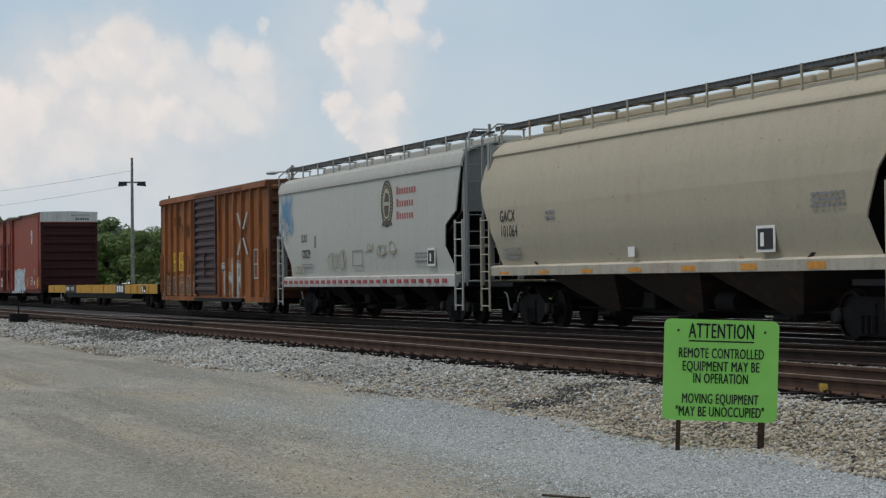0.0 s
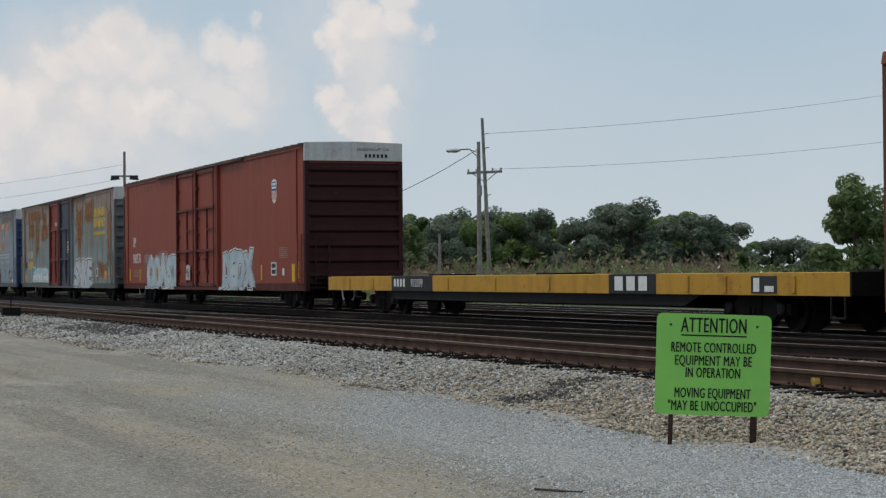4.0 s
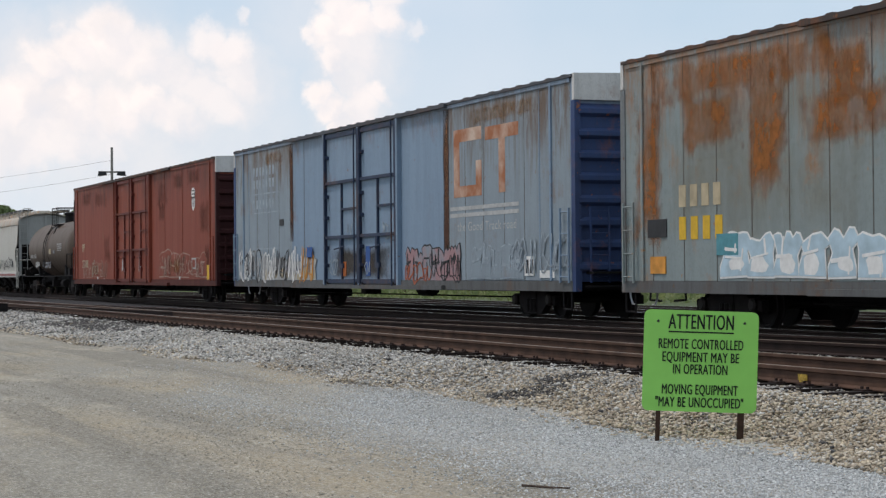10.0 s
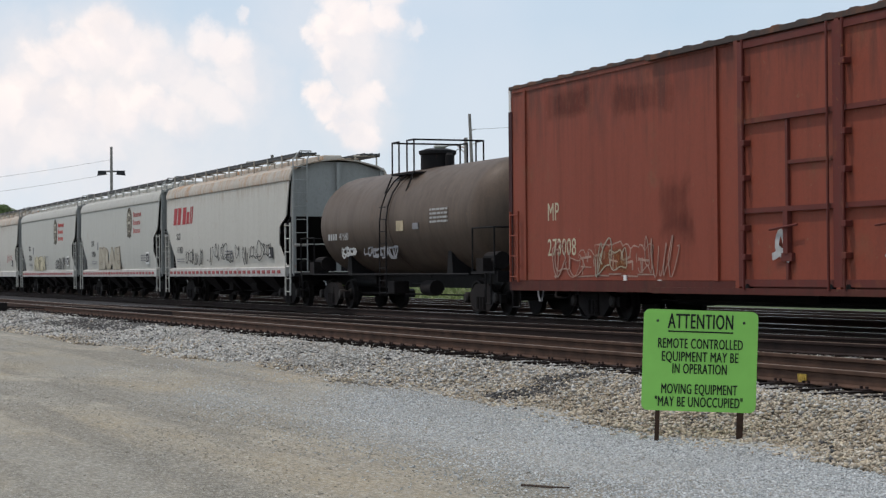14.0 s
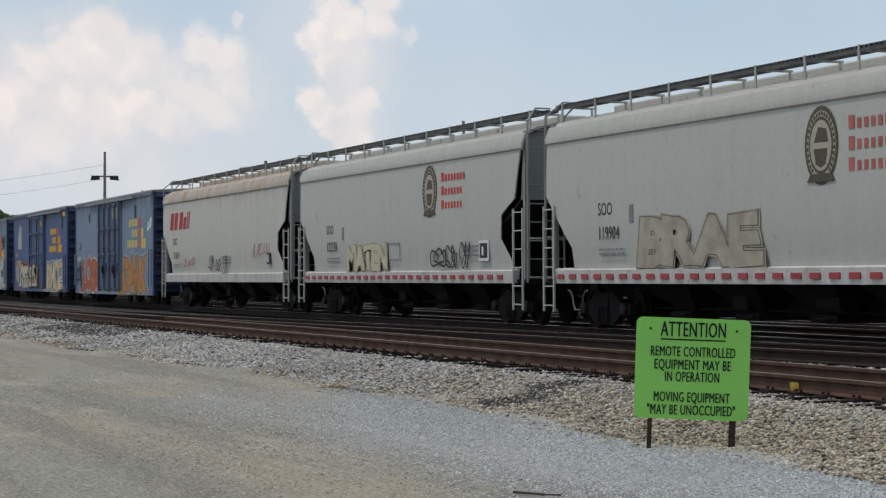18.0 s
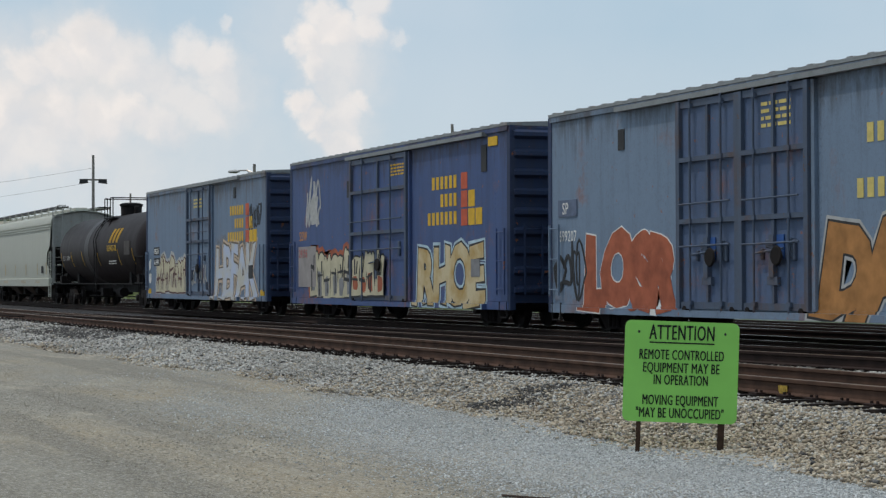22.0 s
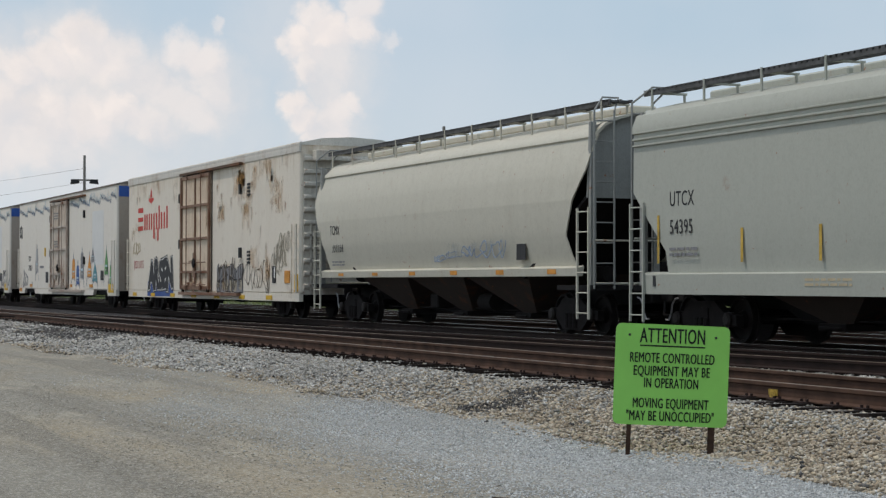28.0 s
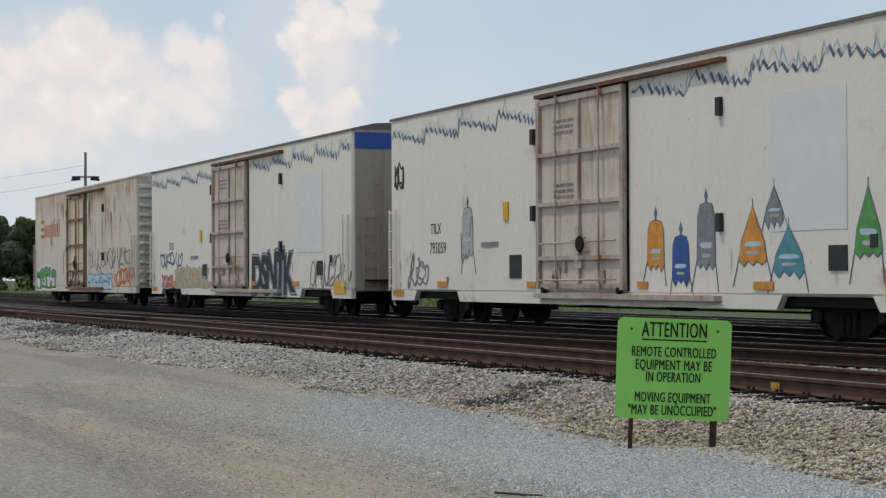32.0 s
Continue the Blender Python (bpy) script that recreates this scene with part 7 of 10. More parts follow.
def two_spray(name, a, c, scale=1.3):
    """Spray paint that fades from one colour into another."""
    m, nt, b = make_mat(name)
    n = noise_node(nt, scale, 4)
    fine = noise_node(nt, 14, 5, None, 0.7)
    col = mix(nt, ramp(nt, n.outputs[0], 0.4, 0.62), a, c)
    col = mix(nt, ramp(nt, fine.outputs[0], 0.5, 0.75, 0.3), col, tuple(v * 0.55 for v in a))
    nt.links.new(col, b.inputs["Base Color"])
    b.inputs["Roughness"].default_value = 0.65
    b.inputs["Specular IOR Level"].default_value = 0.25
    return m


M_lilac = two_spray("grey_lilac_spray", (0.45, 0.51, 0.64), (0.51, 0.49, 0.42))
M_skyfill = two_spray("sky_blue_spray", (0.36, 0.46, 0.52), (0.52, 0.58, 0.60))
M_ochre = two_spray("cream_to_ochre_spray", (0.60, 0.50, 0.31), (0.44, 0.29, 0.10))
M_deepblue = two_spray("deep_blue_spray", (0.035, 0.075, 0.26), (0.06, 0.12, 0.34))
M_peach = plain("peach_spray", (0.52, 0.41, 0.31), 0.7, 0, 0.15, 3)
M_oxblood = plain("oxblood_spray", (0.11, 0.05, 0.045), 0.7, 0, 0.2, 4)
M_stain = rust_wash("brown_stain", (0.36, 0.215, 0.085), 0.45)
M_orangerust = rust_area("orange_rust_blotch", (0.40, 0.145, 0.038), 0.34, 0.60, 1.5, 0.82)
M_rusthaze = rust_area("pale_rust_haze", (0.36, 0.25, 0.12), 0.34, 0.70, 0.6, 0.42)
M_brownrust = rust_area("brown_rust_blotch", (0.40, 0.195, 0.062), 0.42, 0.66, 3.2, 0.75)
M_overpaint = rust_area("dark_overpaint", (0.10, 0.075, 0.052), 0.28, 0.50, 0.9, 0.75)
M_mpdark = rust_area("dark_red_blotch", (0.10, 0.034, 0.025), 0.33, 0.66, 0.8, 0.6)
M_bluespray = rust_area("light_blue_spray_mist", (0.16, 0.38, 0.62), 0.25, 0.55, 0.9, 0.85)
M_whitespray = rust_area("white_spray_mist", (0.62, 0.64, 0.64), 0.34, 0.60, 1.2, 0.7)
M_chalkmist = rust_area("chalk_spray_mist", (0.34, 0.25, 0.21), 0.42, 0.70, 2.2, 0.55)
M_orangemist = rust_area("dull_orange_spray_mist", (0.30, 0.13, 0.035), 0.38, 0.62, 1.6, 0.65)
M_brownstrip = rust_area("solid_brown_rust", (0.105, 0.052, 0.034), 0.12, 0.42, 1.2, 0.92)
M_slatepale = plain("faded_blue_spray", (0.22, 0.28, 0.37), 0.7, 0, 0.25, 4)
M_bluemist = rust_area("faded_blue_spray_mist", (0.28, 0.35, 0.43), 0.45, 0.70, 2.0, 0.5)
M_simrust = rust_area("tan_rust_bloom", (0.60, 0.335, 0.12), 0.42, 0.72, 3.0, 0.62)
M_slateblue = plain("slate_blue_spray", (0.11, 0.14, 0.21), 0.65, 0, 0.25, 5)
M_cpred = plain("deep_red_marking", (0.40, 0.035, 0.04), 0.6, 0, 0.15, 6)
M_gtletter = two_spray("weathered_orange_marking", (0.36, 0.13, 0.055), (0.62, 0.47, 0.37), 0.9)
M_gtpale = plain("worn_pale_marking", (0.30, 0.35, 0.39), 0.7, 0, 0.3, 6)
M_pinkfill = two_spray("dull_pink_and_grey_spray", (0.36, 0.21, 0.215), (0.24, 0.27, 0.30), 1.6)

M_sim_panel = paint("rusty_white_door", (0.70, 0.58, 0.45), 0.3, 0.25, 0.65, 0.1, (0.26, 0.125, 0.06), (0.36, 0.25, 0.15), runs=(4.9, 2.0, (0.36, 0.20, 0.10), 0.45))

M_sim_roof = paint("white_reefer_roof", (0.66, 0.63, 0.57), 0.3, 0.15, 0.6, 0.05, (0.30, 0.17, 0.09))

M_til_roof = paint("dull_reefer_roof", (0.17, 0.15, 0.13), 0.3, 0.3, 0.7)
M_dullorange = plain("dull_orange_spray", (0.40, 0.185, 0.06), 0.65, 0, 0.3, 3)
M_dullred = plain("dull_red_spray", (0.36, 0.10, 0.05), 0.65, 0, 0.3, 3)

M_peachout = rust_area("peach_overspray", (0.54, 0.44, 0.34), 0.26, 0.50, 1.2, 0.8)
M_tanout = rust_area("tan_overspray", (0.44, 0.33, 0.23), 0.26, 0.52, 1.2, 0.75)

CARS = []
S0 = SIDE - 0.005


# covered hopper, tan
c = hopper(-32.9, "tan-grey covered hopper with rounded sides and rusty sill, passing", M_gacx, M_gacx, M_soo_end, 17.0, M_gacx_sill, "round", False, (1.17, 1.36), 3, M_gacx, bay_mat=M_bay2)
CARS.append((c, -32.9))
write("GACX", M_dark, 0.26, -7.35, 2.40, c, -1.62, 0.8)
write("101064", M_dark, 0.27, -7.35, 2.05, c, -1.60, 0.8)
fine_print(c, M_grey, -7.3, 1.75, 1.0, 3, 0.05, -1.56, 2)
fine_print(c, M_grey, -4.8, 2.5, 0.5, 2, 0.06, -1.625, 3)
fine_print(c, M_grey, 5.9, 2.4, 1.0, 3, 0.05, -1.625, 4)
plates_small(c, [(4.05, 1.5, 0.62, 0.46, M_white)], -1.565)
plates_small(c, [(4.11, 1.55, 0.50, 0.36, M_dark), (4.2, 1.6, 0.12, 0.24, M_white)], -1.573)
plates_small(c, [(-0.9, 1.5, 0.28, 0.2, M_white)], -1.57)
plates_small(c, [(-7.5 + 2.2 * k, 1.2, 0.55, 0.14, M_orange) for k in range(7)], -1.565)

# grey hopper with round crest
def emblem(car, x=2.45, z=3.15, y=SIDE - 0.018):
    bm = bmesh.new()
    lathe(bm, [(y - 0.004, 0.6), (y, 0.6)], 28, "y", (0, 0, 0))
    bmesh.ops.scale(bm, vec=(0.80, 1, 1.06), verts=bm.verts[:])
    bmesh.ops.translate(bm, vec=(x, 0, z), verts=bm.verts[:])
    e = part("emblem", bm, M_brown, car, "oval brown and cream crest, plain shapes")
    for r, m, d in ((0.52, M_cream, 0.007), (0.43, M_brown, 0.010), (0.38, M_cream, 0.013)):
        bm = bmesh.new()
        lathe(bm, [(y - d, r), (y, r)], 24, "y")
        bmesh.ops.scale(bm, vec=(0.80, 1, 1.08), verts=bm.verts[:])
        bmesh.ops.translate(bm, vec=(x, 0, z), verts=bm.verts[:])
        part("emblem_ring", bm, m, e)
    bm = bmesh.new()
    prism(bm, [(x - 0.2, z - 0.05), (x + 0.2, z - 0.05), (x + 0.14, z - 0.3), (x, z - 0.36), (x - 0.14, z - 0.3)], y - 0.017, y, "y")
    prism(bm, [(x - 0.2, z + 0.05), (x + 0.22, z + 0.05), (x + 0.16, z + 0.26), (x - 0.06, z + 0.3)], y - 0.017, y, "y")
    prism(bm, [(x - 0.4, z - 0.58), (x + 0.4, z - 0.58), (x + 0.3, z - 0.45), (x - 0.3, z - 0.45)], y - 0.017, y, "y")
    part("emblem_field", bm, M_brown, e)
    bm = bmesh.new()
    for k in range(26):
        a = radians(-50 + 280 * k / 25)
        px, pz = x + math.cos(a) * 0.475 * 0.80, z + math.sin(a) * 0.475 * 1.08
        box(bm, px - 0.018, px + 0.018, y - 0.0165, y - 0.006, pz - 0.03, pz + 0.03)
    tagged(part("emblem_edging", bm, M_brown, e, "ring of small brown ticks"), kind="stuff")


M_brown = plain("crest_brown", (0.09, 0.075, 0.055), 0.6, 0, 0.25, 12)
M_cream = plain("crest_cream", (0.40, 0.37, 0.29), 0.6, 0, 0.15, 12)
M_fadered = plain("faded_red", (0.42, 0.12, 0.11), 0.6, 0, 0.25, 5)


def crest_hopper(u, number, label, faded=False, seed=1):
    c = hopper(u, label, M_soo, M_soo_roof, M_soo_end, 16.0, M_sill_white, "flat")
    emblem(c)
    red = M_fadered if faded else M_red
    y = SIDE - 0.018
    for n, z in ((7, 3.36), (6, 3.03), (6, 2.70)):
        bars(c, red, y, 3.2, z, [0.19], 0.21, 0.05)
        bars(c, red, y, 3.44, z, [0.13] * n, 0.155, 0.055)
    write("SOO", M_dark, 0.25, -5.55, 2.28, c, y, 0.8)
    write(number, M_dark, 0.26, -5.55, 1.80, c, y, 0.78)
    fine_print(c, M_grey, -5.5, 1.58, 1.1, 2, 0.04, y, seed)
    fine_print(c, M_grey, 4.6, 1.75, 0.9, 3, 0.05, y, seed + 1)
    plates_small(c, [(5.52, 1.44, 0.56, 0.46, M_white), (-4.2, 2.1, 0.16, 0.35, M_grey)], y)
    plates_small(c, [(5.58, 1.5, 0.44, 0.34, M_dark), (5.70, 1.56, 0.10, 0.2, M_white)], y - 0.006)
    bm = bmesh.new()
    for z in (1.5, 1.92):
        box(bm, -0.55, 0.35, y - 0.003, y, z, z + 0.03)
    for x in (-0.55, 0.32):
        box(bm, x, x + 0.03, y - 0.003, y, 1.5, 1.95)
    part("stencil_frame", bm, M_grey, c)
    return c


c = crest_hopper(-50.65, "120329", "grey covered hopper with round crest and red-striped sill, passing", True, 5)
CARS.append((c, -50.65))
yv = SIDE - 0.022
scribble(c, yv, -2.9, -1.1, 1.35, 2.0, 9, M_dulltan, 11, 0.015)
scribble(c, yv, 0.6, 3.2, 1.75, 2.15, 13, M_dulltan, 12, 0.016)
scribble(c, yv, -6.3, -5.2, 1.3, 1.7, 8, M_dulltan, 13, 0.014)
film(c, M_bluespray, -7.95, -6.3, 2.4, 3.9, -1.571, "spray_patch")
film(c, M_whitespray, -7.9, -6.5, 2.0, 3.3, -1.5725, "spray_patch")

# orange fifty-foot boxcar
c = short_boxcar(-67.8, "weathered orange ribbed boxcar with dark corrugated door, passing", M_rbox, M_rbox_end, M_rbox_end, 15.9, 0.42, 4.42, (-1.85, 1.25), M_rbox_door, "ribbed",
                 (-7.0, -6.0, -4.95, -3.7, -2.6, 1.6, 2.6, 3.7, 4.75, 5.95, 7.0), (-1.9, 4.9), 9, top=4.22)
CARS.append((c, -67.8))
y = SIDE - 0.08
bm = bmesh.new()
for sx, sz in ((-1, 1), (1, 1), (-1, -1), (1, -1)):
    px, pz = 4.85 + sx * 0.65, 2.75 + sz * 0.72
    prism(bm, [(px - 0.1, pz), (px + 0.1, pz), (4.85 + sx * 0.12 + 0.1, 2.75 + sz * 0.15), (4.85 + sx * 0.12 - 0.1, 2.75 + sz * 0.15)], y - 0.005, y, "y")
part("emblem", bm, M_dim, c, "faded crossed-arrow emblem")
bm = bmesh.new()
box(bm, -5.8, -3.78, SIDE - 0.022, SIDE, 1.55, 2.27)
pl = part("number_panel", bm, M_yellow, c, "yellow number panel")
write("RB", M_dark, 0.27, -5.62, 1.96, c, SIDE - 0.026, 1.0)
write("OX", M_dark, 0.27, -4.62, 1.96, c, SIDE - 0.026, 1.0)
write("374", M_dark, 0.26, -5.75, 1.60, c, SIDE - 0.026, 0.95)
write("81", M_dark, 0.26, -4.62, 1.60, c, SIDE - 0.026, 0.95)
tag(c, "THER", 1.75, 4.65, 0.66, 1.85, M_dim, M_umber, 21, short_clips(0.42), 0.02, 0.022, M_dim, 0.1)
for a, b, lo, hi in ((-4.75, -2.0, 2.72, 3.42), (-5.9, -4.4, 3.25, 3.75), (-3.6, -2.0, 1.1, 2.2), (-7.6, -5.6, 0.6, 1.7)):
    film(c, M_overpaint, a, b, lo, hi, SIDE - 0.003, "overpaint")
graffiti(c, SIDE - 0.024, -7.5, -2.1, 0.6, 1.5, 6, M_dullbrown, M_chalk, 22, M_umber)
rng = random.Random(29)
for k in range(16):
    xx = rng.choice((-1, 1)) * rng.uniform(2.2, 7.6)
    zt = rng.uniform(2.2, 4.1)
    streak(c, (M_rund, M_run)[k % 2], xx, rng.uniform(0.65, 1.3), zt, rng.uniform(0.12, 0.4), 290 + k, -1.5575 - 0.0005 * k)
# deep fascia under the eave
bm = bmesh.new()
prism(bm, [(SIDE - 0.01, 4.16), (SIDE - 0.13, 4.22), (SIDE - 0.10, 4.40), (SIDE - 0.01, 4.42)], -7.9, 7.9, "x")
part("eave_fascia", bm, M_rbox, c, "orange pressed-steel eave")
plates_small(c, [(6.1, 1.2, 0.05, 1.0, M_dim), (6.55, 1.2, 0.05, 1.0, M_dim), (6.155, 1.2, 0.39, 0.05, M_dim), (6.155, 1.66, 0.39, 0.05, M_dim), (6.155, 2.15, 0.39, 0.05, M_dim)], SIDE - 0.02)

# long flat car
c = flat_car(-90.45, "long empty yellow flat car with black number panels, passing")
CARS.append((c, -90.45))
bars(c, M_white, -1.505, -7.9, 0.77, [0.17] * 4, 0.2, 0.06)
write("912599", M_white, 0.2, -6.6, 0.77, c, -1.51, 0.95)
bars(c, M_white, -1.505, 5.15, 0.72, [0.42] * 3, 0.28, 0.1)
plates_small(c, [(10.5, 0.69, 0.85, 0.3, M_dark), (10.58, 0.72, 0.2, 0.24, M_white), (10.95, 0.72, 0.3, 0.1, M_white)], -1.505)

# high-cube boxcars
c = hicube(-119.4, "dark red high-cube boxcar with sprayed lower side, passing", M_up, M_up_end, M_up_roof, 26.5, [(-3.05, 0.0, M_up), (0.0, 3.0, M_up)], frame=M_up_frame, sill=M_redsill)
CARS.append((c, -119.4))
shield(c, 9.97, 3.78, 0.60, 0.80)
write("UP", M_white, 0.40, -11.5, 2.36, c, S0, 0.8)
write("980576", M_white, 0.4, -11.5, 1.68, c, S0, 0.85)
film(c, M_whitespray, -10.2, -2.5, 0.85, 2.25, -1.5535, "overspray")
tag(c, "COAST", -8.7, -3.3, 0.63, 1.98, M_skyfill, M_dark, 31, long_clips(), 0.085, 0.020, M_white, 0.25)
film(c, M_whitespray, 3.0, 8.1, 0.85, 2.2, -1.5535, "overspray")
tag(c, "DEDX", 3.5, 7.5, 0.63, 2.0, M_skyfill, M_dark, 32, long_clips(), 0.08, 0.022, M_white, 0.2)
graffiti(c, SIDE - 0.126, -1.5, -0.9, 0.9, 1.6, 1, M_silverfill, M_up, 33)
fine_print(c, M_chalk, -11.4, 1.35, 1.6, 4, 0.04, S0, 6)
fine_print(c, M_chalk, 10.5, 1.95, 0.9, 6, 0.03, S0, 7)
plates_small(c, [(8.38, 0.95, 0.14, 0.5, M_yellow), (11.9, 0.9, 0.32, 0.55, M_yellow), (12.45, 0.98, 0.2, 0.55, M_yellow), (9.62, 1.1, 0.56, 0.42, M_white), (9.68, 1.15, 0.44, 0.14, M_dark), (9.68, 1.34, 0.44, 0.14, M_dark),
                 (-12.1, 0.95, 0.14, 0.5, M_yellow), (-10.1, 0.95, 0.12, 0.5, M_yellow), (10.9, 1.1, 0.18, 0.22, M_white), (9.5, 0.7, 0.12, 0.1, M_white), (-6.9, 0.95, 0.12, 0.5, M_yellow)])

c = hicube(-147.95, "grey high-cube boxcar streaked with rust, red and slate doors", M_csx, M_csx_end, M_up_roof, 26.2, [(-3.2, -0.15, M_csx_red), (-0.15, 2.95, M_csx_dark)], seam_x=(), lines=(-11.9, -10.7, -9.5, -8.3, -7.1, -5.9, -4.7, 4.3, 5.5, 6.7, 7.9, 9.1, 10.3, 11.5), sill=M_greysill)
CARS.append((c, -147.95))
for x in (8.35, 9.26, 10.17):
    for za, zb, cut in ((3.40, 3.84, 1), (3.92, 4.35, -1)):
        bm = bmesh.new()
        k = 0.16
        low, top = (k, 0) if cut > 0 else (0, k)
        prism(bm, [(x + low, za), (x + 0.8 - low, za), (x + 0.8, za + low), (x + 0.8, zb - top), (x + 0.8 - top, zb), (x + top, zb), (x, zb - top), (x, za + low)], S0 - 0.008, S0, "y")
        bmesh.ops.remove_doubles(bm, verts=bm.verts[:], dist=0.0005)
        part("marking", bm, M_yellowworn, c, "worn yellow block")
bm = bmesh.new()
box(bm, 8.35, 10.95, S0 - 0.008, S0, 3.06, 3.22)
part("marking", bm, M_yellowworn, c)
bars(c, M_tan, S0, -10.9, 2.2, [0.3] * 4, 0.4, 0.12)
bars(c, M_yellow, S0, -10.9, 1.6, [0.3] * 4, 0.42, 0.14)
for k, (a, b, lo, hi) in enumerate(((-12.6, -4.2, 4.0, 5.0), (-11.0, -8.2, 3.0, 4.4), (-8.6, -7.0, 1.9, 4.8), (-7.4, -3.3, 2.9, 4.1), (-6.2, -4.6, 3.4, 4.9), (-12.8, -11.4, 0.9, 4.9),
                                    (3.3, 6.0, 2.2, 4.95), (5.6, 8.8, 3.5, 5.0), (4.2, 5.2, 1.6, 4.0), (11.2, 12.9, 0.9, 4.8), (8.6, 12.4, 0.85, 2.0))):
    film(c, M_orangerust, a, b, lo, hi, -1.5605 - 0.0006 * k)
film(c, M_rusthaze, -12.9, -3.4, 1.2, 5.0, -1.5575)
film(c, M_rusthaze, 3.2, 12.9, 1.6, 5.0, -1.5575)
graffiti(c, SIDE - 0.008, -9.3, -4.3, 0.85, 1.75, 6, M_palebl, M_white, 34, M_white)
film(c, M_tanout, 3.2, 8.9, 0.85, 1.9, -1.5535, "overspray")
tag(c, "SNKE", 3.4, 7.7, 0.63, 2.05, M_silverfill, M_dark, 35, long_clips(), 0.06, 0.028, M_white, 0.35, 0.12, 1.25)
plates_small(c, [(-12.1, 1.66, 0.75, 0.34, M_dark), (-9.5, 1.3, 0.75, 0.38, M_teal), (-12.0, 0.98, 0.6, 0.32, M_orange), (10.9, 1.0, 0.55, 0.4, M_orange), (12.5, 1.2, 0.4, 0.4, M_orange), (8.9, 1.15, 0.4, 0.38, M_white), (8.96, 1.2, 0.28, 0.28, M_csx_dark)])
plates_small(c, [(2.1, 1.55, 0.4, 0.35, M_blue)], SIDE - 0.07)
fine_print(c, M_white, 1.55, 2.85, 0.7, 5, 0.06, SIDE - 0.056, 8)
fine_print(c, M_white, -1.9, 3.9, 0.6, 2, 0.05, SIDE - 0.056, 9)

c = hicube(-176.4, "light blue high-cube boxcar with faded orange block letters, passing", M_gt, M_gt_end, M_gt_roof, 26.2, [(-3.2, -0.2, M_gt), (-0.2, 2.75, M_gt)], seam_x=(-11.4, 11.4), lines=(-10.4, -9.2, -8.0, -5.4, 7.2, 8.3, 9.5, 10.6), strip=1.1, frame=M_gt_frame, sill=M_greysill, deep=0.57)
CARS.append((c, -176.4))
y = S0
for a, b in ((-12.95, -6.66), (6.0, 12.95)):
    bm = bmesh.new()
    box(bm, a, b, SIDE - 0.004, SIDE + 0.004, 0.85, 4.94)
    part("side_panel", bm, M_gt_panel, c, "greyed and rust-run blue end panel")
bm = bmesh.new()
for a, b, z0, z1 in ((6.5, 8.2, 4.1, 4.4), (6.5, 6.86, 2.8, 4.1), (6.86, 8.2, 2.8, 3.06), (7.86, 8.2, 3.06, 3.62), (8.42, 10.3, 4.05, 4.35), (9.2, 9.56, 2.82, 4.05)):
    box(bm, a, b, y - 0.004, y, z0, z1)
part("marking", bm, M_gtletter, c, "faded orange plain block shapes")
for z in (2.42, 2.58):
    bm = bmesh.new()
    box(bm, 6.25, 10.3, y - 0.004, y, z - 0.09, z)
    part("marking", bm, M_dim, c)
write("the Good Track road", M_dim, 0.21, 6.7, 2.0, c, y, 0.85, width=3.45)
for k, z in enumerate((4.15, 3.75, 3.1)):
    bars(c, M_gtpale, y, -10.9, z, [0.24] * 7, 0.28, 0.12)
for z in (3.55, 2.95, 1.8):
    bm = bmesh.new()
    box(bm, -10.9, -8.0, y - 0.004, y, z, z + 0.04)
    part("marking", bm, M_gtpale, c)
film(c, M_brownstrip, 5.82, 6.2, 0.86, 4.94, -1.5612)
film(c, M_brownstrip, -6.85, -6.5, 2.0, 4.94, -1.5612)
film(c, M_brownrust, -10.4, -6.9, 4.35, 4.94, -1.5606)
film(c, M_brownrust, 6.3, 12.6, 4.35, 4.94, -1.5606)
film(c, M_overpaint, -3.05, 2.6, 0.85, 1.75, SIDE - 0.0615, "grime")
for k in range(4):
    scribble(c, SIDE - 0.066, -2.9 + 1.45 * k, -2.1 + 1.45 * k, 0.95 + 0.9 * (k % 2), 1.5 + 0.9 * (k % 2), 7, M_gtpale, 341 + k, 0.022)
streak(c, M_rund, 5.98, 0.9, 5.0, 0.42, 301)
streak(c, M_run, 6.02, 1.6, 5.0, 0.2, 302, -1.563)
streak(c, M_rund, -6.65, 0.9, 5.0, 0.4, 303)
streak(c, M_run, -6.62, 2.0, 5.0, 0.22, 304, -1.563)
streak(c, M_run, -7.85, 3.2, 5.0, 0.3, 305)
streak(c, M_run, 10.75, 2.2, 5.0, 0.14, 306)
streak(c, M_run, 11.5, 3.0, 5.0, 0.2, 307)
graffiti(c, SIDE - 0.016, -12.5, -10.0, 0.75, 1.8, 5, M_gt_panel, M_dark, 36)
for k in range(3):
    scribble(c, SIDE - 0.032, -12.6 + k * 0.8, -11.0 + k * 0.8, 0.74, 1.9, 18, (M_white, M_dark, M_dim)[k], 361 + k, 0.022)
graffiti(c, SIDE - 0.016, -9.8, -4.3, 0.75, 1.6, 9, M_dim, M_grey, 37, M_tan)
for k in range(4):
    scribble(c, SIDE - 0.034, -9.7 + k * 1.3, -8.3 + k * 1.3, 0.74, 1.9, 14, (M_white, M_dark, M_white, M_orange)[k], 371 + k, 0.02)
graffiti(c, SIDE - 0.016, 3.2, 6.9, 0.75, 1.75, 6, M_pinkfill, M_dark, 38)
scribble(c, SIDE - 0.034, 3.1, 5.0, 0.74, 1.3, 14, M_dullred, 381, 0.018)
scribble(c, SIDE - 0.034, 4.9, 7.0, 0.74, 1.5, 14, M_dark, 382, 0.014)
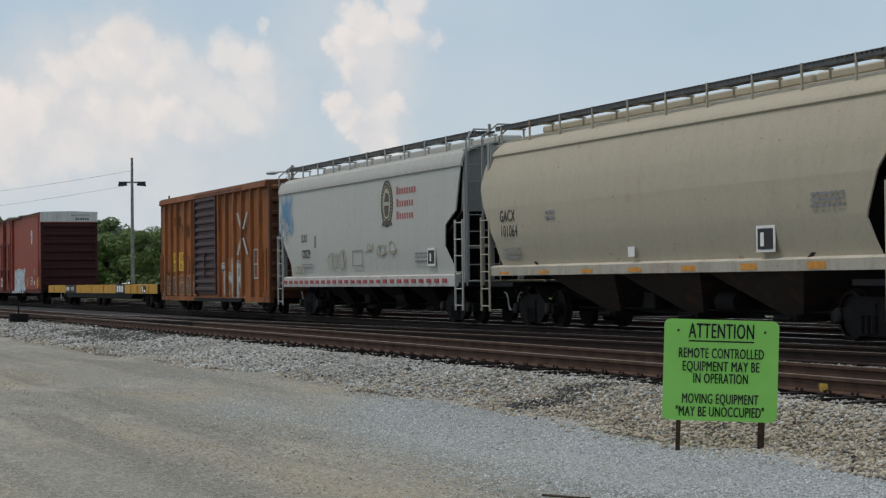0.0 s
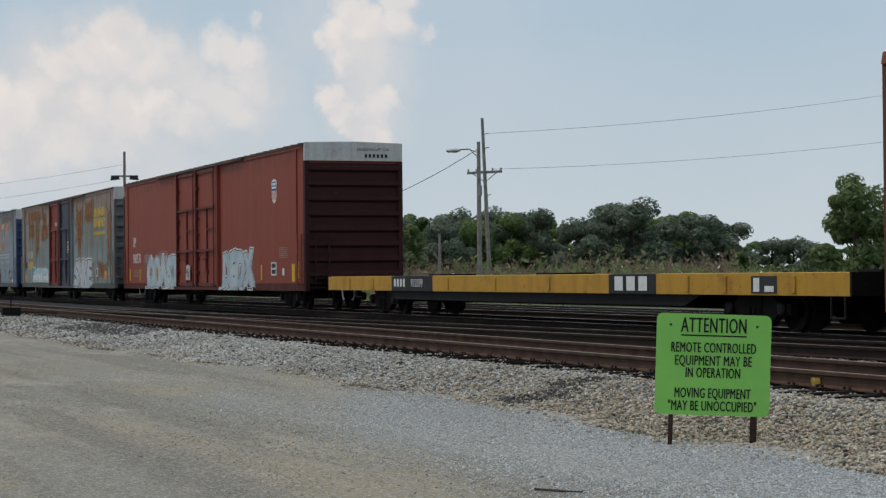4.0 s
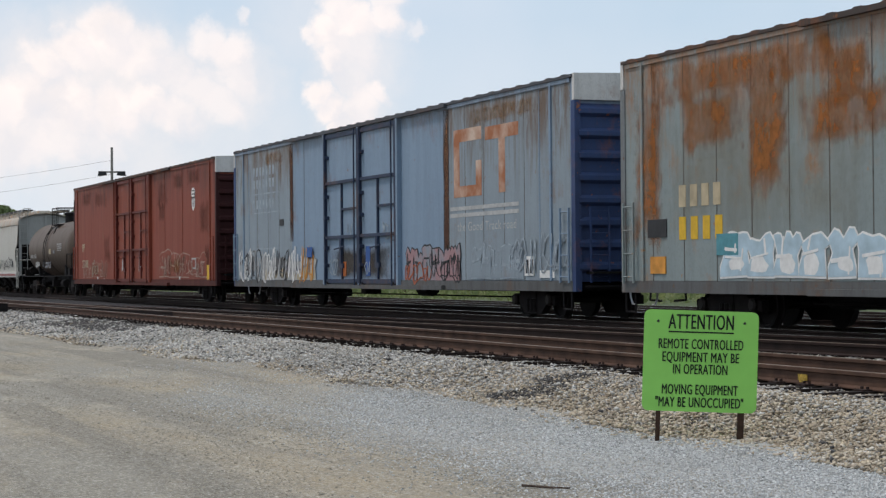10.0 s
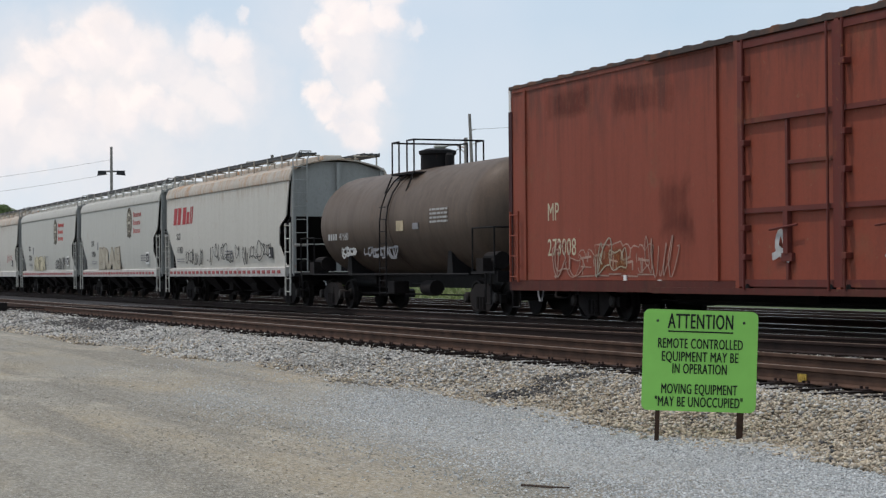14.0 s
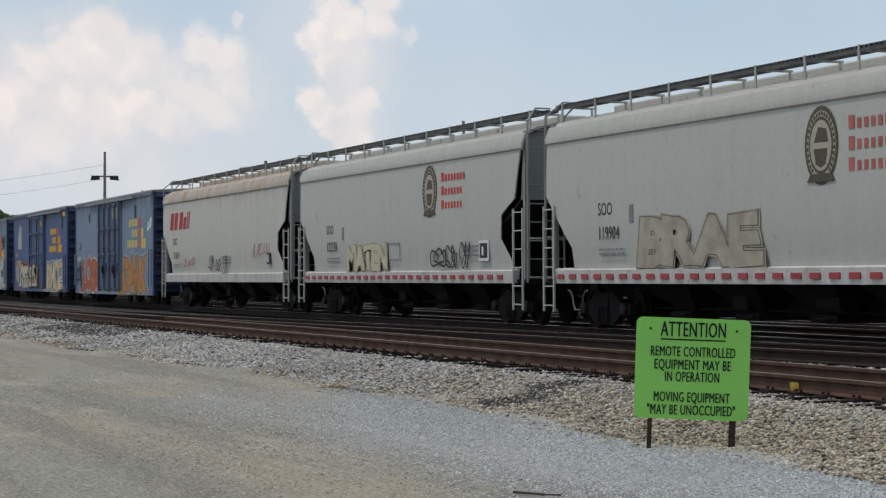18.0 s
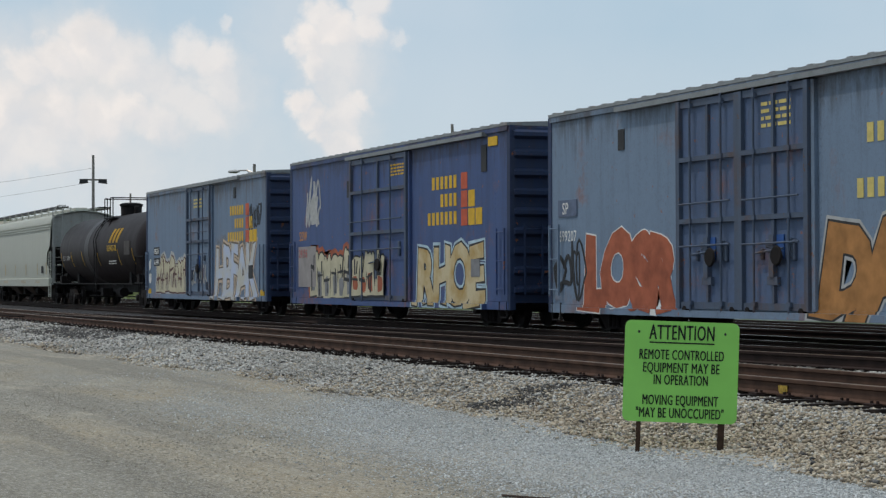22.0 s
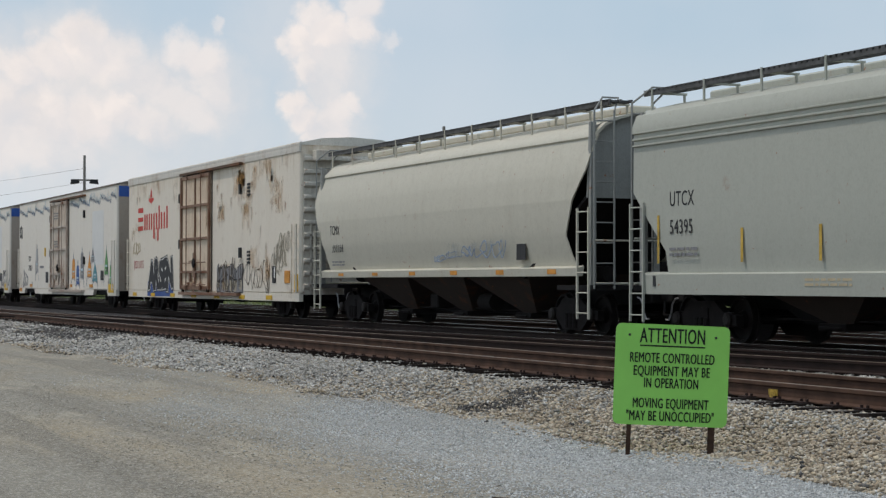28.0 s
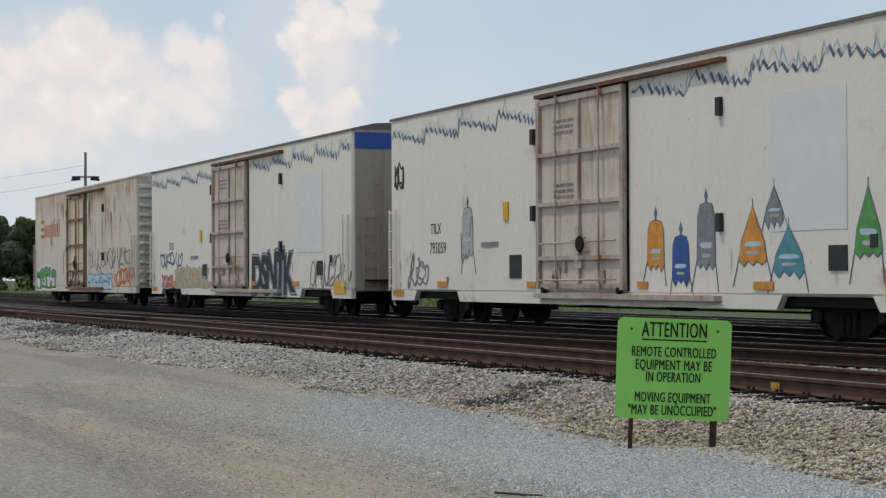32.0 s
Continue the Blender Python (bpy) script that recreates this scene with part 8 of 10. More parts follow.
graffiti(c, SIDE - 0.016, 7.6, 10.5, 0.85, 1.75, 5, M_gt_panel, M_gtpale, 39)
scribble(c, SIDE - 0.034, 10.0, 12.8, 0.8, 2.0, 18, M_gtpale, 391, 0.018)
plates_small(c, [(10.6, 0.95, 0.5, 0.42, M_white), (10.66, 1.0, 0.16, 0.3, M_dark), (10.9, 1.0, 0.14, 0.3, M_dark), (11.4, 0.9, 0.75, 0.16, M_white), (-7.9, 2.5, 0.4, 0.2, M_dark)])
plates_small(c, [(0.25, 0.95, 0.35, 0.8, M_blue), (-1.7, 0.95, 0.3, 0.4, M_rusto), (-5.0, 1.5, 0.5, 0.3, M_blue)], SIDE - 0.06)

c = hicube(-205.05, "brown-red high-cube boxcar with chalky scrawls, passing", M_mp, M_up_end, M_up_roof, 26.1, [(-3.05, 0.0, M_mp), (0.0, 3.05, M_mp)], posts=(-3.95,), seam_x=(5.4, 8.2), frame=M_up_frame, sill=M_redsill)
CARS.append((c, -205.05))
shield(c, 9.87, 3.75, 0.54, 0.85, True)
write("MP", M_straw, 0.38, -11.15, 2.1, c, S0, 0.8)
write("273008", M_straw, 0.36, -11.15, 1.36, c, S0, 0.85)
for k, (a, b, lo, hi) in enumerate(((4.6, 6.3, 0.9, 2.15), (6.2, 7.6, 0.9, 2.0), (7.4, 9.1, 0.9, 2.1), (10.0, 10.9, 0.9, 1.75), (10.8, 11.8, 0.88, 1.95))):
    graffiti(c, SIDE - 0.004, a, b, lo, hi, 1, M_mp, M_chalk, 41 + k)
    film(c, M_chalkmist, a + 0.1, b - 0.1, lo, hi - 0.15, SIDE - 0.016 - 0.0005 * k, "overspray")
graffiti(c, SIDE - 0.004, -9.6, -6.4, 0.9, 1.6, 5, M_mp, M_chalk, 51)
for k in range(3):
    scribble(c, SIDE - 0.02, -10.9 + 2.0 * k, -9.4 + 2.0 * k, 0.88, 1.7, 8, (M_chalk, M_dulltan, M_chalk)[k], 52 + k, 0.012)
    scribble(c, SIDE - 0.024, 5.2 + 1.9 * k, 6.4 + 2.3 * k, 0.88, 1.8, 9, M_chalk, 56 + k, 0.016)
film(c, M_orangemist, 5.4, 8.6, 0.88, 1.75, SIDE - 0.0205, "overspray")
film(c, M_orangemist, -9.3, -7.0, 0.9, 1.6, SIDE - 0.0205, "overspray")
film(c, M_whitespray, 4.2, 9.8, 0.85, 1.5, -1.5528, "overspray")
plates_small(c, [(11.8, 0.8, 0.4, 0.55, M_yellow), (9.62, 1.22, 0.6, 0.4, M_dim), (9.7, 1.28, 0.44, 0.28, M_mp), (7.7, 0.75, 0.14, 0.2, M_white), (6.6, 0.72, 0.3, 0.1, M_yellow), (-6.2, 0.7, 0.14, 0.16, M_white), (-7.6, 0.75, 0.12, 0.2, M_white)])
# dark ghosts of older marks along the upper side
for k, (a, b, lo, hi) in enumerate(((3.9, 6.2, 3.55, 4.85), (4.3, 5.6, 3.0, 3.9), (6.4, 8.8, 4.1, 4.9), (8.6, 11.4, 4.2, 4.95), (10.6, 12.2, 2.3, 3.7), (11.4, 12.4, 0.9, 2.2), (-11.6, -8.6, 4.1, 4.9), (-8.4, -5.4, 3.9, 4.8), (-6.4, -4.6, 1.4, 3.0))):
    film(c, M_mpdark, a, b, lo, hi, -1.558 - 0.0006 * k)
for x in (-1.9, 1.2):
    scribble(c, SIDE - 0.11, x, x + 0.5, 1.1, 1.9, 5, M_dim, int(60 + x), 0.05)

# brown tank car
c = tank_car(-226.6, "grimy brown tank car with pale stencils, passing", M_tank1, 14.8, 1.42, 2.38, (-6.4, 6.6), plat_x=0.1, bands=(0.0,))
CARS.append((c, -226.6))
yt = -1.43


def on_shell(car, R, zc):
    return lambda z: -math.sqrt(max(0.01, (R + 0.01) ** 2 - (z - zc) ** 2))


f = on_shell(c, 1.42, 2.38)
bars(c, M_dim, f(2.05), -5.0, 1.95, [0.16] * 4, 0.22, 0.05)
write("47560", M_dim, 0.24, -4.0, 1.94, c, f(2.05) - 0.006, 0.85)
plates_small(c, [(0.75, 2.1, 0.5, 0.26, M_tan), (1.95, 2.12, 0.4, 0.16, M_grey)], f(2.2) - 0.01)
fine_print(c, M_dim, 3.2, 2.55, 1.2, 4, 0.05, f(2.4) - 0.012, 14)
scribble(c, f(1.7) - 0.02, -4.2, -2.8, 1.45, 1.75, 9, M_dim, 15, 0.025)
scribble(c, f(1.65) - 0.03, -2.1, 0.4, 1.4, 1.8, 22, M_grey, 16, 0.03)

# four grey hoppers of one road
def script_hopper(u, number, label, seed, striped=False):
    c = hopper(u, label, M_cprail, M_soo_rust, M_soo_end, 16.1, M_sill_white, "flat", striped)
    y = SIDE - 0.018
    bars(c, M_cpred, y, -7.0, 2.84, [0.56, 0.54], 0.62, 0.07, 0.18)
    bars(c, M_cpred, y, -5.62, 2.84, [0.56], 0.62, 0.07, 0.18)
    bars(c, M_cpred, y, -5.0, 2.84, [0.42], 0.44, 0.07, 0.12)
    bars(c, M_cpred, y, -4.5, 2.84, [0.17, 0.17], 0.62, 0.07, 0.18)
    write("SOO", M_dark, 0.25, -6.5, 2.28, c, y, 0.8)
    write(number, M_dark, 0.25, -6.45, 1.78, c, y, 0.8)
    fine_print(c, M_grey, -6.4, 1.55, 1.1, 2, 0.04, y, seed)
    plates_small(c, [(5.7, 1.5, 0.42, 0.34, M_dark), (5.76, 1.56, 0.12, 0.22, M_white)], y)
    fine_print(c, M_grey, 0.4, 1.75, 1.0, 3, 0.05, y, seed + 1)
    return c


c = script_hopper(-242.75, "117450", "pale grey covered hopper, slanted red blocks, rusty roof", 71, True)
CARS.append((c, -242.75))
scribble(c, yv, -5.2, -2.5, 1.3, 1.95, 22, M_dark, 72, 0.014)
scribble(c, yv, -1.9, 6.0, 1.3, 2.1, 46, M_dark, 73, 0.015)
c = crest_hopper(-259.9, "119904", "grey covered hopper with crest and bubble-shaped spray tag, passing", True, 74)
CARS.append((c, -259.9))
tag(c, "BRAE", -3.7, 0.5, 1.22, 2.25, M_dulltan, M_umber, 75, ((1.21, 9, yv),), 0.06, 0.016, M_dulltan, 0.15)
c = crest_hopper(-277.05, "122336", "grey covered hopper with crest and tan spray tag, passing", False, 76)
CARS.append((c, -277.05))
tag(c, "MATEN", -3.7, -0.6, 1.22, 1.98, M_straw, M_umber, 77, ((1.21, 9, yv),), 0.055, 0.018, M_straw, 0.15)
scribble(c, yv, 2.6, 5.1, 1.25, 1.95, 13, M_dark, 78, 0.022)
c = script_hopper(-294.2, "117617", "pale grey covered hopper with slanted red blocks and black scrawl, passing", 79)
CARS.append((c, -294.2))
scribble(c, yv, -1.5, 1.2, 1.2, 1.95, 14, M_dark, 80, 0.014)
scribble(c, yv, -4.9, -3.2, 1.45, 1.85, 14, M_fadered, 81, 0.008)
scribble(c, yv, 4.0, 6.0, 1.7, 2.2, 14, M_fadered, 82, 0.008)


# three blue boxcars of one road
def west_marks(car, x, z, squares=True, pale=False):
    m = M_yellowpale if pale else M_yellow
    y = S0
    for k, n in enumerate((6, 4, 7)):
        w = 0.21
        bars(car, m, y, x + 1.85 - n * (w + 0.06), z - k * 0.42, [w] * n, 0.30, 0.06)
    for k in range(3):
        bm = bmesh.new()
        box(bm, x + 2.05, x + 2.42, y - 0.004, y, z - 0.05 - k * 0.42, z + 0.33 - k * 0.42)
        part("marking", bm, M_redsq, car, "red square")
    for dx, dz in ((2.48, -0.47), (2.48, -0.89), (2.9, -0.89)):
        bm = bmesh.new()
        box(bm, x + dx, x + dx + 0.37, y - 0.004, y, z + dz, z + dz + 0.38)
        part("marking", bm, m, car, "yellow square")


M_yellowpale = plain("pale_yellow_marking", (0.62, 0.50, 0.16), 0.6, 0, 0.15, 8)
M_redsq = plain("orange_red_marking", (0.52, 0.10, 0.045), 0.6, 0, 0.15, 8)

c = short_boxcar(-311.7, "slate blue boxcar with double plug doors and orange spray tags, passing", M_gw1, M_gw1_end, M_gwroof, 15.6, 0.4, 4.48, (-2.3, 1.98), M_gw1_door, "double", (), (-4.7, 4.6), 9, (3.2, 2.1), 4.25, M_gw_frame)
CARS.append((c, -311.7))
west_marks(c, 3.2, 3.15, pale=True)
tag(c, "LOSR", -6.1, -2.45, 0.42, 2.1, M_dullred, M_white, 91, short_clips(0.4), 0.09, 0.014, None, 0.1, 0.05, 1.27)
tag(c, "DARK", 2.4, 6.6, 0.42, 2.1, M_dullorange, M_dark, 92, short_clips(0.4), 0.085, 0.024, M_dim, 0.3, 0.08, 1.25)
scribble(c, S0, 6.8, 7.5, 2.9, 3.5, 8, M_white, 93, 0.03)
scribble(c, S0, -7.6, -6.2, 0.6, 1.9, 12, M_dark, 94, 0.04)
plates_small(c, [(-4.75, 3.55, 0.25, 0.4, M_dark), (4.5, 3.5, 0.3, 0.5, M_dark), (7.0, 4.0, 0.4, 0.3, M_grey), (-7.4, 2.35, 0.85, 0.34, M_slateblue)])
write("SP", M_white, 0.24, -7.2, 2.4, c, SIDE - 0.026, 0.8)
write("699207", M_white, 0.22, -7.4, 1.85, c, S0, 0.8)
fine_print(c, M_yellowpale, 0.5, 3.95, 0.9, 4, 0.06, SIDE - 0.056, 17)
plates_small(c, [(-1.3, 1.4, 0.3, 0.4, M_blue), (0.9, 1.4, 0.3, 0.4, M_blue)], SIDE - 0.07)

c = short_boxcar(-329.4, "royal blue boxcar with tan and white spray tags, passing", M_gw2, M_gw1_end, M_gwroof, 15.6, 0.42, 4.5, (-2.38, 1.83), M_gw2, "panel", (), (-2.7, 6.6), 9, (3.39, 2.31), 4.25, M_gw_frame)
CARS.append((c, -329.4))
west_marks(c, 3.05, 3.22)
graffiti(c, SIDE - 0.006, -6.0, -2.5, 0.5, 2.0, 6, M_straw, M_dark, 95, M_grey, M_dullred)
graffiti(c, SIDE - 0.116, -2.2, 0.2, 0.6, 1.9, 4, M_straw, M_dark, 96, M_dullred)
tag(c, "RHOE", 2.45, 6.4, 0.44, 1.98, M_ochre, M_dark, 97, short_clips(0.42), 0.052, 0.026, M_palebl, 0.15)
scribble(c, S0, -6.4, -5.1, 2.6, 4.4, 12, M_dim, 98, 0.05)
bm = bmesh.new()
prism(bm, blob(random.Random(8), -5.7, 3.1, 0.7, 0.9, 12, 0.25), S0 - 0.004, S0, "y")
part("spray_patch", bm, M_dim, c, "pale spray patch")
plates_small(c, [(-7.1, 0.9, 1.6, 1.15, M_patchgrey), (-2.85, 3.3, 0.3, 0.45, M_dark), (6.3, 3.5, 0.3, 0.6, M_dark), (6.7, 4.05, 0.5, 0.2, M_yellow), (5.7, 1.15, 0.5, 0.4, M_grey)])
fine_print(c, M_yellow, 0.6, 3.95, 1.1, 4, 0.04, SIDE - 0.056, 18)
write("SSW", M_orange, 0.27, -7.05, 2.22, c, S0, 0.9)
write("24196", M_fadered, 0.24, -7.05, 1.74, c, SIDE - 0.022, 0.85)

c = short_boxcar(-347.55, "faded blue boxcar with cream spray tags along its foot, passing", M_gw3, M_gw1_end, M_gwroof, 15.7, 0.45, 4.45, (-1.55, 1.57), M_gw3, "panel", (), (-1.7, 5.0), 9, (3.2, 2.44), 4.3, M_gw_frame)
CARS.append((c, -347.55))
west_marks(c, 3.5, 3.2, pale=False)
graffiti(c, SIDE - 0.006, -6.3, -1.7, 0.6, 2.1, 7, M_straw, M_oxblood, 99, M_dulltan, M_dim)
film(c, M_peachout, 1.8, 7.2, 0.63, 2.6, -1.5535, "overspray")
tag(c, "HBFAK", 2.1, 6.8, 0.47, 2.35, M_lilac, M_umber, 100, short_clips(0.45), 0.03, 0.024, M_peach, 0.2, 0.03, 1.24)
scribble(c, SIDE - 0.07, -1.1, 1.2, 0.9, 1.7, 14, M_dim, 103, 0.03)
scribble(c, S0, 5.9, 7.3, 2.6, 3.7, 14, M_dark, 101, 0.022)
plates_small(c, [(-6.7, 2.05, 0.8, 0.3, M_dark), (-6.7, 1.65, 0.9, 0.3, M_dark), (5.9, 1.15, 0.45, 0.42, M_dark), (-7.6, 0.6, 0.4, 0.2, M_yellow), (7.2, 0.6, 0.4, 0.2, M_yellow), (4.2, 3.75, 0.22, 0.35, M_dark)])
write("DRGW", M_white, 0.2, -6.66, 2.1, c, SIDE - 0.022, 0.8)
write("61449", M_white, 0.2, -6.62, 1.7, c, SIDE - 0.022, 0.9)
fine_print(c, M_yellowpale, -0.7, 3.85, 1.1, 3, 0.06, SIDE - 0.056, 19)
plates_small(c, [(-0.1, 1.55, 0.3, 0.4, M_blue)], SIDE - 0.07)
bm = bmesh.new()
for k, r in ((0, 0.0), (1, 0.5)):
    prism(bm, blob(random.Random(k), -7.35, 1.2 + r, 0.35, 0.4, 10, 0.3), S0 - 0.004, S0, "y")
part("spray_patch", bm, M_white, c)

# black tank car
c = tank_car(-365.3, "glossy black tank car with yellow blocks, passing", M_tank2, 17.8, 1.52, 2.45, (-8.7, 8.6), plat_x=0.4, bands=(-1.75,), band_w=0.42)
CARS.append((c, -365.3))
f = on_shell(c, 1.52, 2.45)


def shell_bars(car, mat, x, z, widths, h, gap, R, zc, slant=0.0, rows=5):
    """Plain blocks bent round the shell."""
    bm = bmesh.new()
    for w in widths:
        for k in range(rows):
            za, zb = z + h * k / rows, z + h * (k + 1) / rows
            ya, yb = -math.sqrt((R + 0.008) ** 2 - (za - zc) ** 2), -math.sqrt((R + 0.008) ** 2 - (zb - zc) ** 2)
            sa, sb = slant * k / rows, slant * (k + 1) / rows
            bm.faces.new([bm.verts.new(p) for p in ((x + sa, ya, za), (x + w + sa, ya, za), (x + w + sb, yb, zb), (x + sb, yb, zb))])
        x += w + gap
    bmesh.ops.solidify(bm, geom=bm.faces[:], thickness=-0.006)
    return part("marking", bm, mat, car)


shell_bars(c, M_yellow, 2.75, 2.68, [0.42, 0.42, 0.42], 0.58, 0.22, 1.52, 2.45, 0.3)
write("REFINED OIL", M_yellow, 0.24, 2.6, 2.34, c, -1.545, 0.86)
write("TILX", M_dim, 0.2, -7.0, 2.05, c, -1.52, 0.8)
write("250991", M_dim, 0.2, -6.1, 2.05, c, -1.52, 0.8)
for x, s in ((-7.6, -1), (-5.1, 1), (-2.7, 1), (0.6, 1), (4.6, 1), (7.2, 1)):
    shell_bars(c, M_yellow, x, 1.75, [0.1], 0.65, 0, 1.52, 2.45, -0.12 * s)
plates_small(c, [(5.8, 2.15, 1.0, 0.55, M_tankplate)], f(2.5) - 0.005)
fine_print(c, M_dim, 2.6, 1.9, 1.4, 2, 0.05, f(1.9) - 0.01, 23)

# two light hoppers
c = hopper(-384.8, "light grey long covered hopper with yellow upright marks, passing", M_ut, M_ut, M_soo_end, 19.6, M_ut, "flat", False, (0.86, 1.22), 3, M_ut, ribs=(3.62, 3.74, 3.86), bay_mat=M_bay2)
CARS.append((c, -384.8))
y = SIDE - 0.018
write("UTCX", M_dark, 0.27, -8.4, 2.45, c, y, 0.8)
write("54395", M_dark, 0.26, -8.4, 1.95, c, y, 0.85)
for x in (-8.85, -5.95, -3.6, -0.45, 2.75, 6.0, 8.4):
    bm = bmesh.new()
    box(bm, x, x + 0.08, y - 0.004, y, 1.42, 2.0 if x > -8 else 2.3)
    part("marking", bm, M_yellowworn, c, "yellow upright mark")
fine_print(c, M_grey, -8.4, 1.65, 1.0, 2, 0.05, y, 24)
plates_small(c, [(-9.0, 1.0, 0.1, 0.2, M_dark), (7.2, 1.5, 0.4, 0.35, M_dark)], SIDE - 0.03)
for x in (-4.0, 1.5, 5.5):
    fine_print(c, M_tan, x, 1.1, 1.3, 2, 0.04, -1.575, int(30 + x))

c = hopper(-404.8, "cream-grey covered hopper with rounded sides and blue scrawls, passing", M_tc, M_tc, M_soo_end, 16.8, M_tc, "round", False, (1.2, 1.36), 3, M_tc, bay_mat=M_bay2)
CARS.append((c, -404.8))
write("TCMX", M_dark, 0.25, -7.1, 2.35, c, -1.615, 0.75)
write("350164", M_dark, 0.25, -7.0, 1.88, c, -1.585, 0.8)
fine_print(c, M_grey, -7.0, 1.6, 1.0, 2, 0.04, -1.57, 25)
scribble(c, -1.60, 0.3, 1.8, 1.55, 1.8, 9, M_slatepale, 26, 0.012)
scribble(c, -1.60, 2.0, 4.6, 1.6, 2.0, 14, M_slatepale, 27, 0.015)
film(c, M_bluemist, 0.2, 4.8, 1.5, 2.1, -1.612, "spray_patch")
plates_small(c, [(5.0, 1.55, 0.45, 0.34, M_dark)], -1.58)
plates_small(c, [(-6.5 + 2.6 * k, 1.24, 0.4, 0.1, M_orange) for k in range(6)], -1.57)

def word_blocks(car, mat):
    """The painted trade word as plain bars of its size."""
    for x, w, lo, hi in ((-9.1, 0.8, 0.0, 0.17), (-9.1, 0.8, 0.34, 0.50), (-9.1, 0.8, 0.68, 0.86), (-8.12, 0.19, 0, 0.6), (-7.78, 0.17, 0, 0.6), (-7.42, 0.17, 0, 0.6), (-7.06, 0.17, 0, 0.6), (-6.7, 0.19, -0.34, 0.6), (-6.3, 0.19, 0, 0.6),
                         (-5.92, 0.19, 0, 0.86), (-5.55, 0.19, 0, 0.6), (-5.15, 0.19, 0, 0.6), (-4.75, 0.19, 0, 0.8)):
        bm = bmesh.new()
        box(bm, x, x + w, S0 - 0.004, S0, 3.02 + lo, 3.02 + hi)
        part("marking", bm, mat, car)


# refrigerator cars
c = reefer(-425.4, "rust-streaked white refrigerator car with red block shapes, passing", M_sim, M_sim_end, M_sim_roof, 21.4, 0.52, 5.08, (-2.35, 1.38), 2, "ribbed", False, (3.67, 2.55, 1.42), M_sim_door, M_sim_panel)
CARS.append((c, -425.4))
rng = random.Random(600)
for k in range(27):
    # stains gather in a few places: beside the door, under the eave, round old fixings
    px, pz, sx, sz = ((4.3, 4.4, 0.7, 0.5), (4.7, 3.5, 0.6, 0.5), (6.2, 4.4, 0.6, 0.4), (9.0, 3.6, 0.5, 0.5), (2.4, 3.6, 0.4, 0.3), (6.9, 1.6, 0.4, 0.2), (7.6, 3.5, 1.6, 0.8), (-6.5, 4.3, 2.4, 0.5), (8.9, 4.5, 0.9, 0.3))[k % 9]
    xx, zt = px + rng.gauss(0, sx), min(4.93, pz + 0.3 + rng.gauss(0, sz))
    if -2.8 < xx < 1.6 or abs(xx) > 10.2:
        continue
    streak(c, (M_runo, M_stain, M_stain)[k % 3], xx, max(0.75, zt - rng.uniform(0.35, 1.1)), zt, rng.uniform(0.12, 0.42), 600 + k, -1.558 - 0.0006 * (k % 6))
for k in range(30):
    # thin blooms of rust over the same places
    px, pz, sx, sz = ((4.2, 4.2, 0.6, 0.4), (4.6, 3.3, 0.5, 0.6), (6.3, 4.4, 0.7, 0.3), (9.0, 4.0, 0.6, 0.6), (7.0, 1.6, 0.5, 0.3), (2.4, 3.5, 0.5, 0.5), (8.0, 4.2, 1.0, 0.5), (-9.6, 3.6, 0.5, 1.0), (-6.0, 4.5, 2.6, 0.2), (3.0, 1.0, 1.2, 0.3))[k % 10]
    xx, zt, ww, hh = px + rng.gauss(0, sx), min(4.6, max(1.2, pz + rng.gauss(0, sz))), rng.uniform(0.3, 0.8), rng.uniform(0.3, 0.8)
    if -3.2 < xx < 2.2 or abs(xx) > 9.8:
        continue
    film(c, M_simrust, xx - ww, xx + ww, zt - hh, min(4.95, zt + hh), -1.5625 - 0.0004 * k)
for k, (a, b, lo, hi) in enumerate(((-2.3, 1.3, 0.8, 1.5), (0.7, 1.3, 2.6, 4.0))):
    film(c, M_brownrust, a, b, lo, hi, SIDE - 0.0615 - 0.0006 * k)
for z in (3.75, 1.65):
    bm = bmesh.new()
    for j in range(4):
        box(bm, 5.5, 5.78, S0 - 0.03, S0, z + j * 0.11, z + j * 0.11 + 0.07)
    part("louvre", bm, M_dark, c, "small dark louvred vent")
scribble(c, S0 - 0.004, 5.2, 6.5, 0.72, 1.75, 12, M_umber, 614, 0.010)
scribble(c, S0 - 0.004, 6.4, 7.9, 0.7, 1.8, 12, M_umber, 615, 0.010)
for k in range(3):
    scribble(c, S0 - 0.004, 7.9 + 0.4 * k, 9.2 + 0.3 * k, 1.2 + 0.3 * k, 2.1 + 0.25 * k, 14, M_dulltan, 616 + k, 0.012)
plates_small(c, [(8.1, 1.05, 0.34, 0.5, M_dark), (8.28, 1.2, 0.1, 0.32, M_white), (9.3, 1.05, 0.5, 0.36, M_orange), (10.25, 0.8, 0.3, 0.5, M_yellow)])
word_blocks(c, M_red)
# rounded white eave
bm = bmesh.new()
prism(bm, [(SIDE + 0.01, 4.80), (SIDE - 0.022, 4.81), (SIDE - 0.028, 4.93), (SIDE - 0.020, 5.03), (SIDE + 0.02, 5.10), (SIDE + 0.05, 5.10)], -10.7, 10.7, "x")
part("eave_fascia", bm, M_sim_roof, c, "rounded white eave")
bm = bmesh.new()
prism(bm, [(-6.1, 2.6), (-5.9, 2.6), (-5.9, 3.05), (-6.1, 3.05)], S0 - 0.004, S0, "y")
prism(bm, [(-7.45, 4.12), (-7.05, 3.98), (-6.65, 4.12), (-6.7, 4.2), (-7.4, 4.2)], S0 - 0.004, S0, "y")
